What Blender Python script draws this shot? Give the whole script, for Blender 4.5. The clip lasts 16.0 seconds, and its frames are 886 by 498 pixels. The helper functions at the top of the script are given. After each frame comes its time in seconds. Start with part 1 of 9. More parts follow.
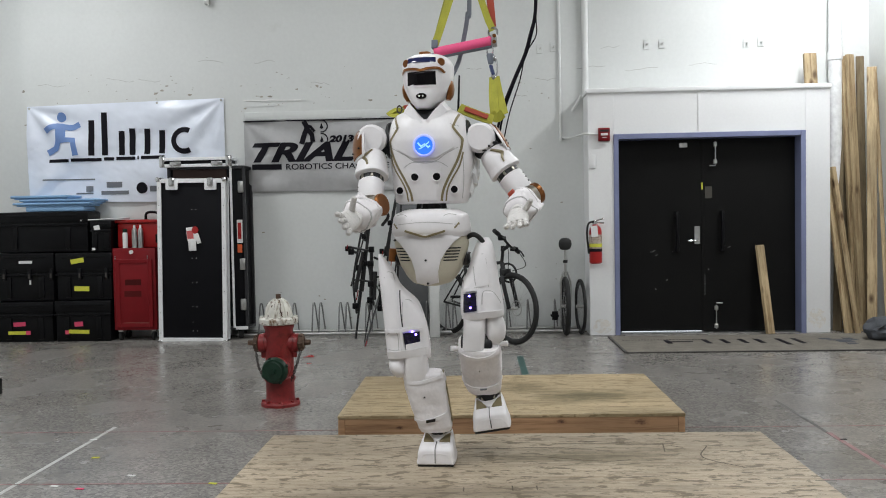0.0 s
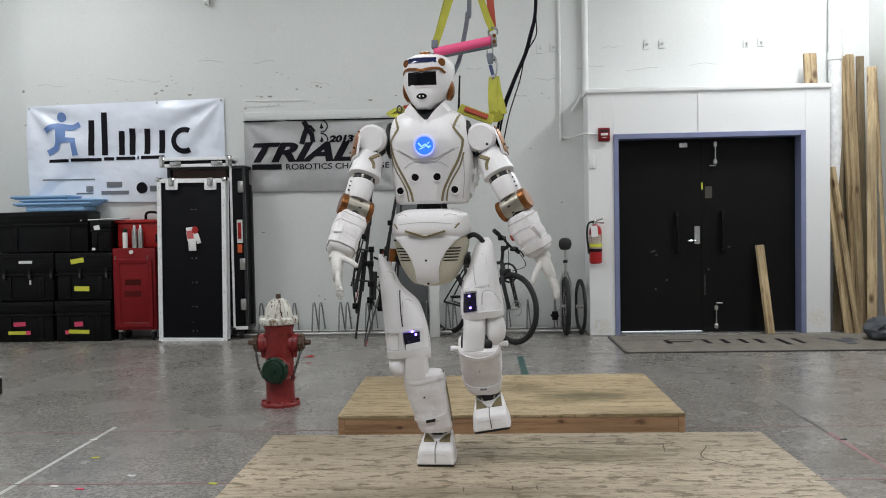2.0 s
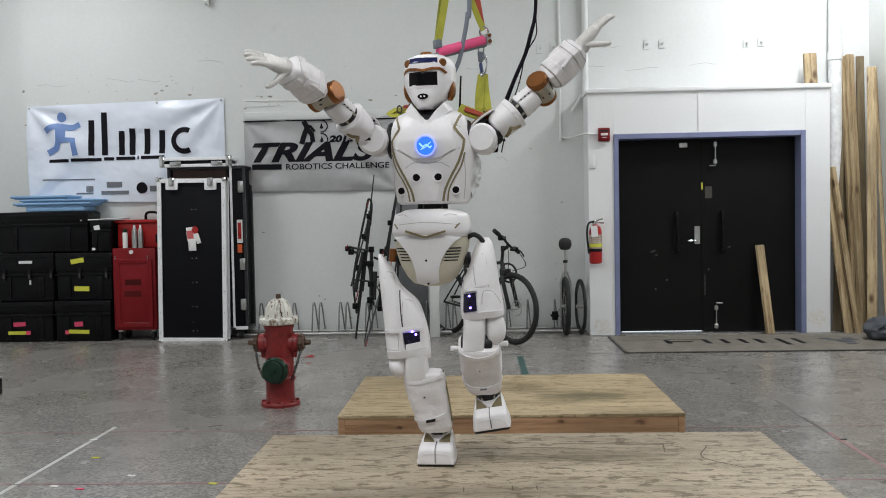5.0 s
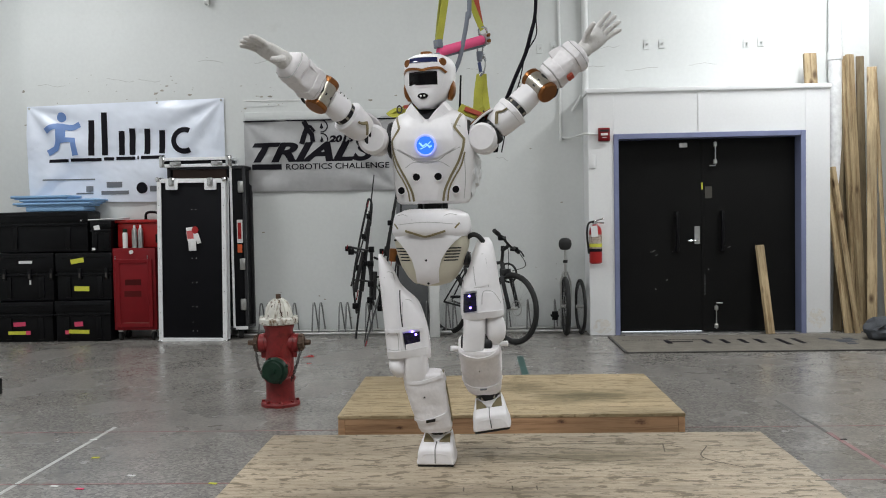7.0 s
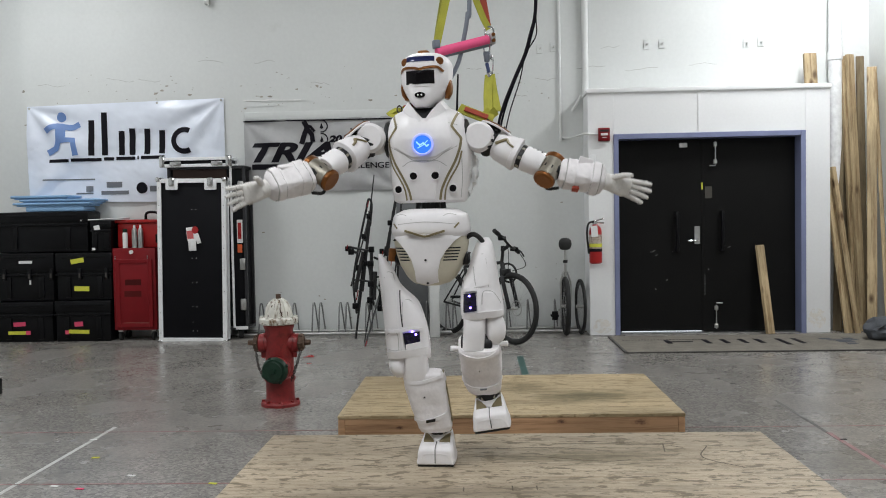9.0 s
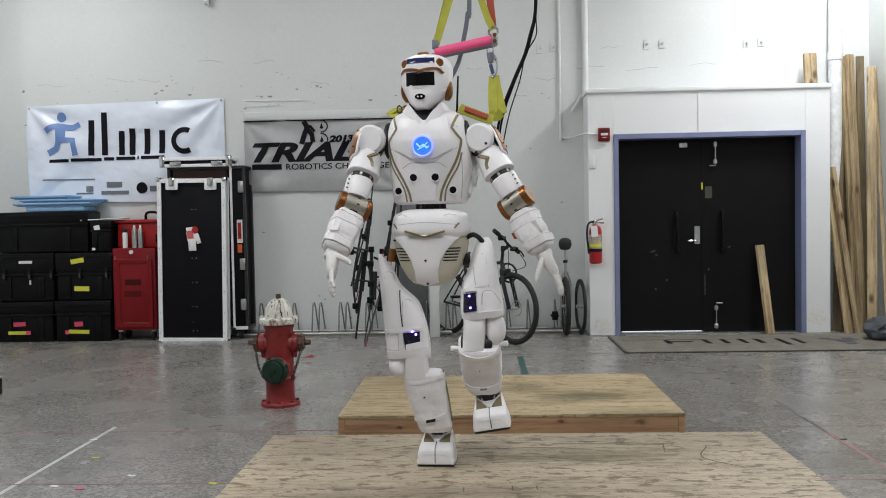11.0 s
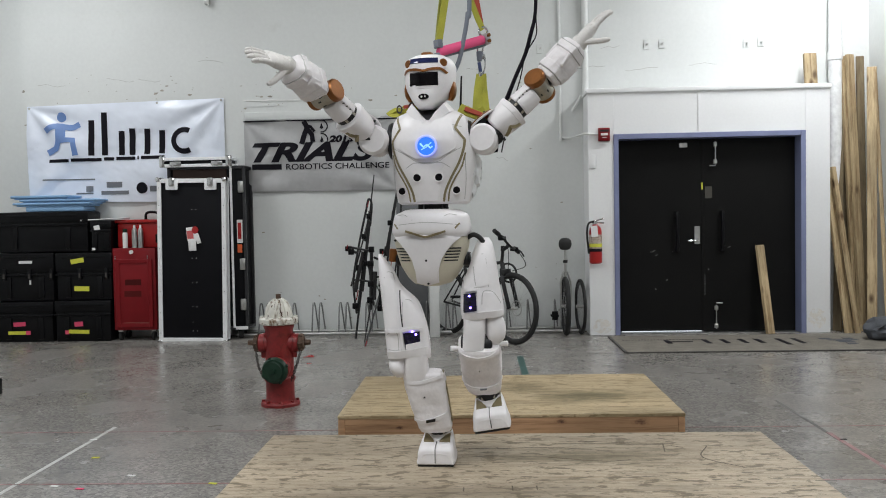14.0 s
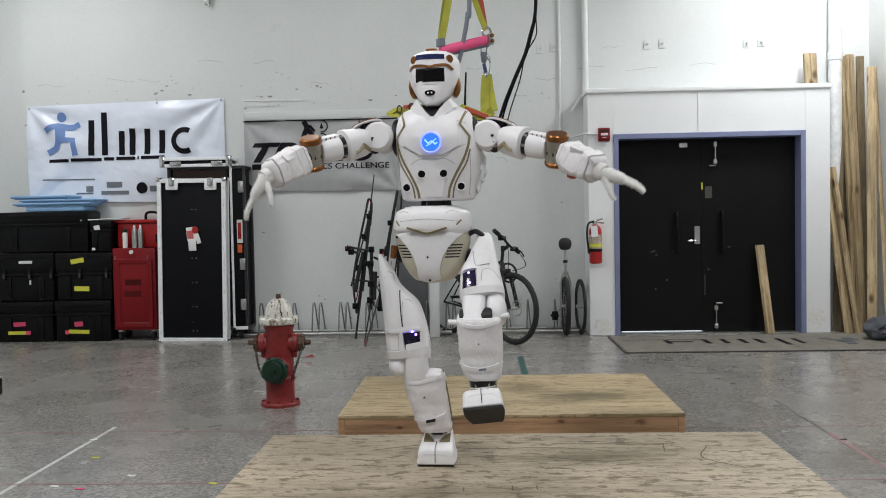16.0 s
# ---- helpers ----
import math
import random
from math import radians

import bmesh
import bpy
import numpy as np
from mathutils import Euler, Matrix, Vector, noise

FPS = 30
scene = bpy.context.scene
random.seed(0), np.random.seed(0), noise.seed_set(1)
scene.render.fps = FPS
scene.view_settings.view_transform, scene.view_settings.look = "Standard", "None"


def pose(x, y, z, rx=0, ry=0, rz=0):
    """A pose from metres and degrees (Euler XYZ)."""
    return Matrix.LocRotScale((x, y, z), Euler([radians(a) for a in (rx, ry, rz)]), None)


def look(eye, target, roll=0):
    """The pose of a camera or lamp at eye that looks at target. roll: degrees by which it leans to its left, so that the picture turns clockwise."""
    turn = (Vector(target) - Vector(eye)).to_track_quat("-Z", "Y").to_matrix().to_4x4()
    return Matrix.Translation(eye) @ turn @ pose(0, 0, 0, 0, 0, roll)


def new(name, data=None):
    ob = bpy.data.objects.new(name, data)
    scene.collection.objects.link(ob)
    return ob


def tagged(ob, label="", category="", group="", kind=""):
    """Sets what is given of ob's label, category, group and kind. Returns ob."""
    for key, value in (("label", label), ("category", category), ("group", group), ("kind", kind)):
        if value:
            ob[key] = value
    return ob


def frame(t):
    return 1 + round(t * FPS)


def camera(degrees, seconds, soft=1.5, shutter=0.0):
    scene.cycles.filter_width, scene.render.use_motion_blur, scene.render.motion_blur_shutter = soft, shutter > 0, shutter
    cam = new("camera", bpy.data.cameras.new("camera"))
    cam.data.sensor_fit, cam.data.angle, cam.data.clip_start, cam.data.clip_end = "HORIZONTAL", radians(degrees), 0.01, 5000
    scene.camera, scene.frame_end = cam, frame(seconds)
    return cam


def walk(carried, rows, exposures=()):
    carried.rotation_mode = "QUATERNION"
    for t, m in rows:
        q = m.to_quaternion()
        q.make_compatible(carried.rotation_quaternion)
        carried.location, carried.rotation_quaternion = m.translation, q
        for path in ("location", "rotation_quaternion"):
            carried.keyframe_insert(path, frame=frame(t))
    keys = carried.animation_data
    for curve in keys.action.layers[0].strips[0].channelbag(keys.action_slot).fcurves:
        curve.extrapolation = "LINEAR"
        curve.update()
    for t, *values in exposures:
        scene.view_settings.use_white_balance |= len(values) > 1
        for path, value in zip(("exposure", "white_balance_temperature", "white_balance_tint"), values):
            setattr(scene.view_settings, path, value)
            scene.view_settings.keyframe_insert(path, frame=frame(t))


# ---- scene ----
# camera on a tripod, turned a little to the left of the room's axis
cam = camera(54.42, 16.0, soft=1.0, shutter=0.4)
EYE = Vector((0, 0, 1.22))
YAW, TILT, LEAN = radians(2.4), radians(2.07), -1.07
AIM = EYE + Vector((-math.sin(YAW) * math.cos(TILT), math.cos(YAW) * math.cos(TILT), -math.sin(TILT)))
walk(cam, [(0, look(EYE, AIM, LEAN)), (16, look(EYE, AIM, LEAN))], exposures=[(0, 0.0, 6500, 10), (16, 0.0, 6500, 10)])

# ---- light: rows of fluorescent fixtures under the ceiling ----
world = bpy.data.worlds.new("world")
scene.world = world
world.use_nodes = True
world.node_tree.nodes["Background"].inputs[0].default_value = (0.6, 0.65, 0.7, 1)
world.node_tree.nodes["Background"].inputs[1].default_value = 0.05
CEIL = 4.6
FIXTURES = [  # x, y, watts, turn and length of each ceiling fixture
    (3.36, 7.45, 105, 90, 1.7), (-4.3, 7.3, 60, 0, 1.2), (-1.0, 7.3, 22, 0, 1.2), (2.2, 3.6, 25, 0, 1.2), (-2.6, 2.6, 80, 0, 1.2),
    (0.3, 0.9, 76, 0, 1.2), (-2.6, -1.2, 33, 0, 1.2), (2.6, -1.2, 20, 0, 1.2)]


# ---- materials ----
def mat(name, base, rough=0.6, metal=0.0, vary=0.12, scale=8.0, bump=0.1, fine=90.0, second=None, second_at=0.55, spec=0.5, coat=0.0, stretch=(1, 1, 1), glow=None, glow_strength=0.0, second_soft=0.12):
    """Two scales of noise over a base colour, with fine relief; second is a stain or wear colour."""
    m = bpy.data.materials.new(name)
    m.use_nodes = True
    nt = m.node_tree
    n, l = nt.nodes, nt.links
    b = n["Principled BSDF"]
    tc = n.new("ShaderNodeTexCoord")
    mp = n.new("ShaderNodeMapping")
    mp.inputs["Scale"].default_value = stretch
    l.new(tc.outputs["Object"], mp.inputs["Vector"])
    big = n.new("ShaderNodeTexNoise")
    big.inputs["Scale"].default_value = scale
    big.inputs["Detail"].default_value = 5
    l.new(mp.outputs[0], big.inputs["Vector"])
    small = n.new("ShaderNodeTexNoise")
    small.inputs["Scale"].default_value = fine
    small.inputs["Detail"].default_value = 3
    l.new(mp.outputs[0], small.inputs["Vector"])
    add = n.new("ShaderNodeMath")
    add.operation = "MULTIPLY_ADD"
    add.inputs[1].default_value = 0.6
    l.new(big.outputs[0], add.inputs[0])
    half = n.new("ShaderNodeMath")
    half.operation = "MULTIPLY"
    half.inputs[1].default_value = 0.4
    l.new(small.outputs[0], half.inputs[0])
    l.new(half.outputs[0], add.inputs[2])
    ramp = n.new("ShaderNodeValToRGB")
    lo = [c * (1 - vary) for c in base]
    hi = [min(1, c * (1 + vary)) for c in base]
    ramp.color_ramp.elements[0].position, ramp.color_ramp.elements[0].color = 0.35, (*lo, 1)
    ramp.color_ramp.elements[1].position, ramp.color_ramp.elements[1].color = 0.65, (*hi, 1)
    l.new(add.outputs[0], ramp.inputs[0])
    out = ramp.outputs[0]
    if second:
        wear = n.new("ShaderNodeTexNoise")
        wear.inputs["Scale"].default_value = scale * 2.3
        wear.inputs["Detail"].default_value = 8
        wear.inputs["Roughness"].default_value = 0.65
        l.new(mp.outputs[0], wear.inputs["Vector"])
        wr = n.new("ShaderNodeMapRange")
        wr.inputs["From Min"].default_value = second_at
        wr.inputs["From Max"].default_value = second_at + second_soft
        l.new(wear.outputs[0], wr.inputs[0])
        mix = n.new("ShaderNodeMix")
        mix.data_type = "RGBA"
        l.new(wr.outputs[0], mix.inputs[0])
        l.new(out, mix.inputs[6])
        mix.inputs[7].default_value = (*second, 1)
        out = mix.outputs[2]
    l.new(out, b.inputs["Base Color"])
    rr = n.new("ShaderNodeMapRange")
    rr.inputs["To Min"].default_value = max(0.02, rough - 0.08)
    rr.inputs["To Max"].default_value = min(1, rough + 0.08)
    l.new(big.outputs[0], rr.inputs[0])
    l.new(rr.outputs[0], b.inputs["Roughness"])
    b.inputs["Metallic"].default_value = metal
    b.inputs["Specular IOR Level"].default_value = spec
    b.inputs["Coat Weight"].default_value = coat
    if bump:
        bp = n.new("ShaderNodeBump")
        bp.inputs["Strength"].default_value = bump
        bp.inputs["Distance"].default_value = 0.004
        l.new(add.outputs[0], bp.inputs["Height"])
        l.new(bp.outputs[0], b.inputs["Normal"])
    if glow:
        b.inputs["Emission Color"].default_value = (*glow, 1)
        b.inputs["Emission Strength"].default_value = glow_strength
    return m


def wood_mat(name, light, dark, stretch, rings=0.55, bump=0.15, knots=0.0, rough=0.65, streaks=None, patches=()):
    """Planed softwood or plywood: long streaks of grain, with optional knots."""
    m = bpy.data.materials.new(name)
    m.use_nodes = True
    nt = m.node_tree
    n, l = nt.nodes, nt.links
    b = n["Principled BSDF"]
    tc = n.new("ShaderNodeTexCoord")
    info = n.new("ShaderNodeObjectInfo")
    off = n.new("ShaderNodeVectorMath")
    off.operation = "ADD"
    l.new(tc.outputs["Object"], off.inputs[0])
    mul = n.new("ShaderNodeMath")
    mul.operation = "MULTIPLY"
    mul.inputs[1].default_value = 17.0
    l.new(info.outputs["Random"], mul.inputs[0])
    l.new(mul.outputs[0], off.inputs[1])
    mp = n.new("ShaderNodeMapping")
    mp.inputs["Scale"].default_value = stretch
    l.new(off.outputs[0], mp.inputs[0])
    a = n.new("ShaderNodeTexNoise")
    a.inputs["Scale"].default_value = 3.0
    a.inputs["Detail"].default_value = 6
    a.inputs["Distortion"].default_value = 0.4
    l.new(mp.outputs[0], a.inputs["Vector"])
    f = n.new("ShaderNodeTexNoise")
    f.inputs["Scale"].default_value = 22.0
    f.inputs["Detail"].default_value = 3
    l.new(mp.outputs[0], f.inputs["Vector"])
    ramp = n.new("ShaderNodeValToRGB")
    e = ramp.color_ramp.elements
    e[0].position, e[0].color = 0.36, (*dark, 1)
    e[1].position, e[1].color = rings, (*light, 1)
    mixv = n.new("ShaderNodeMath")
    mixv.operation = "MULTIPLY_ADD"
    mixv.inputs[1].default_value = 0.35
    l.new(f.outputs[0], mixv.inputs[0])
    sub = n.new("ShaderNodeMath")
    sub.operation = "MULTIPLY"
    sub.inputs[1].default_value = 0.65
    l.new(a.outputs[0], sub.inputs[0])
    l.new(sub.outputs[0], mixv.inputs[2])
    l.new(mixv.outputs[0], ramp.inputs[0])
    out = ramp.outputs[0]
    big = n.new("ShaderNodeTexNoise")
    big.inputs["Scale"].default_value = 1.6
    big.inputs["Detail"].default_value = 4
    l.new(off.outputs[0], big.inputs["Vector"])
    br = n.new("ShaderNodeMapRange")
    br.inputs["From Min"].default_value, br.inputs["From Max"].default_value = 0.35, 0.7
    br.inputs["To Min"].default_value, br.inputs["To Max"].default_value = 1.1, 0.72
    l.new(big.outputs[0], br.inputs[0])
    mixc = n.new("ShaderNodeVectorMath")
    mixc.operation = "SCALE"
    l.new(out, mixc.inputs[0])
    l.new(br.outputs[0], mixc.inputs[3])
    out = mixc.outputs[0]
    if knots:
        v = n.new("ShaderNodeTexVoronoi")
        v.inputs["Scale"].default_value = knots
        kmap = n.new("ShaderNodeMapping")
        kmap.inputs["Scale"].default_value = [0.5 + 0.5 * s / max(stretch) for s in stretch]
        l.new(off.outputs[0], kmap.inputs[0])
        l.new(kmap.outputs[0], v.inputs["Vector"])
        kr = n.new("ShaderNodeMapRange")
        kr.inputs["From Min"].default_value, kr.inputs["From Max"].default_value = 0.1, 0.2
        kr.inputs["To Min"].default_value, kr.inputs["To Max"].default_value = 1.0, 0.0
        l.new(v.outputs["Distance"], kr.inputs[0])
        km = n.new("ShaderNodeMix")
        km.data_type = "RGBA"
        l.new(kr.outputs[0], km.inputs[0])
        l.new(out, km.inputs[6])
        km.inputs[7].default_value = (dark[0] * 0.35, dark[1] * 0.3, dark[2] * 0.25, 1)
        out = km.outputs[2]
    for scales, size, lo, hi, most, tone in streaks or ():
        sm = n.new("ShaderNodeMapping")
        sm.inputs["Scale"].default_value = scales
        l.new(off.outputs[0], sm.inputs[0])
        sn = n.new("ShaderNodeTexNoise")
        sn.inputs["Scale"].default_value = size
        sn.inputs["Detail"].default_value = 6
        sn.inputs["Roughness"].default_value = 0.6
        l.new(sm.outputs[0], sn.inputs["Vector"])
        sr = n.new("ShaderNodeMapRange")
        sr.inputs["From Min"].default_value, sr.inputs["From Max"].default_value = lo, hi
        sr.inputs["To Max"].default_value = most
        l.new(sn.outputs[0], sr.inputs[0])
        st = n.new("ShaderNodeMix")
        st.data_type = "RGBA"
        l.new(sr.outputs[0], st.inputs[0])
        l.new(out, st.inputs[6])
        st.inputs[7].default_value = (*tone, 1)
        out = st.outputs[2]
    for c, r, most, tone in patches:
        pm = n.new("ShaderNodeMapping")
        pm.inputs["Scale"].default_value = [1 / v for v in r]
        pm.inputs["Location"].default_value = [-a / v for a, v in zip(c, r)]
        l.new(tc.outputs["Object"], pm.inputs[0])
        wob = n.new("ShaderNodeTexNoise")
        wob.inputs["Scale"].default_value = 2.2
        wob.inputs["Detail"].default_value = 6
        wob.inputs["Roughness"].default_value = 0.7
        l.new(pm.outputs[0], wob.inputs["Vector"])
        ln = n.new("ShaderNodeVectorMath")
        ln.operation = "LENGTH"
        l.new(pm.outputs[0], ln.inputs[0])
        far = n.new("ShaderNodeMath")
        far.operation = "MULTIPLY_ADD"
        far.inputs[1].default_value = 2.2
        l.new(wob.outputs[0], far.inputs[0])
        l.new(ln.outputs["Value"], far.inputs[2])
        pr = n.new("ShaderNodeMapRange")
        pr.inputs["From Min"].default_value, pr.inputs["From Max"].default_value = 2.1, 1.35
        pr.inputs["To Max"].default_value = most
        l.new(far.outputs[0], pr.inputs[0])
        ps = n.new("ShaderNodeMath")
        ps.operation = "MULTIPLY"
        l.new(pr.outputs[0], ps.inputs[0])
        grain = n.new("ShaderNodeMapRange")
        grain.inputs["From Min"].default_value, grain.inputs["From Max"].default_value = 0.58, 0.45
        grain.inputs["To Min"].default_value = 0.6
        l.new(mixv.outputs[0], grain.inputs[0])
        l.new(grain.outputs[0], ps.inputs[1])
        pc = n.new("ShaderNodeMix")
        pc.data_type = "RGBA"
        l.new(ps.outputs[0], pc.inputs[0])
        l.new(out, pc.inputs[6])
        pc.inputs[7].default_value = (*tone, 1)
        out = pc.outputs[2]
    l.new(out, b.inputs["Base Color"])
    b.inputs["Roughness"].default_value = rough
    bp = n.new("ShaderNodeBump")
    bp.inputs["Strength"].default_value = bump
    bp.inputs["Distance"].default_value = 0.003
    l.new(mixv.outputs[0], bp.inputs["Height"])
    l.new(bp.outputs[0], b.inputs["Normal"])
    return m


def terrazzo_mat(name, base, stain):
    """Worn, sealed concrete with small dark and pale stones and broad stains."""
    m = mat(name, base, rough=0.34, vary=0.16, scale=0.9, bump=0.0, fine=5.0, second=stain, second_at=0.56, second_soft=0.2)
    nt = m.node_tree
    n, l = nt.nodes, nt.links
    b = n["Principled BSDF"]
    src = b.inputs["Base Color"].links[0].from_socket
    tc = n.new("ShaderNodeTexCoord")
    chip = n.new("ShaderNodeTexVoronoi")
    chip.inputs["Scale"].default_value = 75
    l.new(tc.outputs["Object"], chip.inputs["Vector"])
    bw = n.new("ShaderNodeSeparateColor")
    l.new(chip.outputs["Color"], bw.inputs[0])
    mr = n.new("ShaderNodeMapRange")
    mr.inputs["To Min"].default_value, mr.inputs["To Max"].default_value = 0.64, 1.36
    l.new(bw.outputs[0], mr.inputs[0])
    sc = n.new("ShaderNodeVectorMath")
    sc.operation = "SCALE"
    l.new(src, sc.inputs[0])
    l.new(mr.outputs[0], sc.inputs[3])
    l.new(sc.outputs[0], b.inputs["Base Color"])
    rn = n.new("ShaderNodeTexNoise")
    rn.inputs["Scale"].default_value = 1.3
    rn.inputs["Detail"].default_value = 6
    l.new(tc.outputs["Object"], rn.inputs["Vector"])
    rm = n.new("ShaderNodeMapRange")
    rm.inputs["From Min"].default_value, rm.inputs["From Max"].default_value = 0.3, 0.7
    rm.inputs["To Min"].default_value, rm.inputs["To Max"].default_value = 0.17, 0.34
    l.new(rn.outputs[0], rm.inputs[0])
    l.new(rm.outputs[0], b.inputs["Roughness"])
    bp = n.new("ShaderNodeBump")
    bp.inputs["Strength"].default_value = 0.05
    bp.inputs["Distance"].default_value = 0.003
    l.new(rn.outputs[0], bp.inputs["Height"])
    l.new(bp.outputs[0], b.inputs["Normal"])
    return m


FLOOR = terrazzo_mat("sealed_concrete_floor", (0.24, 0.226, 0.208), (0.168, 0.158, 0.143))
WALL = mat("painted_block_wall", (0.665, 0.682, 0.674), rough=0.8, spec=0.25, vary=0.035, scale=1.1, bump=0.12, fine=26, second=(0.6, 0.61, 0.59), second_at=0.62, second_soft=0.25)
PARTITION = mat("painted_partition", (0.8, 0.805, 0.81), rough=0.5, vary=0.025, scale=1.3, bump=0.06, fine=40, second=(0.66, 0.63, 0.57), second_at=0.68, second_soft=0.2)
# for the unseen end wall, kept dark so it bounces less light
LOW_BOUNCE_GREY = mat("low_bounce_grey_wall", (0.3, 0.3, 0.29), rough=0.7, vary=0.1, scale=2)
# greyed because the ceiling, out of view, sent back too much light
SHADE_WHITE = mat("low_bounce_ceiling_paint", (0.55, 0.555, 0.55), rough=0.8, vary=0.04, bump=0.05)
WHITE_PIPE = mat("white_pipe_paint", (0.74, 0.75, 0.74), rough=0.45, vary=0.05, scale=5)
WRAP = mat("white_pipe_wrap", (0.76, 0.77, 0.78), rough=0.4, vary=0.12, scale=14, bump=0.8, fine=40)
DOOR_BLACK = mat("black_door_paint", (0.006, 0.0059, 0.0058), rough=0.55, spec=0.14, vary=0.2, scale=3, bump=0.08, second=(0.02, 0.019, 0.018), second_at=0.72)
BLUE_FRAME = mat("blue_grey_steel_paint", (0.20, 0.225, 0.37), rough=0.45, vary=0.06, scale=6, second=(0.33, 0.33, 0.36), second_at=0.72)
STEEL = mat("worn_steel", (0.52, 0.52, 0.51), rough=0.35, metal=1.0, vary=0.12, scale=20)
CHROME = mat("bright_steel", (0.75, 0.75, 0.76), rough=0.16, metal=1.0, vary=0.06, scale=20, bump=0.03)
ALU = mat("aluminium_edging", (0.9, 0.905, 0.92), rough=0.34, metal=0.12, vary=0.06, scale=12, bump=0.04)
BLACK_PLASTIC = mat("black_moulded_plastic", (0.004, 0.004, 0.005), rough=0.32, spec=0.2, vary=0.2, scale=9, bump=0.12, fine=160)
CASE_BLACK = mat("black_laminate", (0.006, 0.006, 0.008), rough=0.5, spec=0.14, vary=0.12, scale=5, bump=0.12, fine=220)
RUBBER = mat("black_rubber", (0.016, 0.016, 0.016), rough=0.75, vary=0.25, scale=20, bump=0.2)
RED_PAINT = mat("red_cabinet_paint", (0.2, 0.008, 0.012), rough=0.42, spec=0.25, vary=0.1, scale=4, bump=0.05)
RED_BRIGHT = mat("red_steel_paint", (0.38, 0.014, 0.014), rough=0.3, vary=0.08, scale=6, bump=0.04)
BLUE_LID = mat("pale_blue_plastic", (0.24, 0.42, 0.66), rough=0.4, vary=0.08, scale=7, bump=0.06)
PAPER = mat("white_paper", (0.8, 0.8, 0.79), rough=0.7, vary=0.05, scale=30)
PINK_TAG = mat("pink_tape", (0.75, 0.07, 0.16), rough=0.6, vary=0.08, scale=30)
YELLOW_TAG = mat("yellow_tape", (0.66, 0.66, 0.06), rough=0.6, vary=0.1, scale=30)
INK = mat("black_ink", (0.009, 0.008, 0.012), rough=0.7, spec=0.12, vary=0.1, scale=30, bump=0)
GREY_INK = mat("grey_ink", (0.16, 0.17, 0.19), rough=0.55, vary=0.1, scale=30, bump=0)
BLUE_INK = mat("blue_ink", (0.14, 0.24, 0.50), rough=0.5, vary=0.05, scale=12, bump=0)
BANNER = mat("white_vinyl", (0.74, 0.785, 0.88), rough=0.3, vary=0.05, scale=3, bump=0.5, fine=9)
GREY_BANNER = mat("grey_vinyl", (0.41, 0.41, 0.415), rough=0.4, vary=0.1, scale=2, bump=0.2, fine=10, second=(0.33, 0.33, 0.335), second_at=0.5, second_soft=0.3)
PINE = wood_mat("pine_board", (0.52, 0.40, 0.235), (0.25, 0.165, 0.08), (12, 12, 0.6), knots=5.5, streaks=(((16, 16, 1.2), 2.0, 0.55, 0.62, 0.6, (0.24, 0.15, 0.07)),))
# grey boards at the back; the corner's shade is put into their colour
SHADED_PINE_GREY = wood_mat("shaded_weathered_board", (0.21, 0.16, 0.09), (0.12, 0.085, 0.045), (5, 5, 0.5), knots=3.0)
PLY = wood_mat("birch_plywood_face", (0.48, 0.395, 0.29), (0.3, 0.235, 0.155), (0.7, 7, 7), rings=0.46, rough=0.55, streaks=(((3.6, 8, 8), 2.6, 0.545, 0.59, 0.9, (0.12, 0.092, 0.052)), ((9, 20, 20), 3.0, 0.58, 0.64, 0.8, (0.13, 0.1, 0.06)), ((0.8, 26, 26), 3.0, 0.48, 0.62, 0.6, (0.22, 0.17, 0.11)), ((1.0, 2.0, 2.0), 1.5, 0.52, 0.75, 0.55, (0.25, 0.2, 0.13)), ((4, 7, 7), 14.0, 0.5, 0.72, 0.5, (0.27, 0.215, 0.145))), patches=(((1.6, 0.80, 0.11), (0.55, 0.17, 1), 0.9, (0.13, 0.105, 0.06)), ((0.95, 0.27, 0.11), (0.7, 0.13, 1), 0.8, (0.12, 0.092, 0.06)), ((0.95, 0.95, 0.11), (0.3, 0.1, 1), 0.6, (0.14, 0.11, 0.07)), ((1.85, 0.33, 0.11), (0.2, 0.05, 1), 0.5, (0.16, 0.125, 0.08))))
PLY_BACK = wood_mat("plywood_face", (0.50, 0.39, 0.235), (0.29, 0.205, 0.1), (0.6, 5, 5), rings=0.49, rough=0.55, streaks=(((2.6, 9, 9), 2.6, 0.56, 0.61, 0.8, (0.17, 0.12, 0.05)), ((9, 20, 20), 3.0, 0.6, 0.66, 0.7, (0.16, 0.11, 0.05)), ((0.7, 26, 26), 3.0, 0.48, 0.62, 0.6, (0.26, 0.19, 0.1)), ((1.0, 2.2, 2.2), 1.6, 0.54, 0.7, 0.5, (0.22, 0.17, 0.085)), ((4, 7, 7), 14.0, 0.5, 0.72, 0.45, (0.3, 0.22, 0.12))), patches=(((1.46, 0.50, 0.11), (0.42, 0.22, 1), 0.95, (0.11, 0.088, 0.034)), ((1.09, 0.78, 0.11), (0.2, 0.2, 1), 0.85, (0.14, 0.105, 0.045)), ((0.55, 0.95, 0.11), (0.3, 0.1, 1), 0.5, (0.2, 0.14, 0.07)), ((1.15, 0.3, 0.11), (0.35, 0.06, 1), 0.5, (0.17, 0.12, 0.06))))
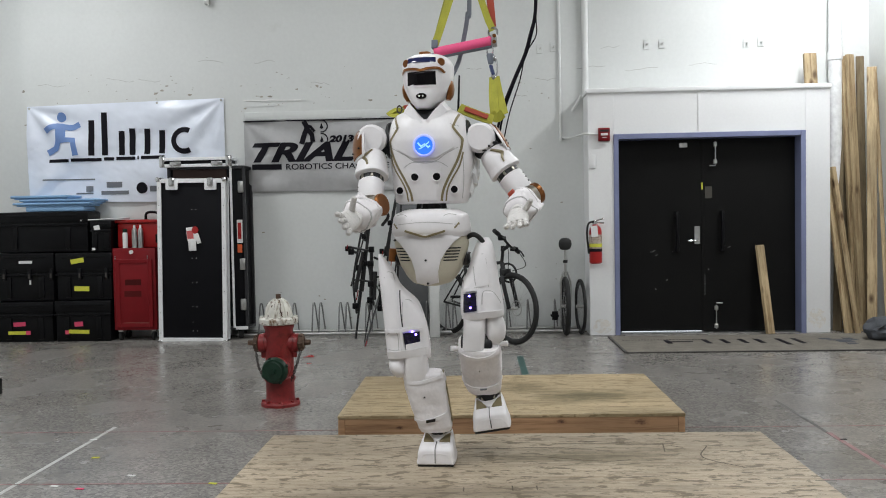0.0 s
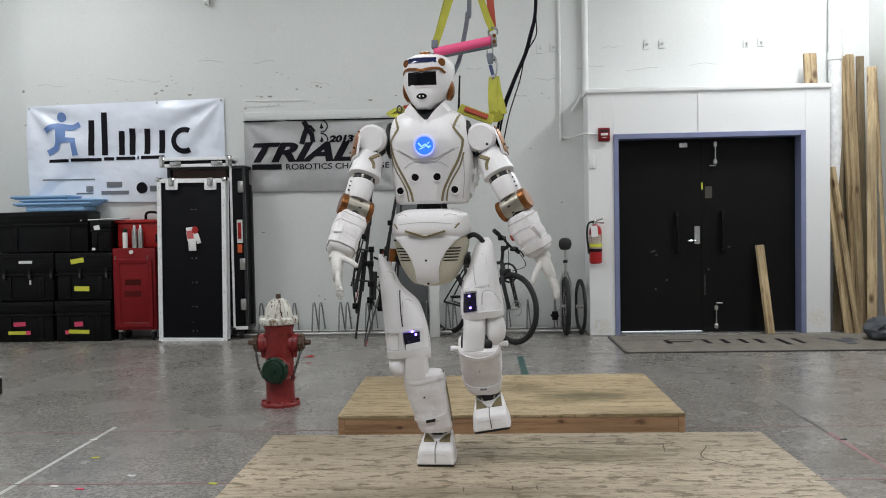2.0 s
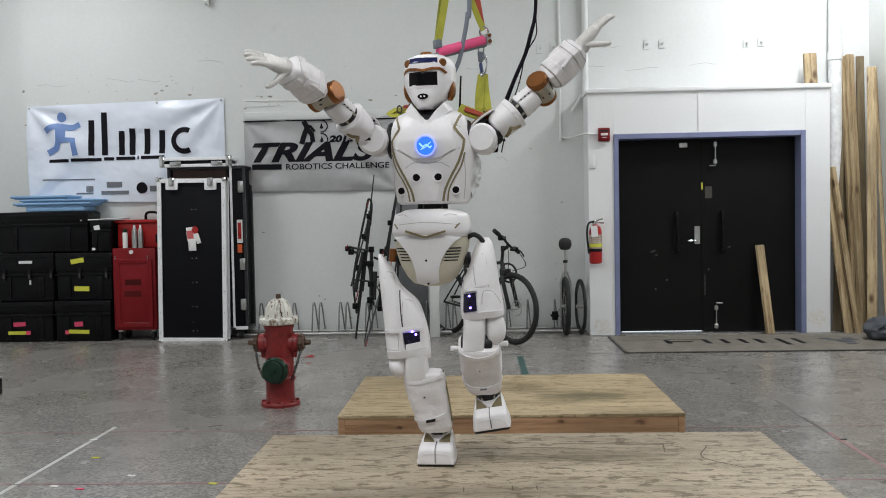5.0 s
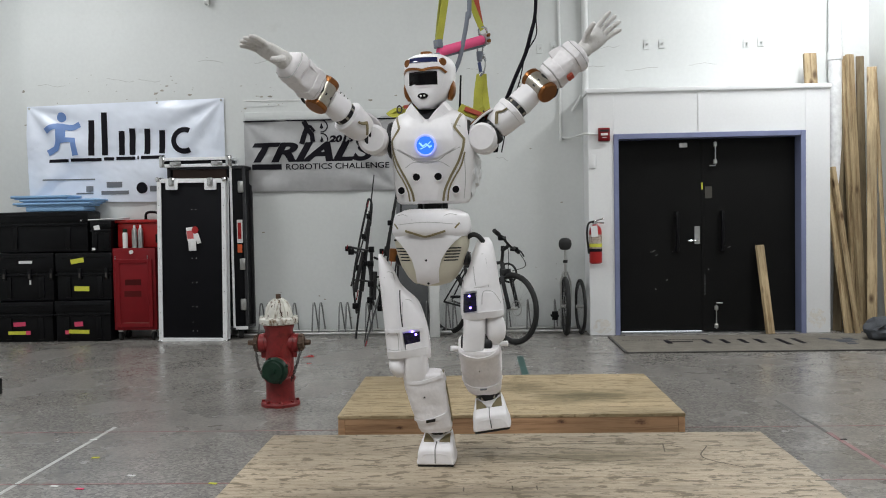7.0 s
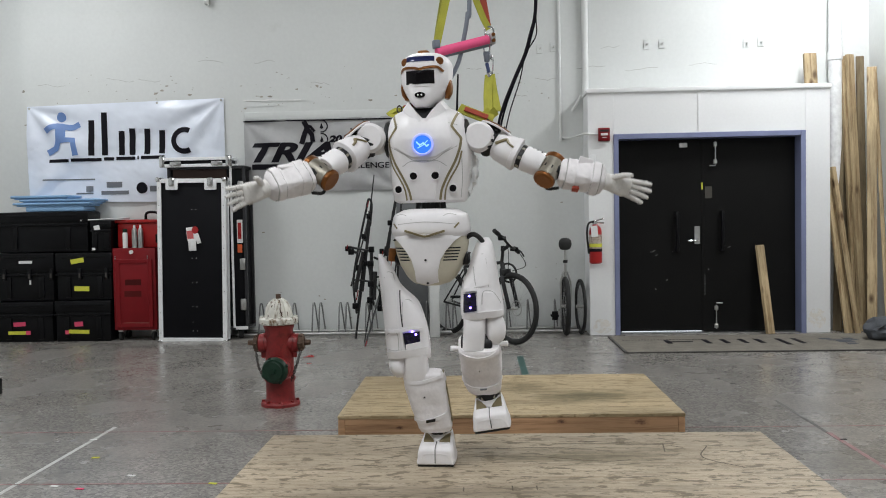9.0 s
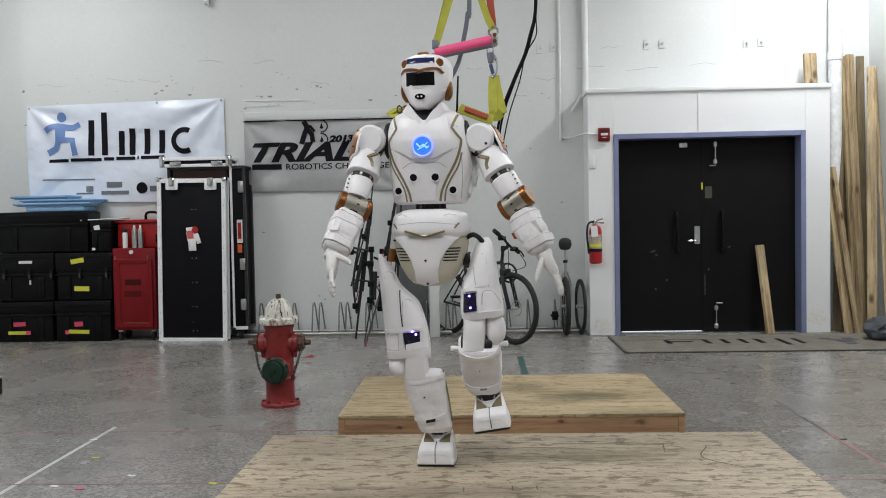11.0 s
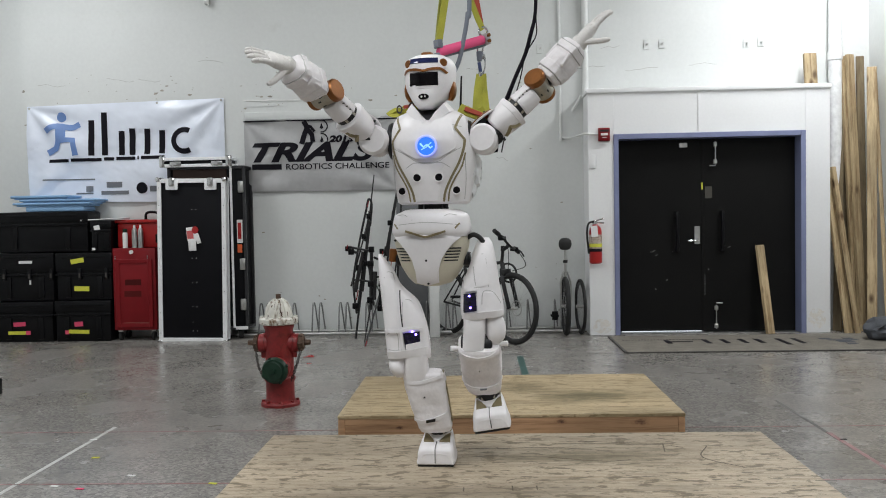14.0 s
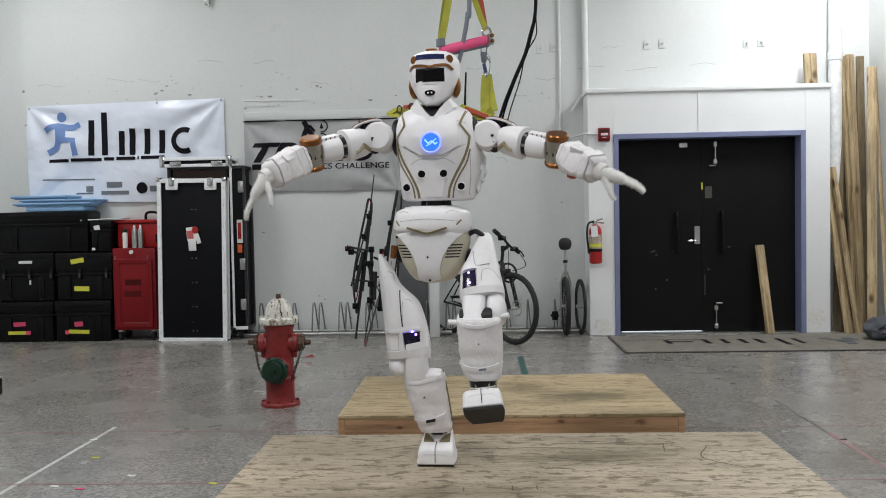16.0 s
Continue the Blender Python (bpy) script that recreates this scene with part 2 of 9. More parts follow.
STUD = wood_mat("framing_lumber", (0.52, 0.31, 0.17), (0.31, 0.17, 0.088), (0.5, 12, 12), patches=(((1.257, 0, 0.068), (0.05, 1, 0.018), 0.6, (0.22, 0.1, 0.05)), ((1.257, 0, 0.07), (0.026, 1, 0.014), 1.0, (0.05, 0.018, 0.012)), ((1.70, 0, 0.06), (0.07, 1, 0.024), 0.6, (0.22, 0.1, 0.05)), ((1.70, 0, 0.062), (0.04, 1, 0.021), 1.0, (0.06, 0.02, 0.012)), ((0.35, 0, 0.04), (0.025, 1, 0.012), 0.9, (0.07, 0.025, 0.015))))
MAT_FIBRE = mat("brown_fibre_mat", (0.165, 0.15, 0.125), rough=0.95, vary=0.22, scale=9, bump=0.9, fine=260)
HYD_RED = mat("weathered_red_enamel", (0.235, 0.02, 0.021), rough=0.45, vary=0.2, scale=9, bump=0.35, fine=60, second=(0.13, 0.015, 0.013), second_at=0.56)
HYD_WHITE = mat("chipped_white_enamel", (0.68, 0.665, 0.61), rough=0.5, vary=0.12, scale=8, bump=0.5, fine=70, stretch=(1, 1, 0.4), second=(0.17, 0.105, 0.05), second_at=0.53, second_soft=0.12)
HYD_GREEN = mat("dark_green_enamel", (0.010, 0.034, 0.020), rough=0.5, spec=0.3, vary=0.25, scale=12, bump=0.35, fine=60)
RUST = mat("rusty_iron", (0.095, 0.058, 0.04), rough=0.75, metal=0.3, vary=0.4, scale=30, bump=0.6, second=(0.26, 0.19, 0.13), second_at=0.58)
IRON = mat("dark_chain_iron", (0.09, 0.085, 0.08), rough=0.6, metal=0.7, vary=0.3, scale=30)
WHITE_TAPE = mat("scuffed_white_tape", (0.5, 0.5, 0.48), rough=0.6, vary=0.1, scale=14, second=(0.36, 0.35, 0.33), second_at=0.58)
RED_LINE = mat("faded_red_line", (0.27, 0.13, 0.13), rough=0.5, vary=0.25, scale=6, second=(0.26, 0.235, 0.22), second_at=0.53)
DARK_LINE = mat("dark_floor_joint", (0.085, 0.08, 0.075), rough=0.6, vary=0.3, scale=10)
GREEN_TAPE = mat("green_floor_tape", (0.03, 0.085, 0.075), rough=0.5, vary=0.2, scale=12)
PATCH = terrazzo_mat("dark_floor_patch", (0.19, 0.178, 0.16), (0.15, 0.14, 0.125))
LAMP = mat("fluorescent_diffuser", (0.9, 0.9, 0.9), rough=0.5, vary=0.0, bump=0, glow=(0.96, 1.0, 0.97), glow_strength=4.0)
DARK_METAL = mat("black_bicycle_paint", (0.014, 0.014, 0.015), rough=0.35, vary=0.15, scale=14, bump=0.03)
BRONZE = mat("bronze_anodised", (0.25, 0.098, 0.03), rough=0.32, metal=0.8, vary=0.12, scale=18, bump=0.05)
OUTSIDE = mat("daylight_gap", (0.8, 0.8, 0.8), rough=0.6, vary=0, bump=0, glow=(0.85, 0.93, 1.0), glow_strength=1.0)
GREY_CLOTH = mat("dark_grey_cloth", (0.07, 0.075, 0.085), rough=0.9, vary=0.3, scale=10, bump=0.6, fine=90)


# ---- mesh helpers ----
def link(name, bm, material, parent=None, label="", smooth=True, at=None):
    me = bpy.data.meshes.new(name)
    bm.normal_update()
    bm.to_mesh(me)
    bm.free()
    for mm in (material if isinstance(material, (list, tuple)) else [material]):
        me.materials.append(mm)
    if smooth:
        me.polygons.foreach_set("use_smooth", [True] * len(me.polygons))
        me.set_sharp_from_angle(angle=radians(35))
    ob = new(name, me)
    if parent is not None:
        ob.parent = parent
    if at is not None:
        ob.matrix_basis = at
    if label:
        ob["label"] = label
    return ob


def part(name, bm, material, parent, label="", at=None):
    return link(name, bm, material, parent, label, at=at)


def thing(name, m, label, category, group="", kind=""):
    ob = new(name)
    ob.empty_display_size = 0.1
    ob.matrix_basis = m
    return tagged(ob, label, category, group, kind)


def box(x0, x1, y0, y1, z0, z1, bevel=0.0, segments=2, bm=None):
    out = bmesh.new()
    r = bmesh.ops.create_cube(out, size=1)
    for v in r["verts"]:
        v.co = Vector((x0 + (v.co.x + 0.5) * (x1 - x0), y0 + (v.co.y + 0.5) * (y1 - y0), z0 + (v.co.z + 0.5) * (z1 - z0)))
    if bevel:
        bmesh.ops.bevel(out, geom=out.edges[:], offset=bevel, segments=segments, affect="EDGES", profile=0.5)
    return join(bm, out)


def join(bm, other):
    if bm is None:
        return other
    me = bpy.data.meshes.new("joined")
    other.to_mesh(me)
    other.free()
    bm.from_mesh(me)
    bpy.data.meshes.remove(me)
    return bm


def moved(bm, m):
    bmesh.ops.transform(bm, matrix=m, verts=bm.verts[:])
    return bm


def rings(loops, bm=None, cap=True, closed=False):
    """A skin over loops of points, all with the same number of points."""
    out = bmesh.new()
    rows = [[out.verts.new(p) for p in loop] for loop in loops]
    n = len(rows[0])
    pairs = list(zip(rows, rows[1:])) + ([(rows[-1], rows[0])] if closed else [])
    for a, b in pairs:
        for i in range(n):
            j = (i + 1) % n
            out.faces.new((a[i], a[j], b[j], b[i]))
    if cap and not closed:
        out.faces.new(rows[0][::-1])
        out.faces.new(rows[-1])
    bmesh.ops.recalc_face_normals(out, faces=out.faces[:])
    return join(bm, out)


def frame_of(d):
    d = Vector(d).normalized()
    s = d.cross(Vector((0, 0, 1)) if abs(d.z) < 0.9 else Vector((1, 0, 0))).normalized()
    return s, s.cross(d).normalized()


def circle(c, s, u, r, n=16):
    return [Vector(c) + s * (r * math.cos(2 * math.pi * i / n)) + u * (r * math.sin(2 * math.pi * i / n)) for i in range(n)]


def rod(a, b, r, r2=None, n=14, bm=None, edge=0.0):
    """A round bar from a to b, with eased ends."""
    a, b = Vector(a), Vector(b)
    s, u = frame_of(b - a)
    r2 = r if r2 is None else r2
    d = (b - a).normalized()
    if edge:
        loops = [circle(a, s, u, r - edge, n), circle(a + d * edge, s, u, r, n), circle(b - d * edge, s, u, r2, n), circle(b, s, u, r2 - edge, n)]
    else:
        loops = [circle(a, s, u, r, n), circle(b, s, u, r2, n)]
    return rings(loops, bm)


def tube(points, r, n=8, bm=None, closed=False, flat=None, wide=None):
    """A hose or bar along points; flat: (width, thickness) for a strap, wide: the way its width lies."""
    pts = [Vector(p) for p in points]
    loops = []
    keep = None
    for i, p in enumerate(pts):
        if closed:
            d = pts[(i + 1) % len(pts)] - pts[i - 1]
        else:
            d = pts[min(i + 1, len(pts) - 1)] - pts[max(i - 1, 0)]
        d.normalize()
        if keep is None and wide is not None:
            s = Vector(wide)
            s = (s - d * s.dot(d)).normalized()
            u = s.cross(d).normalized()
        elif keep is None:
            s, u = frame_of(d)
        else:
            s = (keep - d * keep.dot(d)).normalized()
            u = s.cross(d).normalized()
        keep = s
        if flat:
            w, t = flat[0] / 2, flat[1] / 2
            loops.append([p + s * w + u * t, p - s * w + u * t, p - s * w - u * t, p + s * w - u * t])
        else:
            loops.append(circle(p, s, u, r if not callable(r) else r(i / (len(pts) - 1)), n))
    return rings(loops, bm, cap=not closed, closed=closed)


def curve_points(points, steps=6):
    """Smooth points through the given ones."""
    p = [Vector(q) for q in points]
    p = [p[0] * 2 - p[1]] + p + [p[-1] * 2 - p[-2]]
    out = []
    for i in range(1, len(p) - 2):
        for k in range(steps):
            t = k / steps
            a, b, c, d = p[i - 1:i + 3]
            out.append(0.5 * (2 * b + (c - a) * t + (2 * a - 5 * b + 4 * c - d) * t * t + (3 * b - a - 3 * c + d) * t ** 3))
    return out + [p[-2]]


def lathe(profile, n=28, bm=None):
    """Profile of (radius, height) turned about z."""
    return rings([[Vector((r * math.cos(2 * math.pi * i / n), r * math.sin(2 * math.pi * i / n), z)) for i in range(n)] for r, z in profile], bm)


def ring_bar(c, axis, R, r, n=40, k=10, bm=None):
    s, u = frame_of(axis)
    pts = [Vector(c) + s * (R * math.cos(2 * math.pi * i / n)) + u * (R * math.sin(2 * math.pi * i / n)) for i in range(n)]
    return tube(pts, r, k, bm, closed=True)


def plate(outline, y, depth, bm=None):
    """A flat shape in the x-z plane at y, depth thick towards the viewer (-y)."""
    out = bmesh.new()
    f = [out.verts.new((x, y - depth, z)) for x, z in outline]
    b = [out.verts.new((x, y, z)) for x, z in outline]
    n = len(f)
    out.faces.new(f)
    out.faces.new(b[::-1])
    for i in range(n):
        j = (i + 1) % n
        out.faces.new((f[j], f[i], b[i], b[j]))
    bmesh.ops.recalc_face_normals(out, faces=out.faces[:])
    return join(bm, out)


def disc_outline(cx, cz, r, n=28, rz=None):
    return [(cx + r * math.cos(2 * math.pi * i / n), cz + (rz or r) * math.sin(2 * math.pi * i / n)) for i in range(n)]


def stroke(points, w, y, depth, bm=None):
    """A flat band of width w along points of the x-z plane."""
    p = [Vector((a, b)) for a, b in points]
    left, right = [], []
    for i, q in enumerate(p):
        d = (p[min(i + 1, len(p) - 1)] - p[max(i - 1, 0)]).normalized()
        nrm = Vector((-d.y, d.x)) * w / 2
        left.append(tuple(q + nrm))
        right.append(tuple(q - nrm))
    for i in range(len(p) - 1):
        bm = plate([left[i], left[i + 1], right[i + 1], right[i]], y, depth, bm)
    return bm


def lettering(name, text, size, m, material, parent, width=None, shear=0.0, label="", bold=0.0):
    cu = bpy.data.curves.new(name, "FONT")
    cu.body, cu.size, cu.extrude, cu.shear, cu.offset = text, size, 0.0015, shear, bold
    tmp = new(name, cu)
    bpy.context.view_layer.update()
    me = bpy.data.meshes.new_from_object(tmp.evaluated_get(bpy.context.evaluated_depsgraph_get()))
    bpy.data.objects.remove(tmp)
    bpy.data.curves.remove(cu)
    xs = [v.co.x for v in me.vertices]
    if width:
        k = width / (max(xs) - min(xs))
        for v in me.vertices:
            v.co.x = (v.co.x - min(xs)) * k
    me.materials.clear()
    me.materials.append(material)
    ob = new(name, me)
    ob.parent = parent
    ob.matrix_basis = m
    if label:
        ob["label"] = label
    return ob


def structure(name, bm, material, label="", category=""):
    return tagged(link(name, bm, material), label, category or name.split("_")[0], "", "structure")


# ---- the hall ----
NORTH, WEST, EAST, SOUTH = 9.12, -5.75, 4.05, -4.0
PART_Y = 8.75                    # face of the door partition
structure("floor", box(WEST, EAST, SOUTH, NORTH + 0.4, -0.2, 0), FLOOR, "grey sealed concrete floor with worn speckled stone", "floor")
structure("ceiling", box(WEST, EAST, SOUTH, NORTH + 0.4, CEIL, CEIL + 0.2), SHADE_WHITE, "unseen ceiling of the hall, greyed to cut bounced light", "ceiling")
structure("wall_north", box(-4.86, EAST, NORTH, NORTH + 0.2, 0, CEIL), WALL, "white painted block wall with hairline cracks", "wall")
structure("wall_north_recess", box(WEST, -4.86, NORTH + 0.12, NORTH + 0.3, 0, CEIL), WALL, "white painted recessed wall by the corner", "wall")
structure("wall_west", box(WEST - 0.2, WEST, SOUTH, NORTH + 0.4, 0, CEIL), WALL, "white painted side wall", "wall")
structure("wall_east", box(EAST, EAST + 0.2, SOUTH, NORTH + 0.4, 0, CEIL), WALL, "white painted side wall", "wall")
structure("wall_south", box(WEST, EAST, SOUTH - 0.2, SOUTH, 0, CEIL), LOW_BOUNCE_GREY, "unseen end wall, kept grey to cut bounced light", "wall")

# door partition: three blocks round the opening, with a cap board on top
PX0, PX1, PZ = 1.11, 3.505, 2.44
DX0, DX1, DZ = 1.415, 3.215, 1.975
bm = box(PX0, DX0 - 0.045, PART_Y, NORTH, 0, PZ, 0.004, 1)
box(DX1 + 0.045, PX1, PART_Y, NORTH, 0, PZ, 0.004, 1, bm=bm)
box(DX0 - 0.045, DX1 + 0.045, PART_Y, NORTH, DZ + 0.05, PZ, bm=bm)
structure("door_partition", bm, PARTITION, "white painted box partition built round the double door", "wall")
structure("partition_cap_trim", box(PX0 - 0.012, PX1 + 0.012, PART_Y - 0.02, NORTH, PZ, PZ + 0.045, 0.005), PARTITION, "white cap board along the top of the partition", "trim")
structure("partition_seam_trim", box(2.206, 2.212, PART_Y - 0.006, PART_Y, DZ + 0.06, PZ), WHITE_PIPE, "thin white seam strip over the double door", "trim")

door = tagged(thing("door_1", pose(0, 0, 0), "black double steel door in a blue grey frame, closed", "door"), kind="structure")
bm = box(DX0 - 0.05, DX0, PART_Y - 0.012, PART_Y + 0.2, 0, DZ + 0.052, 0.004, 1)
box(DX1, DX1 + 0.05, PART_Y - 0.012, PART_Y + 0.2, 0, DZ + 0.052, 0.004, 1, bm=bm)
box(DX0, DX1, PART_Y - 0.012, PART_Y + 0.2, DZ, DZ + 0.052, 0.004, 1, bm=bm)
part("door_frame", bm, BLUE_FRAME, door, "blue grey painted steel frame")
LEAF_Y = 8.9
part("door_leaf", box(DX0 + 0.003, 2.283, LEAF_Y, LEAF_Y + 0.045, 0.018, DZ - 0.004, 0.003, 1), DOOR_BLACK, door, "scuffed black leaf")
part("door_leaf", box(2.289, DX1 - 0.003, LEAF_Y, LEAF_Y + 0.045, 0.008, DZ - 0.004, 0.003, 1), DOOR_BLACK, door, "scuffed black leaf")
part("threshold", box(DX0, DX1, PART_Y + 0.05, NORTH, 0, 0.006), STEEL, door, "worn steel threshold")
part("daylight_strip", box(DX0 + 0.05, 2.28, LEAF_Y + 0.05, LEAF_Y + 0.06, 0.006, 0.02), OUTSIDE, door, "bright gap under the door")
part("astragal", box(2.27, 2.30, LEAF_Y - 0.006, LEAF_Y, 0.02, DZ - 0.01, 0.002, 1), DOOR_BLACK, door)
for x in (2.02, 2.475):
    bm = box(x - 0.016, x + 0.016, LEAF_Y - 0.06, LEAF_Y - 0.035, 0.83, 1.24, 0.008)
    box(x - 0.02, x + 0.02, LEAF_Y - 0.04, LEAF_Y, 0.83, 0.88, 0.004, 1, bm=bm)
    box(x - 0.02, x + 0.02, LEAF_Y - 0.04, LEAF_Y, 1.19, 1.24, 0.004, 1, bm=bm)
    part("pull_handle", bm, BLACK_PLASTIC, door, "black pull handle")
part("lock_plate", box(2.2, 2.255, LEAF_Y - 0.008, LEAF_Y, 0.905, 1.085, 0.003, 1), STEEL, door, "steel lock plate")
part("door_lever", rod((2.225, LEAF_Y - 0.05, 0.945), (2.12, LEAF_Y - 0.055, 0.94), 0.008, bm=rod((2.225, LEAF_Y, 0.945), (2.225, LEAF_Y - 0.055, 0.945), 0.009)), CHROME, door, "chrome lever")
part("closer_bracket", box(2.05, 2.13, LEAF_Y - 0.03, LEAF_Y, 1.89, 1.935, 0.005), PAPER, door, "white bracket")
for z0, z1, zk in ((1.71, 1.945, 1.70), (0.035, 0.28, 0.3)):
    bm = rod((2.412, LEAF_Y - 0.018, z0), (2.412, LEAF_Y - 0.018, z1), 0.006)
    for z in (z0 + 0.03, z1 - 0.03):
        box(2.394, 2.43, LEAF_Y - 0.026, LEAF_Y, z - 0.022, z + 0.022, 0.004, 1, bm=bm)
    rod((2.412, LEAF_Y - 0.02, zk), (2.35 if zk > 1 else 2.47, LEAF_Y - 0.03, zk), 0.006, bm=bm)
    part("surface_bolt", bm, STEEL, door, "steel surface bolt")
part("repair_plate", box(2.31, 2.38, LEAF_Y - 0.004, LEAF_Y, 1.37, 1.49), mat("dull_brown_plate", (0.06, 0.055, 0.045), rough=0.5), door)
rub = random.Random(9)
bm = None
# daylight leaking at the door seam, put in as small pale pieces
for i in range(9):
    z = 0.385 + i * 0.025
    bm = box(2.299, 2.302 + rub.uniform(0, 0.004), LEAF_Y - 0.0075, LEAF_Y - 0.001, z, z + rub.uniform(0.006, 0.024), bm=bm)
for x, z, w in ((1.75, 0.83, 0.05), (1.80, 0.795, 0.03), (1.91, 0.54, 0.012), (1.80, 0.455, 0.01), (2.54, 0.865, 0.02), (2.33, 0.65, 0.015), (1.97, 0.84, 0.012)):
    pts = [(x, z), (x + w * 0.5, z + rub.uniform(-0.012, 0.012)), (x + w, z + rub.uniform(-0.02, 0.02))]
    bm = join(bm, stroke(pts, 0.004, LEAF_Y, 0.0012))
part("scratches", bm, mat("bare_steel_and_seam_light", (0.4, 0.4, 0.4), rough=0.5, vary=0.2), door, "bare scratches in the black paint, and daylight painted at the seam")
part("yellow_sticker", box(2.272, 2.285, LEAF_Y - 0.009, LEAF_Y - 0.006, 1.46, 1.53), YELLOW_TAG, door)

# rubbed stains at the foot of the partition
STAIN = mat("buff_wall_stain", (0.73, 0.705, 0.66), rough=0.7, vary=0.12, scale=9, bump=0.1, second=(0.795, 0.8, 0.8), second_at=0.46)
for x0, z0, rx, rz in ((1.235, 0.09, 0.1, 0.075), (3.375, 0.15, 0.085, 0.1)):
    pts = [(x0 + rx * (1 + 0.22 * noise.noise(Vector((i * 0.5, x0, 1)))) * math.cos(i * math.pi / 16), z0 + rz * (1 + 0.3 * noise.noise(Vector((i * 0.5, x0, 7)))) * math.sin(i * math.pi / 16)) for i in range(32)]
    tagged(link("wall_stain", plate(pts, PART_Y, 0.0012), STAIN), "buff rubbed stain low on the white partition", "stain", kind="structure")

# wall cracks, and the shade painted beside the bracket plates
CRACK_AND_SHADE = mat("wall_crack", (0.42, 0.415, 0.4), rough=0.8, vary=0.2, bump=0)
# pipes and conduits on the wall
def conduit(points, r, label, material=WHITE_PIPE, name="conduit"):
    return tagged(link(name, tube(points, r, 12), material), label, "conduit")


conduit([(0.872, NORTH - 0.014, 2.0), (0.872, NORTH - 0.014, CEIL)], 0.014, "thin white conduit running up the wall", name="conduit")
conduit(curve_points([(0.872, NORTH - 0.012, 2.3), (0.872, NORTH - 0.012, 2.08), (0.9, NORTH - 0.02, 2.035), (1.0, NORTH - 0.1, 2.03), (1.07, PART_Y - 0.01, 2.035), (1.21, PART_Y - 0.012, 2.03)]), 0.011, "thin white conduit bent round to the fire alarm")
conduit([(1.135, NORTH - 0.035, PZ + 0.05), (1.135, NORTH - 0.035, CEIL)], 0.032, "white pipe rising from the partition")
conduit(curve_points([(1.09, NORTH - 0.03, 2.47), (1.04, NORTH - 0.03, 2.38), (0.99, NORTH - 0.03, 2.31)]), 0.014, "short bent white conduit by the partition")
tagged(link("drain_pipe", lathe([(0.066, 0), (0.066, 2.75), (0.074, 2.76), (0.074, 2.84), (0.066, 2.85), (0.066, CEIL)]), WRAP, at=pose(3.67, 9.035, 0)), "white wrapped drain pipe in the corner", "pipe")
for x, z in ((0.67, 2.97), (0.81, 2.985), (1.78, 2.985), (1.935, 2.99), (2.8, 2.97), (2.95, 2.98)):
    b0 = thing("wall_bracket", pose(x, NORTH, z), "small white anchor plate screwed to the wall", "bracket", "anchor plates on the wall")
    part("plate", box(-0.032, 0.032, -0.006, 0, -0.05, 0.05, 0.002, 1), WALL, b0)
    # shade left of and below the plate, painted as thin dark strips
    part("plate_edge", box(-0.0335, -0.032, -0.0065, 0, -0.05, 0.03, bm=box(-0.0335, 0.02, -0.0065, 0, -0.0515, -0.05)), CRACK_AND_SHADE, b0, "shade painted along the plate's edge")
    part("stud", rod((0.004, -0.006, 0.0), (0.004, -0.03, 0), 0.01), STEEL, b0)
tagged(link("ceiling_clip", box(-2.85, -2.80, NORTH - 0.06, NORTH, 3.52, 3.6, 0.004, bm=rod((-2.81, NORTH - 0.05, 3.5), (-2.81, NORTH - 0.05, 3.65), 0.01)), STEEL), "small metal clip fixed high on the wall", "clip")
tagged(link("wall_batten", box(-2.47, -0.85, NORTH - 0.012, NORTH, 2.29, 2.378, 0.005, 2), WALL), "thin painted strip over the grey banner", "trim", kind="structure")
# hairline cracks and chips in the wall paint
rnd = random.Random(4)
for x, z, w in ((-3.95, 2.78, 0.3), (-2.95, 2.93, 0.26), (-2.35, 2.9, 0.22), (1.05, 2.75, 0.3), (0.62, 2.66, 0.22), (1.55, 2.72, 0.34), (-1.75, 2.68, 0.2), (-0.1, 2.78, 0.16), (0.35, 2.5, 0.18), (-4.7, 2.72, 0.3), (-3.6, 2.76, 0.24), (1.3, 2.95, 0.2), (2.2, 2.76, 0.3), (0.2, 1.85, 0.12)):
    pts = [(x, z)]
    for _ in range(7):
        pts.append((pts[-1][0] + w / 7, pts[-1][1] + rnd.uniform(-0.014, 0.013)))
    tagged(link("wall_crack", stroke(pts, 0.004, NORTH, 0.0015), CRACK_AND_SHADE), "fine crack in the wall paint", "crack", kind="structure")
# raised scars; the broad one's highlight is put in as white
for x, z, w, thin in ((-2.48, 2.502, 0.62, 0.011), (-2.3, 2.49, 0.5, 0.006), (-2.45, 2.44, 0.4, 0.004)):
    pts = [(x + w * k / 9, z + rnd.uniform(-0.004, 0.004)) for k in range(10)]
    tagged(link("paint_scar", stroke(pts, thin, NORTH, 0.006), PAPER if thin > 0.008 else WALL), "raised scar in the wall paint", "scar", kind="structure")
CHIP = mat("paint_chip", (0.33, 0.31, 0.27), rough=0.8, vary=0.3, bump=0)
bm = None
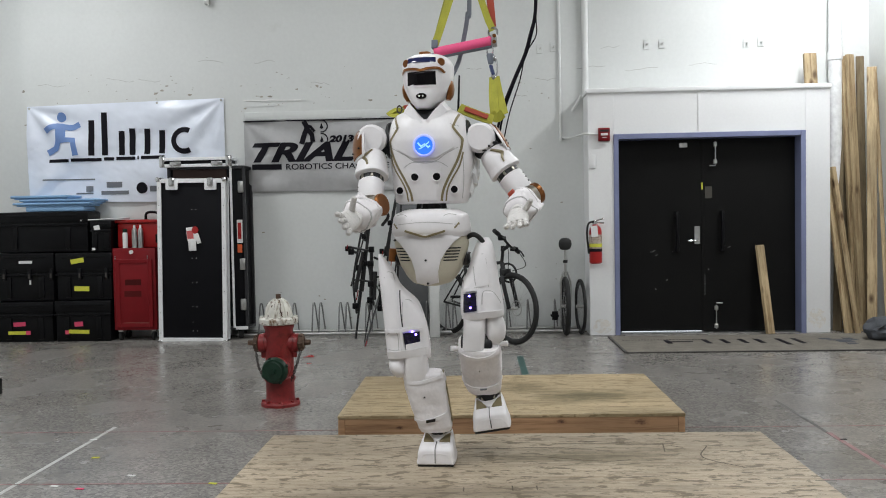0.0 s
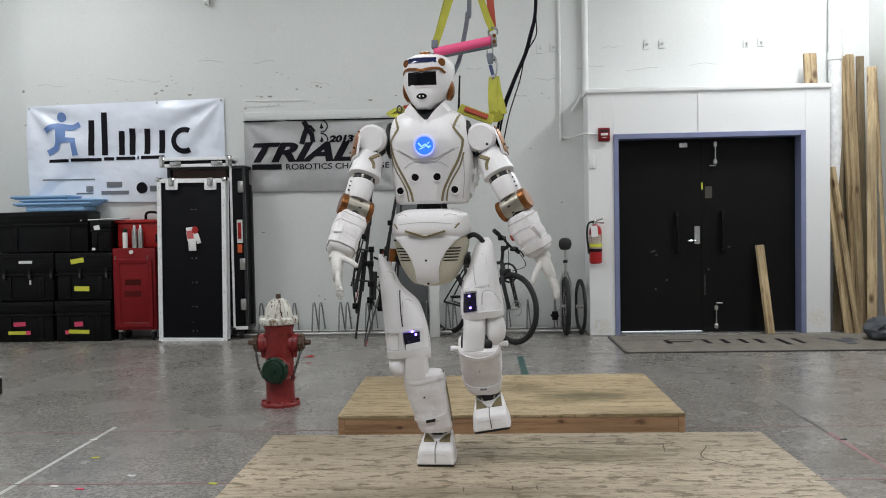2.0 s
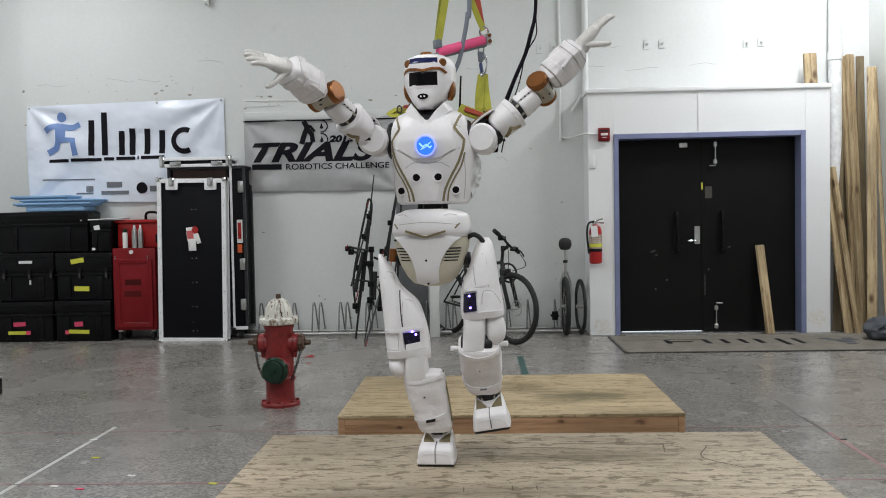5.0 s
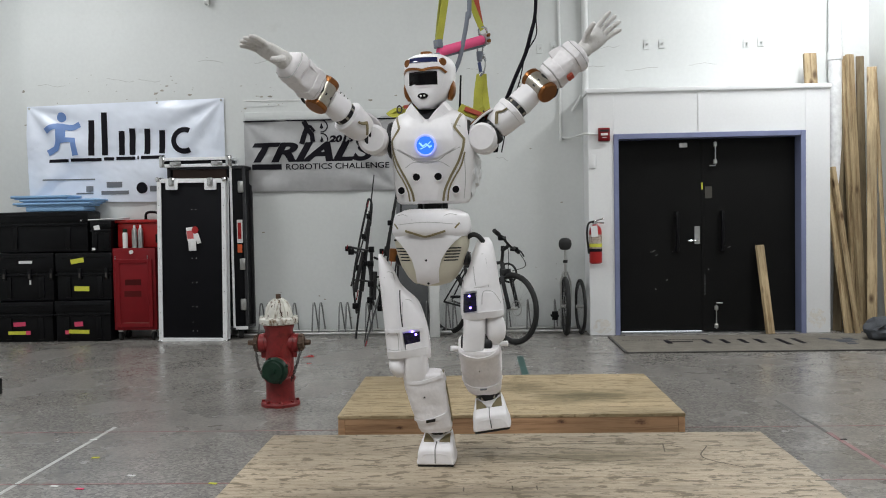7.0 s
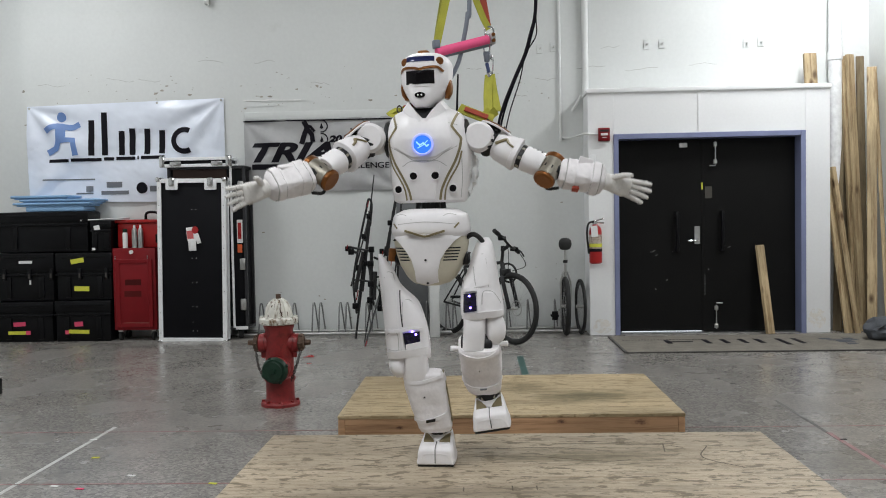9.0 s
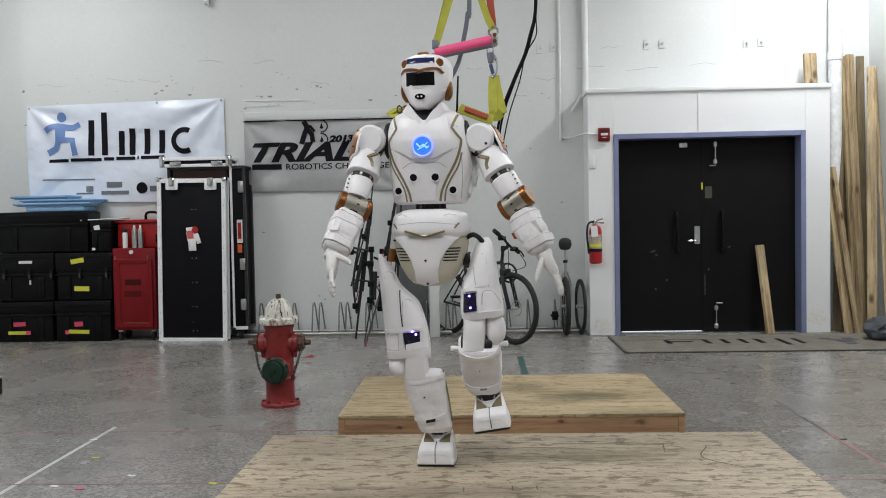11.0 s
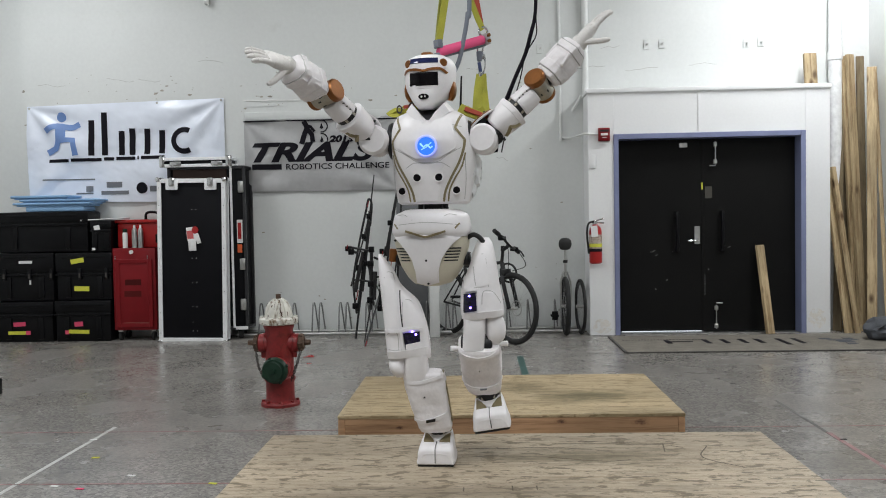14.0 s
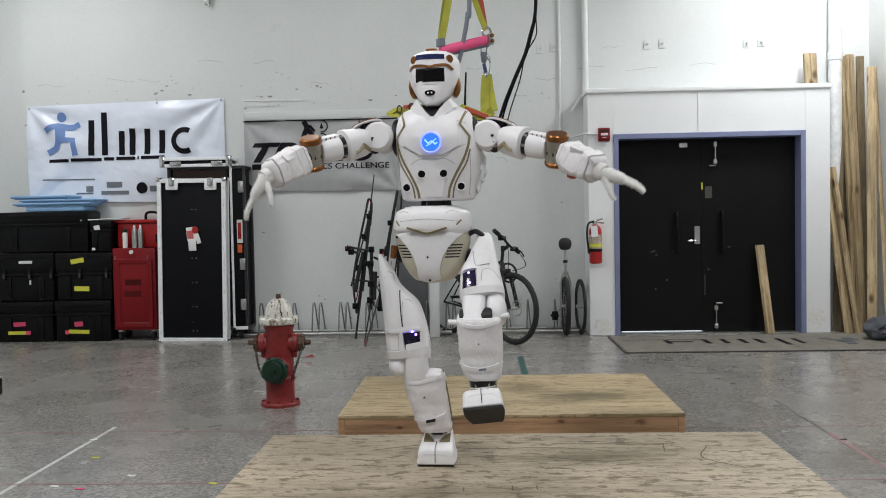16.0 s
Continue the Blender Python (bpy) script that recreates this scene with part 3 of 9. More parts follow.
SPOTS = [(-2.28, 2.54, 0.017), (-2.19, 2.545, 0.02), (-2.33, 2.55, 0.01), (-1.9, 2.61, 0.014), (-1.68, 2.64, 0.02), (-1.64, 2.625, 0.014), (-2.5, 2.66, 0.012), (-1.12, 2.48, 0.02), (-0.85, 2.52, 0.012), (-2.46, 2.42, 0.014), (-2.1, 2.45, 0.012), (-3.35, 2.63, 0.02), (-3.42, 2.6, 0.026), (-3.3, 2.68, 0.014), (-3.05, 2.58, 0.02), (-4.86, 2.66, 0.02), (-4.85, 2.3, 0.016), (0.56, 1.93, 0.012), (0.88, 1.36, 0.013), (0.45, 2.62, 0.016), (-0.9, 1.9, 0.01), (-2.3, 1.1, 0.012)]
for _ in range(70):
    SPOTS.append((rnd.choice((-4.3, -3.45, -3.1, -2.2, -1.9, -1.5, 0.5, 0.7)) + rnd.gauss(0, 0.2), rnd.gauss(2.62, 0.13), rnd.uniform(0.002, 0.009)))
for _ in range(24):
    SPOTS.append((rnd.uniform(-2.4, 0.9), rnd.gauss(0.42, 0.12), rnd.uniform(0.004, 0.014)))
for x, z, r in SPOTS:
    bm = plate([(x + r * rnd.uniform(0.5, 1.7) * math.cos(a), z + r * rnd.uniform(0.25, 0.8) * math.sin(a)) for a in (0, 0.7, 1.4, 2.2, 3.1, 3.9, 4.7, 5.5)], NORTH, 0.0015, bm)
tagged(link("paint_chips", bm, CHIP), "small chips in the wall paint", "chips", kind="stuff")

# ceiling fixtures
for x, y, w, turn, length in FIXTURES:
    f = thing("ceiling_light", pose(x, y, CEIL, 0, 0, turn), "long white fluorescent ceiling light, lit", "light", "ceiling lights")
    part("housing", box(-length / 2 - 0.02, length / 2 + 0.02, -0.16, 0.16, -0.06, 0, 0.01), SHADE_WHITE, f)
    part("diffuser", box(-length / 2, length / 2, -0.14, 0.14, -0.075, -0.06, 0.004, 1), LAMP, f, "glowing diffuser")
    la = bpy.data.lights.new("tube_light", "AREA")
    la.shape, la.size, la.size_y, la.energy, la.color = "RECTANGLE", length, 0.28, w, (0.965, 0.985, 1.0)
    new("tube_light", la).matrix_basis = pose(x, y, CEIL - 0.085, 0, 0, turn)


# ---- floor markings ----
def mark(name, x0, x1, y0, y1, material, label, h=0.0012):
    return tagged(link(name, box(x0, x1, y0, y1, 0.0002, h), material), label, "floor marking", kind="structure")


mark("floor_line", WEST + 0.1, EAST - 0.1, 4.925, 4.934, RED_LINE, "thin faded red line across the floor")
mark("floor_line", WEST + 0.1, EAST - 0.1, 3.93, 3.942, RED_LINE, "thin faded red line across the floor")
mark("floor_line", 0.2, EAST - 0.05, 7.6, 7.606, DARK_LINE, "dark saw cut across the floor")
mark("floor_tape", -2.214, -2.19, 3.0, 5.05, WHITE_TAPE, "worn white tape line on the floor")
mark("floor_line", 1.888, 1.908, 4.62, 5.62, DARK_LINE, "dark cut in the floor")
mark("floor_line", 1.889, 1.914, 3.2, 4.78, RED_LINE, "faded red line on the floor", 0.0022)
mark("green_tape", 0.312, 0.368, 6.3, 7.5, GREEN_TAPE, "short strip of dark green tape on the floor")
mark("floor_patch", 1.48, 2.6, 4.02, 4.42, PATCH, "smooth dark repair patch in the floor", 0.0016)
for x, y, c in ((-2.0, 3.9, PAPER), (-1.86, 3.86, PINK_TAG), (-2.02, 4.38, YELLOW_TAG), (-2.2, 4.75, PAPER), (-1.463, 7.245, RED_BRIGHT), (-1.26, 3.93, YELLOW_TAG), (1.92, 4.63, RUBBER), (1.787, 6.171, RUBBER), (-1.7, 4.06, PAPER)):
    q = link("floor_scrap", box(-0.02, 0.02, -0.008, 0.008, 0.0003, 0.004, 0.001, 1), c, at=pose(x, y, 0.0002, 0, 0, rnd.uniform(-30, 30)))
    tagged(q, "tiny scrap of tape or paper lying on the floor", "scrap", "scraps on the floor")

wire = tube(curve_points([Vector((-1.54 + 0.05 * a, 7.6 + 0.05 * b, 0.006)) for a, b in ((-0.6, -1), (0, 0), (0.8, 0.6), (0.9, -0.4), (0.1, -0.5), (-0.2, 0.8), (0.5, 1.2))], 4), 0.004, 6)
tagged(link("wire_loop", wire, RED_BRIGHT), "small loop of red wire lying on the floor", "wire")

# dark scuffs and smudges scattered over the floor
SMUDGE = mat("floor_smudge", (0.17, 0.163, 0.153), rough=0.4, vary=0.2, scale=14, bump=0)
bm = None
for _ in range(70):
    x, y, r = rnd.uniform(-4.5, 3.6), rnd.uniform(3.2, 8.3), rnd.uniform(0.006, 0.03)
    turn = rnd.uniform(0, 3.1)
    pts = [(x + r * rnd.uniform(0.6, 1.6) * math.cos(a), y + r * rnd.uniform(0.3, 0.8) * math.sin(a)) for a in (0, 0.8, 1.6, 2.5, 3.4, 4.2, 5.0, 5.7)]
    out = bmesh.new()
    out.faces.new([out.verts.new((a, b, 0.0006)) for a, b in pts])
    bm = join(bm, out)
tagged(link("floor_smudges", bm, SMUDGE), "small dark scuffs and smudges on the floor", "smudges", kind="stuff")

# door mat with its worn upside-down mark
dm = thing("door_mat", pose(0, 0, 0), "large flat brown fibre mat in front of the double door", "mat")
part("pad", box(1.29, 3.98, 7.6, 8.6, 0.001, 0.011, 0.003, 1), MAT_FIBRE, dm)
part("border", box(1.27, 4.0, 7.575, 7.6, 0.001, 0.012, 0.003, 1, bm=box(1.265, 1.29, 7.575, 8.62, 0.001, 0.012, 0.003, 1)), mat("mat_border_rubber", (0.06, 0.055, 0.05), rough=0.8), dm, "dark rubber border")
bm = None
for x0, x1, y0, y1 in ((1.74, 1.79, 8.06, 8.28), (2.1, 2.15, 8.04, 8.3), (2.27, 2.32, 8.04, 8.3), (2.44, 2.49, 8.04, 8.3), (2.59, 2.64, 8.04, 8.3), (2.79, 2.84, 7.92, 8.3), (2.94, 2.99, 7.98, 8.3), (1.79, 2.0, 8.15, 8.2)):
    bm = box(x0, x1, y0, y1, 0.0113, 0.0125, bm=bm)
for i in range(26):
    box(1.36 + i * 0.03, 1.378 + i * 0.03, 8.30, 8.322, 0.0113, 0.0125, bm=bm)
part("printed_mark", bm, INK, dm, "worn black printed mark")
bm = None
for q in ((3.24, 3.52, 8.14, 8.19), (3.3, 3.44, 8.02, 8.14), (3.2, 3.3, 8.22, 8.3), (3.42, 3.5, 8.22, 8.3), (3.33, 3.42, 7.9, 7.98)):
    bm = box(*q, 0.0113, 0.0125, bm=bm)
part("printed_figure", bm, mat("blue_grey_print", (0.06, 0.066, 0.08), rough=0.9), dm, "faded blue grey printed shape")


# ---- banners ----
def cloth_surface(x0, x1, z_top, z_bot, y, amp, seed, crease=0.024):
    """The y of a hung sheet at x, z: soft ripples, and creases that run out from its corners."""
    def surface(x, z):
        u = min(1, max(0, (x - x0) / (x1 - x0)))
        zt = z_top[0] + (z_top[1] - z_top[0]) * u
        zb = z_bot[0] + (z_bot[1] - z_bot[0]) * u
        v = min(1, max(0, (zt - z) / (zt - zb)))
        r = noise.noise(Vector((u * 3 + seed, v * 2.2 + u, seed))) + 0.5 * noise.noise(Vector((u * 7 - v * 3, v * 4, seed + 3))) + 0.3 * noise.noise(Vector((u * 15 + v * 6, v * 9 - u * 5, seed + 8))) + 0.13 * noise.noise(Vector((u * 34 - v * 12, v * 20, seed + 5)))
        out = amp * (0.8 + 0.7 * r) * math.sin(math.pi * min(1, v * 0.9 + 0.06))
        for cx, cz, k in ((x0, z_top[0], 9), (x1, z_top[1], 11), (x1, z_bot[1], 9), (x0, z_bot[0], 7)):
            d = math.hypot(x - cx, z - cz)
            out += crease * math.sin(math.atan2(z - cz, x - cx) * k + seed) * math.exp(-d / 0.7) * min(1, d * 3) ** 2
        return y - 0.02 - max(-0.01, out)
    return surface


def cloth_sheet(x0, x1, z_top, z_bot, surface, nx=150, nz=80, thick=0.003):
    """A hung sheet; z_top, z_bot give the heights of its two ends."""
    def at(i, k, back):
        u, v = i / nx, k / nz
        zt = z_top[0] + (z_top[1] - z_top[0]) * u
        zb = z_bot[0] + (z_bot[1] - z_bot[0]) * u
        x, z = x0 + (x1 - x0) * u, zt + (zb - zt) * v
        return (x, surface(x, z) + (thick if back else 0), z)
    out = bmesh.new()
    g = [[[out.verts.new(at(i, k, b)) for i in range(nx + 1)] for k in range(nz + 1)] for b in (0, 1)]
    for b in (0, 1):
        for k in range(nz):
            for i in range(nx):
                q = (g[b][k][i], g[b][k + 1][i], g[b][k + 1][i + 1], g[b][k][i + 1])
                out.faces.new(q if not b else q[::-1])
    for k in range(nz):
        for i in (0, nx):
            out.faces.new((g[0][k][i], g[0][k + 1][i], g[1][k + 1][i], g[1][k][i]))
    for i in range(nx):
        for k in (0, nz):
            out.faces.new((g[0][k][i], g[0][k][i + 1], g[1][k][i + 1], g[1][k][i]))
    bmesh.ops.recalc_face_normals(out, faces=out.faces[:])
    return out


def printed(banner, surface):
    """Lays the prints of a banner onto its rippled sheet."""
    bpy.context.view_layer.update()
    for ob in banner.children_recursive:
        if ob.type != "MESH" or ob.name.split(".")[0] in ("sheet", "eyelets", "hem"):
            continue
        bm = bmesh.new()
        bm.from_mesh(ob.data)
        bmesh.ops.transform(bm, matrix=ob.matrix_world, verts=bm.verts[:])
        for _ in range(2):
            long = [e for e in bm.edges if e.calc_length() > 0.05]
            if long:
                bmesh.ops.subdivide_edges(bm, edges=long, cuts=2, use_grid_fill=True)
        bmesh.ops.triangulate(bm, faces=bm.faces[:])
        for v in bm.verts:
            v.co.y = surface(v.co.x, v.co.z) - 0.0035 + (v.co.y - PY)
        bmesh.ops.transform(bm, matrix=ob.matrix_world.inverted(), verts=bm.verts[:])
        bm.to_mesh(ob.data)
        bm.free()


b1 = thing("wall_banner", pose(0, 0, 0), "creased white vinyl banner with blue figure mark on wall", "banner")
S1 = cloth_surface(-4.815, -2.685, (2.492, 2.536), (1.47, 1.44), NORTH, 0.022, 2.0, 0.036)
part("sheet", cloth_sheet(-4.815, -2.685, (2.492, 2.536), (1.47, 1.44), S1), BANNER, b1)
PY = NORTH - 0.042
fig = part("figure_mark", stroke([(-4.45, 2.29), (-4.445, 2.1)], 0.11, PY, 0.002), BLUE_INK, b1, "blue running figure mark")
part("figure_head", plate(disc_outline(-4.445, 2.372, 0.052), PY, 0.002), BLUE_INK, fig)
part("figure_arms", stroke([(v.x, v.y) for v in curve_points([Vector((a, b, 0)) for a, b in ((-4.62, 2.225), (-4.54, 2.27), (-4.45, 2.275), (-4.33, 2.255), (-4.24, 2.29))], 4)], 0.062, PY - 0.0024, 0.002), BLUE_INK, fig)
part("figure_leg", stroke([(-4.46, 2.14), (-4.5, 2.04), (-4.6, 1.99)], 0.066, PY - 0.0024, 0.002), BLUE_INK, fig)
part("figure_leg", stroke([(-4.44, 2.125), (-4.31, 2.125), (-4.285, 1.96)], 0.062, PY - 0.0048, 0.002), BLUE_INK, fig)
for x, z0, z1 in ((-4.115, 1.955, 2.33), (-3.975, 1.955, 2.41), (-3.795, 1.955, 2.21), (-3.68, 1.955, 2.235), (-3.52, 1.96, 2.23), (-3.36, 1.965, 2.21)):
    part("mark_bar", stroke([(x + 0.004, z1), (x - 0.004, z0)], 0.062, PY, 0.002), INK, b1, "bold black bar of a mark")
part("mark_arc", stroke([(-3.11 + 0.12 * math.cos(a / 12 * math.pi), 2.095 + 0.115 * math.sin(a / 12 * math.pi)) for a in range(4, 21)], 0.056, PY, 0.002), INK, b1, "bold black arc of a mark")
x = -4.59
for w in (0.25, 0.35, 0.13, 0.23, 0.04, 0.28):
    part("line_of_print", box(x, x + w - 0.025, PY - 0.002, PY, 1.888 + (x + 4.6) * 0.02, 1.922 + (x + 4.6) * 0.02), INK, b1, "dark bar of print")
    x += w
for q in ((-4.66, -4.1, 1.697, 1.71), *((-4.31, -4.12, 1.545, 1.56), (-4.2, -4.12, 1.57, 1.63), (-4.03, -3.73, 1.535, 1.575), (-3.97, -3.8, 1.61, 1.67), (-3.5, -3.35, 1.56, 1.62))):
    part("small_print", box(q[0], q[1], PY - 0.002, PY, q[2], q[3]), GREY_INK, b1, "grey bar of small print")
part("round_emblem", plate(disc_outline(-3.585, 1.6, 0.06), PY, 0.002), INK, b1, "round black emblem")
bm = None
for x, z in ((-4.79, 2.47), (-4.1, 2.485), (-3.4, 2.5), (-2.71, 2.515)):
    bm = rod((x, NORTH - 0.034, z), (x, NORTH - 0.012, z), 0.012, n=10, bm=bm)
part("eyelets", bm, STEEL, b1, "metal eyelets")

printed(b1, S1)

b2 = thing("wall_banner", pose(0, 0, 0), "grey vinyl banner with bold black lettering, hung on the wall", "banner")
S2 = cloth_surface(-2.475, -0.84, (2.274, 2.31), (1.535, 1.525), NORTH, 0.014, 7.0)
part("sheet", cloth_sheet(-2.475, -0.84, (2.274, 2.31), (1.535, 1.525), S2), GREY_BANNER, b2)
part("hem", box(-2.475, -0.84, NORTH - 0.032, NORTH - 0.02, 2.272, 2.284), INK, b2, "black top hem")
lettering("large_word", "TRIALS", 0.27, pose(-2.385, PY, 1.853, 90), INK, b2, width=1.34, shear=0.35, label="bold black slanted word", bold=0.011)
lettering("line_of_print", "ROBOTICS CHALLENGE", 0.085, pose(-2.03, PY, 1.762, 90), INK, b2, width=1.1, bold=0.0008)
part("line_of_print", box(-2.39, -2.08, PY - 0.002, PY, 1.765, 1.822), INK, b2)
lettering("year", "2013", 0.09, pose(-1.57, PY, 2.047, 90), INK, b2, width=0.27, shear=0.2, bold=0.005)
fig = part("figure_mark", stroke([(-1.83, 2.27), (-1.8, 2.2), (-1.83, 2.13), (-1.86, 2.03)], 0.055, PY, 0.002), INK, b2, "black machine figure mark")
part("figure_leg", stroke([(-1.8, 2.19), (-1.75, 2.13), (-1.74, 2.05)], 0.05, PY - 0.0024, 0.002), INK, fig)
part("figure_arm", stroke([(-1.84, 2.24), (-1.76, 2.21), (-1.72, 2.16)], 0.03, PY - 0.0048, 0.002), INK, fig)
for z in (2.215, 2.075):
    q = part("drop_mark", plate([(-1.665, z - 0.02), (-1.645, z - 0.03), (-1.625, z - 0.02), (-1.645, z + 0.035)], PY, 0.002), INK, b2, "black drop mark")
    part("drop_ring", stroke([(-1.645 + 0.062 * math.cos(a / 8), z + 0.062 * math.sin(a / 8)) for a in range(-14, 16, 2)], 0.012, PY, 0.002), INK, q)
printed(b2, S2)


# ---- timber platforms ----
def platform(x0, x1, y0, y1, face, label):
    p = thing("timber_platform", pose(x0, y0, 0), label, "platform", "low timber platforms")
    w, d = x1 - x0, y1 - y0
    part("deck", box(-0.002, w + 0.002, -0.002, d + 0.002, 0.091, 0.11, 0.0025, 1), face, p, "plywood deck")
    part("front_rail", box(0.039, w - 0.039, 0, 0.038, 0, 0.0905, 0.003, 1), STUD, p)
    part("back_rail", box(0.039, w - 0.039, d - 0.038, d, 0, 0.0905, 0.003, 1), STUD, p)
    part("end_rail", box(0, 0.038, 0, d, 0, 0.0905, 0.003, 1), STUD, p)
    part("end_rail", box(w - 0.038, w, 0, d, 0, 0.0905, 0.003, 1), STUD, p)
    k = int(w / 0.41)
    for i in range(1, k):
        part("joist", box(w * i / k - 0.019, w * i / k + 0.019, 0.039, d - 0.039, 0.0, 0.0905), STUD, p)
    bm = None
    for i in range(k + 1):
        for y in (0.018, d - 0.018):
            bm = rod((0.03 + (w - 0.06) * i / k, y, 0.11), (0.03 + (w - 0.06) * i / k, y, 0.1112), 0.004, n=8, bm=bm)
    part("screws", bm, IRON, p, "dark screw heads")
    return p


platform(-0.815, 1.13, 4.81, 6.02, PLY_BACK, "low wooden platform of framing lumber with a plywood deck")
fp = platform(-1.08, 1.405, 3.165, 4.385, PLY, "low wooden platform with a worn stained plywood deck")
SCUFF = mat("dark_scuffs", (0.11, 0.085, 0.06), rough=0.7)
for pts in (((1.42, 1.02), (1.9, 0.99), (2.03, 0.93)), ((2.15, 0.96), (2.08, 0.76), (2.22, 0.6)), ((1.95, 1.0), (1.93, 0.86)), ((0.55, 0.92), (0.75, 1.0), (1.05, 1.06)), ((1.38, 0.78), (1.62, 0.71), (1.75, 0.73)), ((0.86, 0.98), (1.1, 0.93), (1.35, 0.95), (1.6, 0.91)), ((1.55, 1.06), (1.8, 1.02), (2.0, 1.0)), ((0.3, 0.62), (0.42, 0.6)), ((1.2, 0.3), (1.2, 0.36)), ((1.3, 0.31), (1.3, 0.36)), ((1.0, 0.29), (1.0, 0.34))):
    part("scuff_mark", tube(curve_points([Vector((a, b, 0.1103)) for a, b in pts], 5), 0.0, flat=(0.006, 0.0006)), SCUFF, fp, "dark scuff mark")


# ---- fire hydrant ----
def hydrant():
    h = thing("fire_hydrant", pose(-1.335, 5.64, 0), "weathered red iron fire hydrant with a chipped white cap", "hydrant")
    body = lathe([(0.128, 0), (0.128, 0.018), (0.122, 0.026), (0.098, 0.03), (0.093, 0.05), (0.093, 0.155), (0.103, 0.17), (0.103, 0.182), (0.092, 0.195), (0.092, 0.50), (0.1, 0.52), (0.1, 0.54)], 32)
    part("barrel", body, HYD_RED, h)
    bm = lathe([(0.122, 0.54), (0.127, 0.546), (0.127, 0.575), (0.118, 0.582), (0.09, 0.585), (0.086, 0.615), (0.076, 0.65), (0.058, 0.682), (0.036, 0.702), (0.02, 0.707)], 32)
    for i in range(8):
        a = 2 * math.pi * i / 8
        c = [Vector((math.cos(a) * r, math.sin(a) * r, z)) for r, z in ((0.09, 0.586), (0.0865, 0.615), (0.077, 0.65), (0.059, 0.682), (0.03, 0.705))]
        tube(c, 0.006, 6, bm)
        rod((0.114 * math.cos(a + 0.3), 0.114 * math.sin(a + 0.3), 0.575), (0.114 * math.cos(a + 0.3), 0.114 * math.sin(a + 0.3), 0.592), 0.011, n=6, bm=bm)
    bonnet = part("bonnet", bm, HYD_WHITE, h, "chipped white domed cap")
    # paint flaked off the rim and the dome
    rnd = random.Random(12)
    bm = None
    for i in range(34):
        a = rnd.uniform(0, 2 * math.pi)
        z, w, r = rnd.choice((0.549, 0.553, 0.571)) + rnd.uniform(-0.002, 0.002), rnd.uniform(0.03, 0.12), 0.1274
        bm = tube([Vector((math.cos(a + w * k / 3) * r, math.sin(a + w * k / 3) * r, z + rnd.uniform(-0.002, 0.002))) for k in range(4)], rnd.uniform(0.0012, 0.0026), 5, bm)
    part("flaked_rim", bm, RUST, bonnet, "rusty patches where the paint has flaked")
    bm = None
    for a, z0, z1, wide in ((-1.15, 0.6, 0.7, 0.0045), (-1.22, 0.61, 0.66, 0.003), (-1.1, 0.59, 0.625, 0.006), (-2.0, 0.655, 0.668, 0.007), (-2.2, 0.59, 0.604, 0.006), (-0.6, 0.6, 0.625, 0.003), (-1.7, 0.64, 0.69, 0.002), (1.0, 0.6, 0.68, 0.004), (2.4, 0.6, 0.64, 0.005)):
        pts = []
        for k in range(7):
            z = z0 + (z1 - z0) * k / 6
            r = float(np.interp(z, (0.585, 0.615, 0.65, 0.682, 0.702), (0.09, 0.086, 0.076, 0.058, 0.036)))
            b = a + rnd.uniform(-0.03, 0.03)
            pts.append(Vector((math.cos(b) * r, math.sin(b) * r, z)))
        bm = tube(pts, wide * 0.6, 5, bm)
    part("rust_streaks", bm, RUST, bonnet, "rust streaks down the dome")
    part("operating_nut", rod((0, 0, 0.702), (0, 0, 0.736), 0.02, 0.017, 5), RUST, h)
    for sx in (-1, 1):
        bm = rod((sx * 0.06, 0, 0.412), (sx * 0.132, 0, 0.412), 0.062, n=24, edge=0.006)
        rod((sx * 0.09, 0, 0.412), (sx * 0.1, 0, 0.412), 0.068, n=24, bm=bm)
        part("side_outlet", bm, HYD_RED, h)
        bm = rod((sx * 0.132, 0, 0.414), (sx * 0.168, 0, 0.414), 0.06, 0.048, 20, edge=0.006)
        rod((sx * 0.165, 0, 0.414), (sx * 0.208, 0, 0.414), 0.021, 0.018, 5, bm=bm)
        for i in range(6):
            a = i * math.pi / 3
            rod((sx * 0.135, math.cos(a) * 0.058, 0.414 + math.sin(a) * 0.058), (sx * 0.16, math.cos(a) * 0.05, 0.414 + math.sin(a) * 0.05), 0.009, n=6, bm=bm)
        part("outlet_cap", bm, RUST, h, "rusty outlet cap")
        bm = box(sx * 0.10 - 0.02, sx * 0.10 + 0.02, -0.02, 0.0, 0.315, 0.37, 0.008)
        part("chain_lug", bm, HYD_RED, h)
        end = (0.088, -0.05, 0.17) if sx > 0 else (-0.08, -0.11, 0.2)
        pts = curve_points([(sx * 0.15, -0.03, 0.36), (sx * 0.125, -0.07, 0.27), end], 6)
        bm = None
        for i in range(len(pts) - 1):
            c = (pts[i] + pts[i + 1]) / 2
            d = (pts[i + 1] - pts[i]).normalized()
            s, u = frame_of(d)
            a = s if i % 2 else u
            loop = [c + d * (0.016 * math.cos(t)) + a * (0.008 * math.sin(t)) for t in [k * math.pi / 4 for k in range(8)]]
            bm = tube(loop, 0.0028, 5, bm, closed=True)
        part("chain", bm, IRON, h, "dark iron chain")
    bm = rod((0.0, -0.05, 0.25), (0.004, -0.13, 0.25), 0.084, n=32, edge=0.006)
    part("pumper_nozzle", bm, HYD_RED, h)
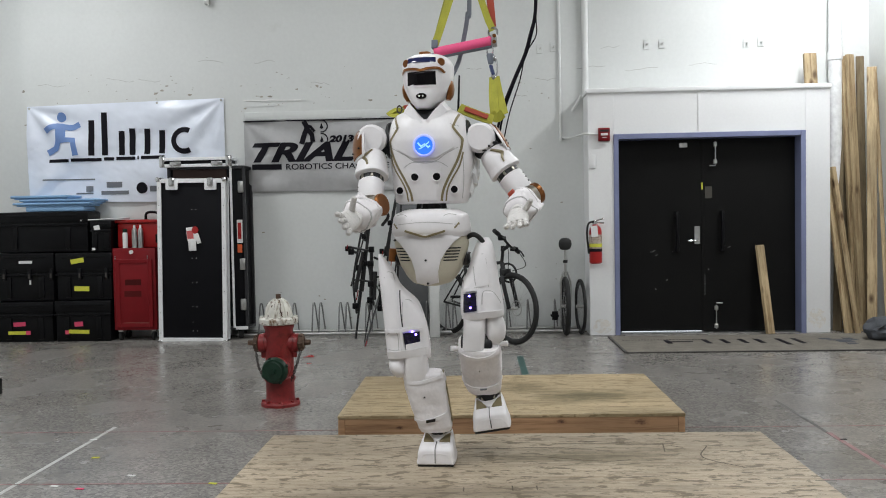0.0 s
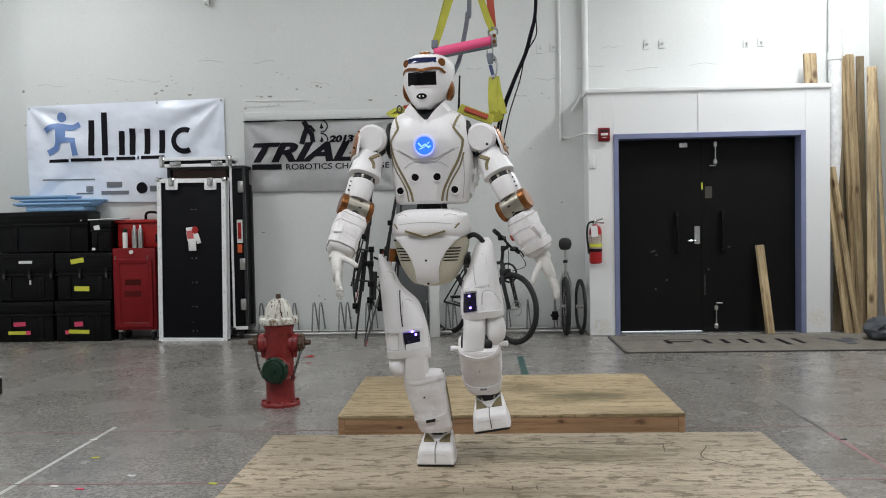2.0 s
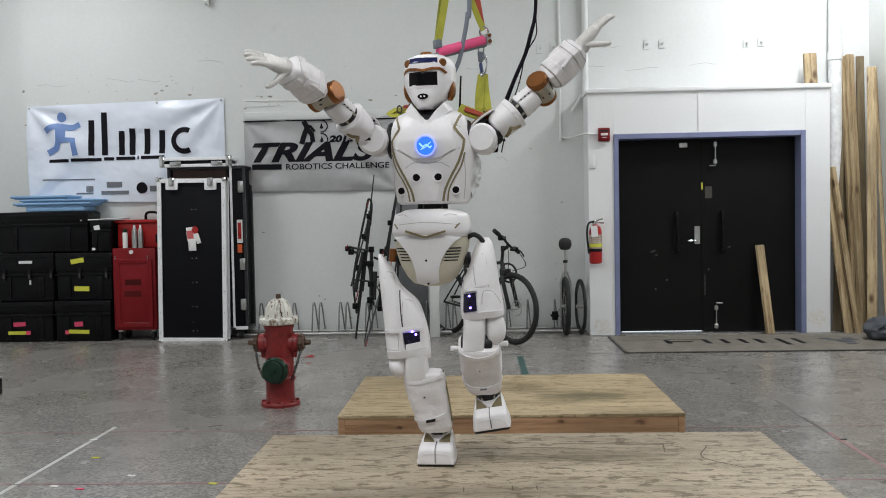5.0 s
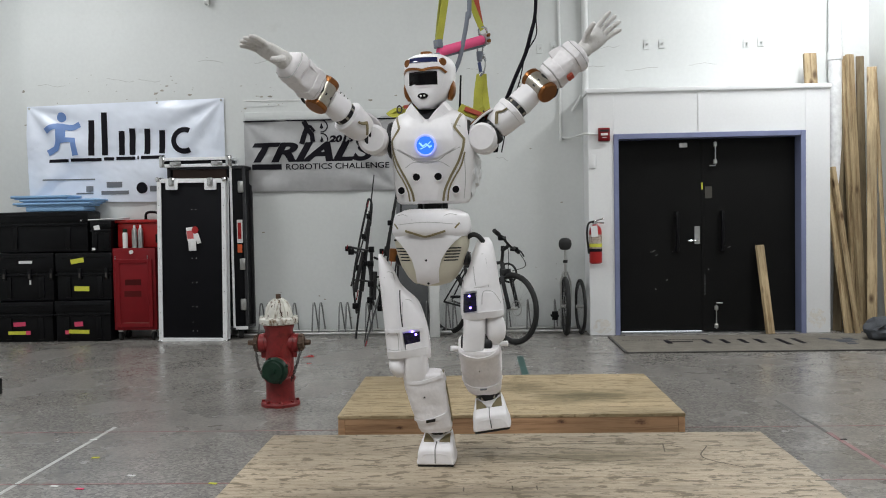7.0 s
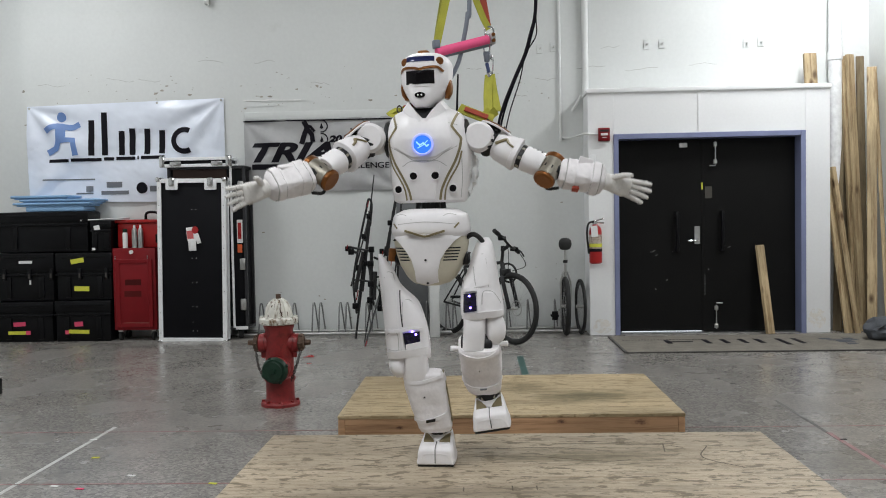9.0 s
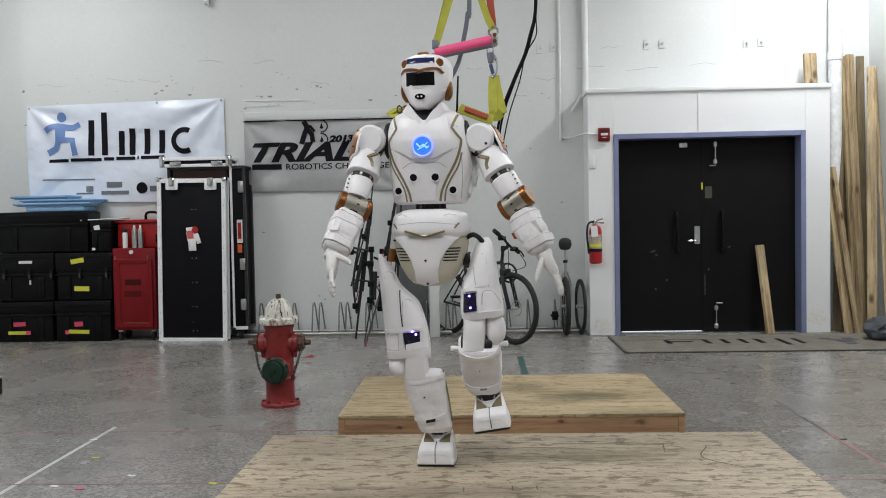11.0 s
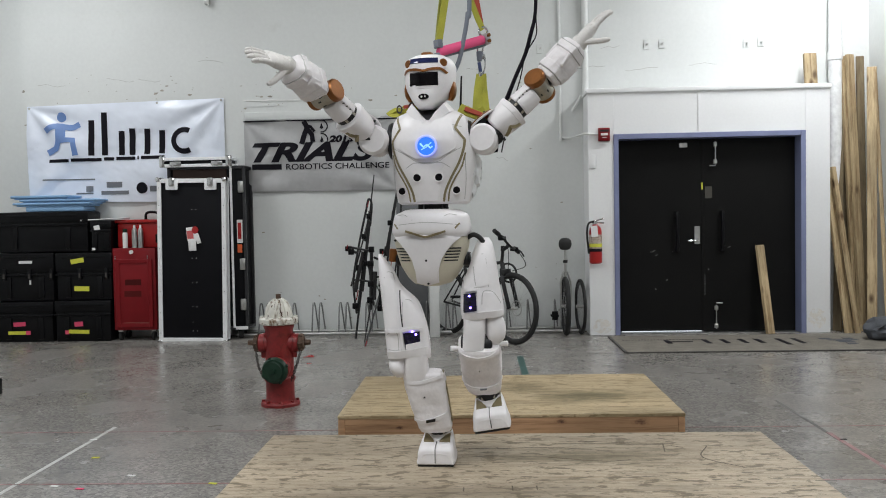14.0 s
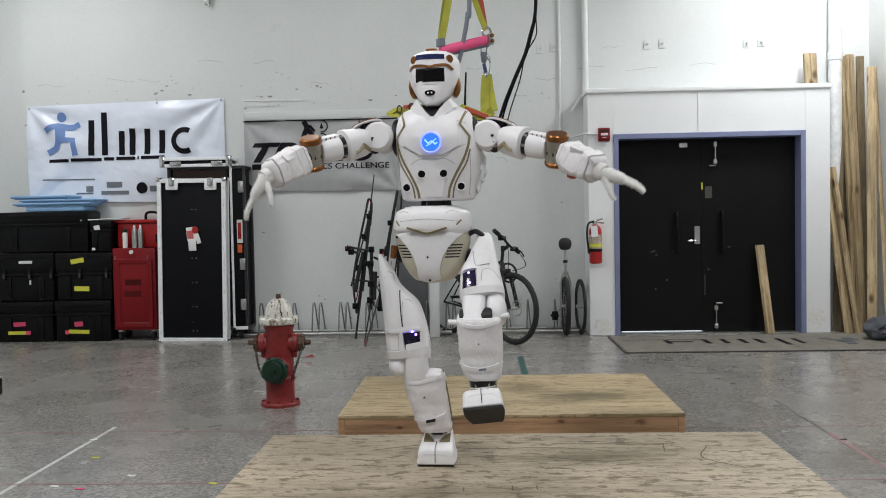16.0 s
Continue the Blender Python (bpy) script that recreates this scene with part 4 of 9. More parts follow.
    bm = rod((-0.001, -0.125, 0.25), (-0.004, -0.16, 0.25), 0.088, 0.082, 36, edge=0.008)
    rod((-0.004, -0.158, 0.25), (-0.006, -0.165, 0.25), 0.066, 0.06, 32, edge=0.003, bm=bm)
    rod((-0.006, -0.163, 0.25), (-0.009, -0.188, 0.25), 0.02, 0.016, 5, bm=bm)
    for i in range(4):
        a = i * math.pi / 2 + 0.4
        rod((0.08 * math.cos(a), -0.142, 0.25 + 0.08 * math.sin(a)), (0.092 * math.cos(a), -0.142, 0.25 + 0.092 * math.sin(a)), 0.011, n=6, bm=bm)
    part("pumper_cap", bm, HYD_GREEN, h, "dark green pumper cap")
    for i in range(8):
        a = i * math.pi / 4 + 0.2
        part("flange_bolt", rod((0.112 * math.cos(a), 0.112 * math.sin(a), 0.022), (0.112 * math.cos(a), 0.112 * math.sin(a), 0.04), 0.011, n=6), HYD_RED, h)


hydrant()


# ---- moulded crates ----
def crate(x0, x1, y0, y1, z0, z1, label, tags=(), latches=(), name="storage_crate", lid=0.28):
    w, d, hh = x1 - x0, y1 - y0, z1 - z0
    c = thing(name, pose(x0, y0, z0), label, "crate", "stacked black crates")
    zl = hh * (1 - lid)
    part("tub", box(0.012, w - 0.012, 0.012, d - 0.012, 0, zl + 0.03, 0.016), BLACK_PLASTIC, c)
    part("lip", box(0.004, w - 0.004, -0.006, 0.014, zl - 0.03, zl - 0.008, 0.006), BLACK_PLASTIC, c)
    part("lid_ridge", box(w * 0.12, w * 0.88, -0.004, 0.02, hh - 0.06, hh - 0.03, 0.008), BLACK_PLASTIC, c)
    part("lid", box(0, w, 0, d, zl, hh, 0.02), BLACK_PLASTIC, c)
    for f in (0.22, 0.78):
        part("rib", box(w * f - 0.03, w * f + 0.03, -0.002, 0.02, 0.03, zl - 0.04, 0.008), BLACK_PLASTIC, c)
    for x in latches:
        bm = box(x - 0.022, x + 0.022, -0.012, 0.012, zl - 0.07, zl + 0.045, 0.006)
        part("latch", bm, BLACK_PLASTIC, c)
        part("latch_clip", box(x - 0.01, x + 0.01, -0.016, -0.01, zl - 0.055, zl - 0.005, 0.002, 1), IRON, c, "dull steel latch clip")
    for x, z, tw, th, m, ry in tags:
        q = part("tape_label", box(-tw / 2, tw / 2, -0.003, 0, -th / 2, th / 2), m, c, "coloured tape label")
        q.matrix_basis = pose(x, -0.001, z, 0, ry, 0)
    return c


crate(-5.06, -4.448, 8.78, 9.1, 0.0, 0.425, "black moulded crate with pink and yellow tape", [(0.25, 0.19, 0.13, 0.045, PINK_TAG, -3), (0.22, 0.1, 0.19, 0.035, YELLOW_TAG, 0), (0.34, 0.1, 0.05, 0.04, PINK_TAG, 0)], lid=0.3)
crate(-4.44, -3.835, 8.78, 9.1, 0.0, 0.43, "black moulded crate with pink and yellow tape", [(0.26, 0.185, 0.09, 0.05, PINK_TAG, -4), (0.26, 0.105, 0.22, 0.04, YELLOW_TAG, 2), (0.135, 0.1, 0.04, 0.04, PINK_TAG, 0)], lid=0.3)
crate(-5.06, -4.43, 8.79, 9.1, 0.428, 0.935, "black moulded crate with steel latches and a white label", [(0.33, 0.41, 0.14, 0.03, PAPER, 0), (0.375, 0.2, 0.018, 0.05, PAPER, 0)], (0.1, 0.37, 0.6), lid=0.42)
crate(-4.42, -3.815, 8.79, 9.1, 0.433, 0.93, "black moulded crate with yellow labels", [(0.24, 0.41, 0.14, 0.05, YELLOW_TAG, -9), (0.28, 0.12, 0.16, 0.05, YELLOW_TAG, 2)], (0.265, 0.545), lid=0.42)
crate(-5.06, -4.05, 8.79, 9.1, 0.938, 1.36, "wide black moulded crate on top of the stack", (), ())
sc = crate(-4.04, -3.81, 8.79, 9.1, 0.934, 1.262, "small black crate with white marks", [(0.08, 0.25, 0.06, 0.05, PAPER, -12), (0.04, 0.03, 0.035, 0.025, PAPER, 0)])
lids = [(-4.85, -4.02, 1.42, 1.455), (-4.78, -3.96, 1.456, 1.49), (-4.87, -4.25, 1.491, 1.53)]
part_y = 8.81
tagged(link("box_lid", box(-4.72, -4.1, part_y, 9.09, 1.362, 1.415, 0.012), BLUE_LID), "pale blue plastic box lid on the crates", "lid", "pale blue lids")
for x0, x1, z0, z1 in lids:
    bm = box(x0, x1, part_y - 0.02, 9.1, z0 + 0.012, z1, 0.01)
    box(x0 + 0.03, x1 - 0.03, part_y + 0.01, 9.09, z0 - 0.004, z0 + 0.014, bm=bm)
    tagged(link("box_lid", bm, BLUE_LID), "pale blue plastic box lid on the crates", "lid", "pale blue lids")
tagged(link("paper_sheet", box(-0.22, 0.22, -0.12, 0.12, 0, 0.012, 0.004), PAPER, at=pose(-3.93, 8.93, 1.266, 0, -2, 6)), "white papers lying on the small crate", "papers")


# ---- red tool cabinet ----
def cabinet():
    c = thing("tool_cabinet", pose(-3.815, 8.80, 0), "dark red steel tool cabinet on castors", "cabinet")
    w = 0.45
    part("body", box(0, w, 0.012, 0.3, 0.11, 0.965, 0.006), RED_PAINT, c)
    part("door", box(0.03, w - 0.03, 0, 0.014, 0.14, 0.85, 0.006), RED_PAINT, c)
    for x0, x1, z0, z1 in ((0.03, 0.075, 0.14, 0.85), (w - 0.075, w - 0.03, 0.14, 0.85), (0.076, w - 0.076, 0.81, 0.85), (0.076, w - 0.076, 0.14, 0.18)):
        part("door_rail", box(x0, x1, -0.008, 0.0, z0, z1, 0.003, 1), RED_PAINT, c)
    part("kick_strip", box(0.11, w - 0.03, -0.004, 0.0, 0.185, 0.192), mat("worn_bare_edge", (0.24, 0.06, 0.045), rough=0.5), c)
    part("knob", rod((w / 2 - 0.02, 0.012, 0.925), (w / 2 - 0.02, -0.012, 0.925), 0.02), PAPER, c, "white round knob")
    for x in (0.03, w - 0.08):
        for z in (0.86, 0.88):
            part("rivet", rod((x, 0.012, z), (x, 0.006, z), 0.006, n=8), STEEL, c)
    part("stencil_mark", box(0.13, 0.30, -0.002, 0.001, 0.58, 0.64), mat("faint_dark_stencil", (0.07, 0.005, 0.005), rough=0.5, spec=0.2), c)
    part("stencil_mark", box(0.12, 0.30, -0.002, 0.001, 0.46, 0.52), mat("fainter_dark_stencil", (0.095, 0.006, 0.006), rough=0.5, spec=0.2), c)
    for x in (0.05, w - 0.05):
        for y in (0.06, 0.25):
            k = part("castor", rod((x - 0.016, y, 0.045), (x + 0.016, y, 0.045), 0.045, n=20, edge=0.006), RUBBER, c, "black castor")
            part("fork", box(x - 0.024, x + 0.024, y - 0.02, y + 0.02, 0.09, 0.112, 0.003, 1), STEEL, k)
    t = thing("tool_chest", pose(-3.815, 8.8, 0.965), "red tool chest with a black handle on the cabinet", "tool box")
    part("body", box(0.02, 0.5, 0.1, 0.3, 0.0, 0.26, 0.02), RED_BRIGHT, t)
    part("lid", box(0.0, 0.51, 0.08, 0.31, 0.26, 0.297, 0.014), RED_BRIGHT, t)
    part("handle", tube(curve_points([(0.29, 0.2, 0.295), (0.3, 0.2, 0.36), (0.36, 0.2, 0.375), (0.42, 0.2, 0.36), (0.43, 0.2, 0.295)], 4), 0.014, 8), BLACK_PLASTIC, t, "black carry handle")
    part("latch", box(0.43, 0.48, 0.085, 0.1, 0.05, 0.14, 0.006), BLACK_PLASTIC, t)
    for x, r, hgt, m, l in ((-3.69, 0.026, 0.2, PAPER, "white spray can with a dark cap"), (-3.59, 0.028, 0.24, STEEL, "grey bottle with a narrow top"), (-3.525, 0.028, 0.24, STEEL, "grey bottle with a narrow top")):
        b = thing("spray_bottle", pose(x, 8.85, 0.966), l + " on the cabinet", "bottle", "bottles on the cabinet")
        part("body", lathe([(r, 0), (r, hgt * 0.75), (r * 0.85, hgt * 0.82), (r * 0.4, hgt * 0.9)], 18), m, b)
        part("cap", lathe([(r * 0.5 if m is not PAPER else r * 0.9, hgt * 0.82), (r * 0.4 if m is not PAPER else r * 0.9, hgt)], 14), PAPER if m is not PAPER else HYD_GREEN, b)


cabinet()


# ---- flight cases ----
def edge_frame(w, d, h, r=0.016):
    bm = None
    for x in (0, w):
        for y in (0, d):
            bm = box(x - r, x + r, y - r, y + r, 0, h, 0.004, 1, bm=bm)
    for z in (r, h - r):
        for y in (0, d):
            box(0, w, y - r, y + r, z - r, z + r, 0.004, 1, bm=bm)
        for x in (0, w):
            box(x - r, x + r, 0, d, z - r, z + r, 0.004, 1, bm=bm)
    return bm


def latch(parent, x, y, z):
    q = part("butterfly_latch", box(x - 0.062, x + 0.062, y - 0.012, y, z - 0.055, z + 0.05, 0.012), ALU, parent, "bright butterfly latch")
    part("latch_key", box(x - 0.028, x + 0.028, y - 0.022, y - 0.012, z - 0.02, z + 0.07, 0.008), CHROME, q)


# rear case, standing on castors, with its far flank seen
fc = thing("flight_case", pose(-3.2, 8.84, 0), "tall black flight case with aluminium edges on castors", "flight case", "flight cases")
W, D, Hh = 0.78, 0.27, 1.8
part("body", box(0.012, W - 0.012, 0.012, D - 0.012, 0.1, Hh, 0.004), CASE_BLACK, fc)
part("edging", moved(edge_frame(W, D, Hh - 0.1), pose(0, 0, 0.1)), mat("dull_black_edging", (0.06, 0.06, 0.065), rough=0.4, metal=0.7), fc, "dull metal edging")
for z in (0.3, 0.72, 1.52):
    part("side_latch", box(W - 0.06, W - 0.0, -0.024, -0.012, z, z + 0.12, 0.01), STEEL, fc, "steel latch")
part("warning_label", box(W - 0.08, W - 0.022, -0.02, -0.014, 1.0, 1.24), PAPER, fc, "red and white label")
part("label_text", box(W - 0.07, W - 0.034, -0.023, -0.0205, 1.04, 1.21), RED_BRIGHT, fc, "red printed panel")
part("orange_label", box(W - 0.078, W - 0.03, -0.02, -0.014, 0.9, 0.985), mat("orange_paper", (0.7, 0.12, 0.03), rough=0.6), fc, "orange paper label")
part("front_angle", box(0.636, 0.66, -0.022, -0.012, 0.12, Hh, 0.002, 1), ALU, fc, "bright aluminium angle")
part("bottom_angle", box(0.661, W + 0.01, -0.022, -0.012, 0.1, 0.134, 0.002, 1), ALU, fc, "bright aluminium angle")
for x in (0.08, W - 0.08):
    for y in (0.05, D - 0.05):
        part("castor", rod((x - 0.02, y, 0.05), (x + 0.02, y, 0.05), 0.05, n=20, edge=0.006, bm=box(x - 0.03, x + 0.03, y - 0.03, y + 0.03, 0.085, 0.102)), RUBBER, fc, "black castor")
lid_c = part("lid", box(-0.03, 0.64, -0.06, 0.2, Hh + 0.0, Hh + 0.06, 0.004), CASE_BLACK, fc, "lid of the case")
part("edging", moved(edge_frame(0.69, 0.28, 0.1, 0.016), pose(-0.04, -0.07, Hh - 0.01)), ALU, lid_c, "bright aluminium edging")
for x in (-0.04, 0.65):
    part("corner_cap", box(x - 0.03, x + 0.03, -0.1, -0.05, Hh - 0.012, Hh + 0.105, 0.014), CHROME, lid_c, "steel corner")
for x in (0.1, 0.53):
    part("lid_latch", box(x - 0.06, x + 0.06, -0.095, -0.08, Hh - 0.0, Hh + 0.05, 0.012), CHROME, lid_c)
part("foam_liner", box(0.04, 0.6, 0.0, 0.012, 1.66, 1.79), mat("dark_brown_foam", (0.05, 0.03, 0.025), rough=0.95), fc)

# front panel of a case, leaning on it
fl = thing("case_panel", pose(-3.298, 8.72, 0, 0, 0.9, 0), "tall black laminated flight case panel with bright aluminium edges", "flight case", "flight cases")
W, D, Hh = 0.685, 0.1, 1.665
part("panel", box(0.012, W - 0.012, 0.006, D - 0.006, 0.012, Hh - 0.012, 0.004), CASE_BLACK, fl)
part("edging", edge_frame(W, D, Hh, 0.0135), ALU, fl, "bright aluminium edging")
for x0, x1, z0, z1 in ((-0.012, 0.03, 0.0, Hh), (W - 0.03, W + 0.012, 0.0, Hh), (0.031, W - 0.031, 0.0, 0.04), (0.031, W - 0.031, Hh - 0.034, Hh + 0.01)):
    part("angle_strip", box(x0, x1, -0.0165, 0.004, z0, z1, 0.003, 1), ALU, fl, "bright aluminium angle strip")
for x in (0.009, W - 0.009):
    for z in (0.09, 0.3, 0.52, 0.74, 0.96, 1.18, 1.4, 1.58):
        part("strip_rivet", rod((x, -0.0165, z), (x, -0.0185, z), 0.005, n=8), STEEL, fl)
for x in (0, W):
    for z in (0, Hh):
        part("corner_cap", box(x - 0.024, x + 0.024, -0.024, D + 0.02, max(z - 0.024, 0), z + 0.024, 0.012), CHROME, fl, "chrome ball corner")
for x in (0.145, 0.545):
    latch(fl, x, -0.012, Hh - 0.05)
part("rivets", (lambda b: [rod((x, 0.008, z), (x, 0.001, z), 0.005, n=6, bm=b) for x in (0.34, 0.385) for z in (0.11, 0.36, 0.61, 0.86, 1.11, 1.36)] and b)(rod((0.34, 0.008, 0.2), (0.34, 0.002, 0.2), 0.004, n=6)), STEEL, fl, "rows of rivets")
bag = part("paper_pouch", box(-0.055, 0.045, -0.01, 0, -0.02, 0.12, 0.004), PAPER, fl, "crumpled white paper pouch", at=pose(0.35, -0.002, 1.06, 0, -7, 0))
part("pouch_fold", moved(box(-0.045, 0.035, -0.015, -0.006, -0.125, 0.0, 0.004), pose(0.0, 0, 0, 0, 4, 0)), PAPER, bag, "folded lower paper")
part("pouch_fold", moved(box(0.03, 0.075, -0.013, -0.004, -0.07, 0.04, 0.004), pose(0.0, 0, 0, 0, -12, 0)), PAPER, bag, "folded side paper")
part("pouch_print", box(-0.05, 0.015, -0.012, -0.0105, 0.0, 0.085), mat("red_print", (0.6, 0.12, 0.12), rough=0.7), bag, "red print")
part("seal", plate([(0.04 + 0.035 * math.cos(a), 0.085 + 0.04 * math.sin(a)) for a in (0.4, 1.2, 2.0, 2.8, 3.6, 4.4, 5.2, 6.0)], -0.0105, 0.004), RED_BRIGHT, bag, "red sticker")


# ---- bicycle rack ----
HOOP = mat("dull_galvanised_steel", (0.27, 0.27, 0.27), rough=0.42, metal=1.0, vary=0.2, scale=20)
rk = thing("bicycle_rack", pose(0, 0, 0), "low galvanised steel bicycle rack along the wall", "bicycle rack")
part("base_bar", rod((-2.55, 8.93, 0.03), (1.06, 8.93, 0.03), 0.018), STEEL, rk)
part("base_bar", rod((-2.55, 9.06, 0.045), (1.06, 9.06, 0.045), 0.016), STEEL, rk)
for i in range(12):
    x = -2.314 + i * 0.281
    for dx in (0.0, 0.072):
        pts = curve_points([(x + dx + 0.034, 9.06, 0.05), (x + dx + 0.009, 9.03, 0.31), (x + dx + 0.002, 9.005, 0.345), (x + dx - 0.005, 8.97, 0.31), (x + dx - 0.012, 8.93, 0.04)], 5)
        part("wheel_hoop", tube(pts, 0.0075, 8), HOOP, rk)
tagged(link("post", box(-0.515, -0.415, 8.75, 8.85, 0, 0.9, 0.006), WHITE_PIPE), "white painted square post standing by the bicycles", "post")
tagged(link("grey_panel", box(-0.86, -0.545, 9.0, 9.03, 0.02, 1.52, 0.004), mat("dark_grey_board", (0.13, 0.135, 0.14), rough=0.6)), "dark grey board standing against the wall", "board")


# ---- bicycles ----
def wheel(parent, c, axis, R, fat=0.026):
    c = Vector(c)
    s, u = frame_of(axis)
    w = part("wheel", ring_bar(c, axis, R - 0.045, 0.012, 44, 8), DARK_METAL, parent, "black spoked wheel")
    part("tyre", ring_bar(c, axis, R - fat, fat, 52, 10), RUBBER, w, "black rubber tyre")
    a = Vector(axis).normalized()
    bm = rod(c - a * 0.045, c + a * 0.045, 0.017, n=12)
    for i in range(28):
        t = 2 * math.pi * i / 28
        t2 = t + (0.5 if i % 2 else -0.5)
        sgn = 0.03 if i % 4 < 2 else -0.03
        rod(c + (s * math.cos(t2) + u * math.sin(t2)) * 0.02 + a * sgn, c + (s * math.cos(t) + u * math.sin(t)) * (R - 0.05), 0.0012, n=4, bm=bm)
    part("spokes", bm, STEEL, w, "steel hub and spokes")
    return w


def bicycle(m, label, turn_bar=0.0):
    b = thing("bicycle", m, label, "bicycle", "parked bicycles")
    wheel(b, (0, -0.52, 0.345), (1, 0, 0), 0.345)
    wheel(b, (0, 0.52, 0.345), (1, 0, 0), 0.345)
    seat_t, head_t, bb = Vector((0, 0.22, 0.72)), Vector((0, -0.36, 0.78)), Vector((0, 0.1, 0.3))
    head_b = Vector((0, -0.4, 0.66))
    bm = rod(bb, seat_t, 0.017)
    rod(seat_t, head_t, 0.017, bm=bm)
    rod(bb, head_b, 0.02, bm=bm)
    rod(head_b, head_t, 0.022, bm=bm)
    for x in (-0.05, 0.05):
        rod(bb + Vector((x * 0.6, 0, 0)), (x, 0.52, 0.345), 0.01, bm=bm)
        rod(seat_t + Vector((x * 0.4, 0, -0.03)), (x, 0.52, 0.345), 0.008, bm=bm)
    part("frame", bm, DARK_METAL, b)
    bm = None
    for x in (-0.055, 0.055):
        bm = tube([Vector((x, -0.52, 0.345)), Vector((x, -0.43, 0.62)), Vector((x * 0.5, -0.405, 0.66))], 0.02, 10, bm)
    part("fork", bm, mat("dark_fork_paint", (0.018, 0.018, 0.02), rough=0.3, metal=0.4), b, "dark front fork")
    bm = rod(head_t, head_t + Vector((0, -0.02, 0.12)), 0.016)
    rod(head_t + Vector((0, -0.02, 0.12)), head_t + Vector((0, -0.1, 0.16)), 0.018, bm=bm)
    # the bars are turned along the frame, one end low
    def on_bar(x, y, z):
        return head_t + Vector((x * 0.75 + 0.02, y + x * 0.3, z - x * 0.36))
    tube(curve_points([on_bar(x, y, z) for x, y, z in ((-0.3, -0.04, 0.2), (-0.18, -0.08, 0.19), (-0.05, -0.1, 0.16), (0.05, -0.1, 0.16), (0.18, -0.08, 0.19), (0.3, -0.04, 0.2))], 4), 0.013, 8, bm)
    part("handlebar", bm, DARK_METAL, b)
    for x in (-0.25, 0.25):
        part("grip", rod(on_bar(x - 0.06, -0.055, 0.2), on_bar(x + 0.06, -0.055, 0.2), 0.021), RUBBER, b)
        part("shifter", box(-0.03, 0.03, -0.03, 0.03, -0.02, 0.02, 0.008), BLACK_PLASTIC, b, at=Matrix.Translation(on_bar(x * 0.62, -0.075, 0.18)))
        part("brake_lever", tube([on_bar(x * 0.75, -0.1, 0.19), on_bar(x * 0.8, -0.15, 0.17), on_bar(x * 1.1, -0.15, 0.15)], 0.008, 6), DARK_METAL, b)
        part("cable", tube(curve_points([on_bar(x * 0.7, -0.1, 0.19), on_bar(x * 0.9, -0.2, 0.05), head_t + Vector((x * 0.1, -0.12, -0.08))], 6), 0.004, 6), RUBBER, b)
    part("brake_disc", ring_bar((0.04, -0.52, 0.345), (1, 0, 0), 0.07, 0.005, 28, 6), STEEL, b)
    part("brake", box(-0.05, 0.05, -0.44, -0.39, 0.66, 0.72, 0.01), DARK_METAL, b)
    part("lock_coil", ring_bar(head_t + Vector((0.03, -0.06, -0.1)), (1, 0.3, 0.1), 0.09, 0.01, 28, 8), RUBBER, b, "black coiled lock")
    part("stem_cap", rod(head_t + Vector((0, -0.015, 0.11)), head_t + Vector((0, -0.02, 0.16)), 0.02), DARK_METAL, b)
    sd = lathe([(0.02, 0), (0.06, 0.015), (0.065, 0.035), (0.03, 0.05)], 14)
    moved(sd, Matrix.Diagonal((1.0, 2.0, 1, 1)))
    part("saddle", sd, RUBBER, b, at=pose(0, 0.27, 0.83))
    part("seat_post", rod(seat_t, (0, 0.26, 0.84), 0.013), STEEL, b)
    bm = ring_bar(bb + Vector((0.05, 0, 0)), (1, 0, 0), 0.085, 0.006, 28, 6)
    rod(bb - Vector((0.07, 0, 0)), bb + Vector((0.07, 0, 0)), 0.016, bm=bm)
    rod(bb + Vector((0.07, 0, 0)), bb + Vector((0.08, -0.12, -0.12)), 0.01, bm=bm)
    rod(bb - Vector((0.07, 0, 0)), bb + Vector((-0.08, 0.12, 0.12)), 0.01, bm=bm)
    part("crankset", bm, STEEL, b)
    for q in (Vector((0.12, -0.12, -0.12)), Vector((-0.12, 0.12, 0.12))):
        part("pedal", box(-0.045, 0.045, -0.04, 0.04, -0.012, 0.012, 0.005), BLACK_PLASTIC, b, at=Matrix.Translation(bb + q))
    return b


bicycle(pose(-0.01, 8.6, 0, 0, 0, 39), "black mountain bicycle with knobbly tyres parked by the wall")

# work stand with a folded bicycle carrier, standing behind the robot
st = thing("bicycle_carrier", pose(0, 0, 0), "tall folded black bicycle carrier standing on thin legs", "bicycle carrier")
Y0 = 8.55
bm = tube(curve_points([(-1.235, Y0, 0.28), (-1.26, Y0, 0.6), (-1.2, Y0, 0.95), (-1.12, Y0, 1.3), (-1.09, Y0, 1.42), (-1.06, Y0, 1.36), (-1.08, Y0, 1.15)], 5), 0.011, 8)
part("hoop", bm, DARK_METAL, st)
part("mast", rod((-1.245, Y0 - 0.03, 0.03), (-1.03, Y0, 1.66), 0.011, 0.006), DARK_METAL, st)
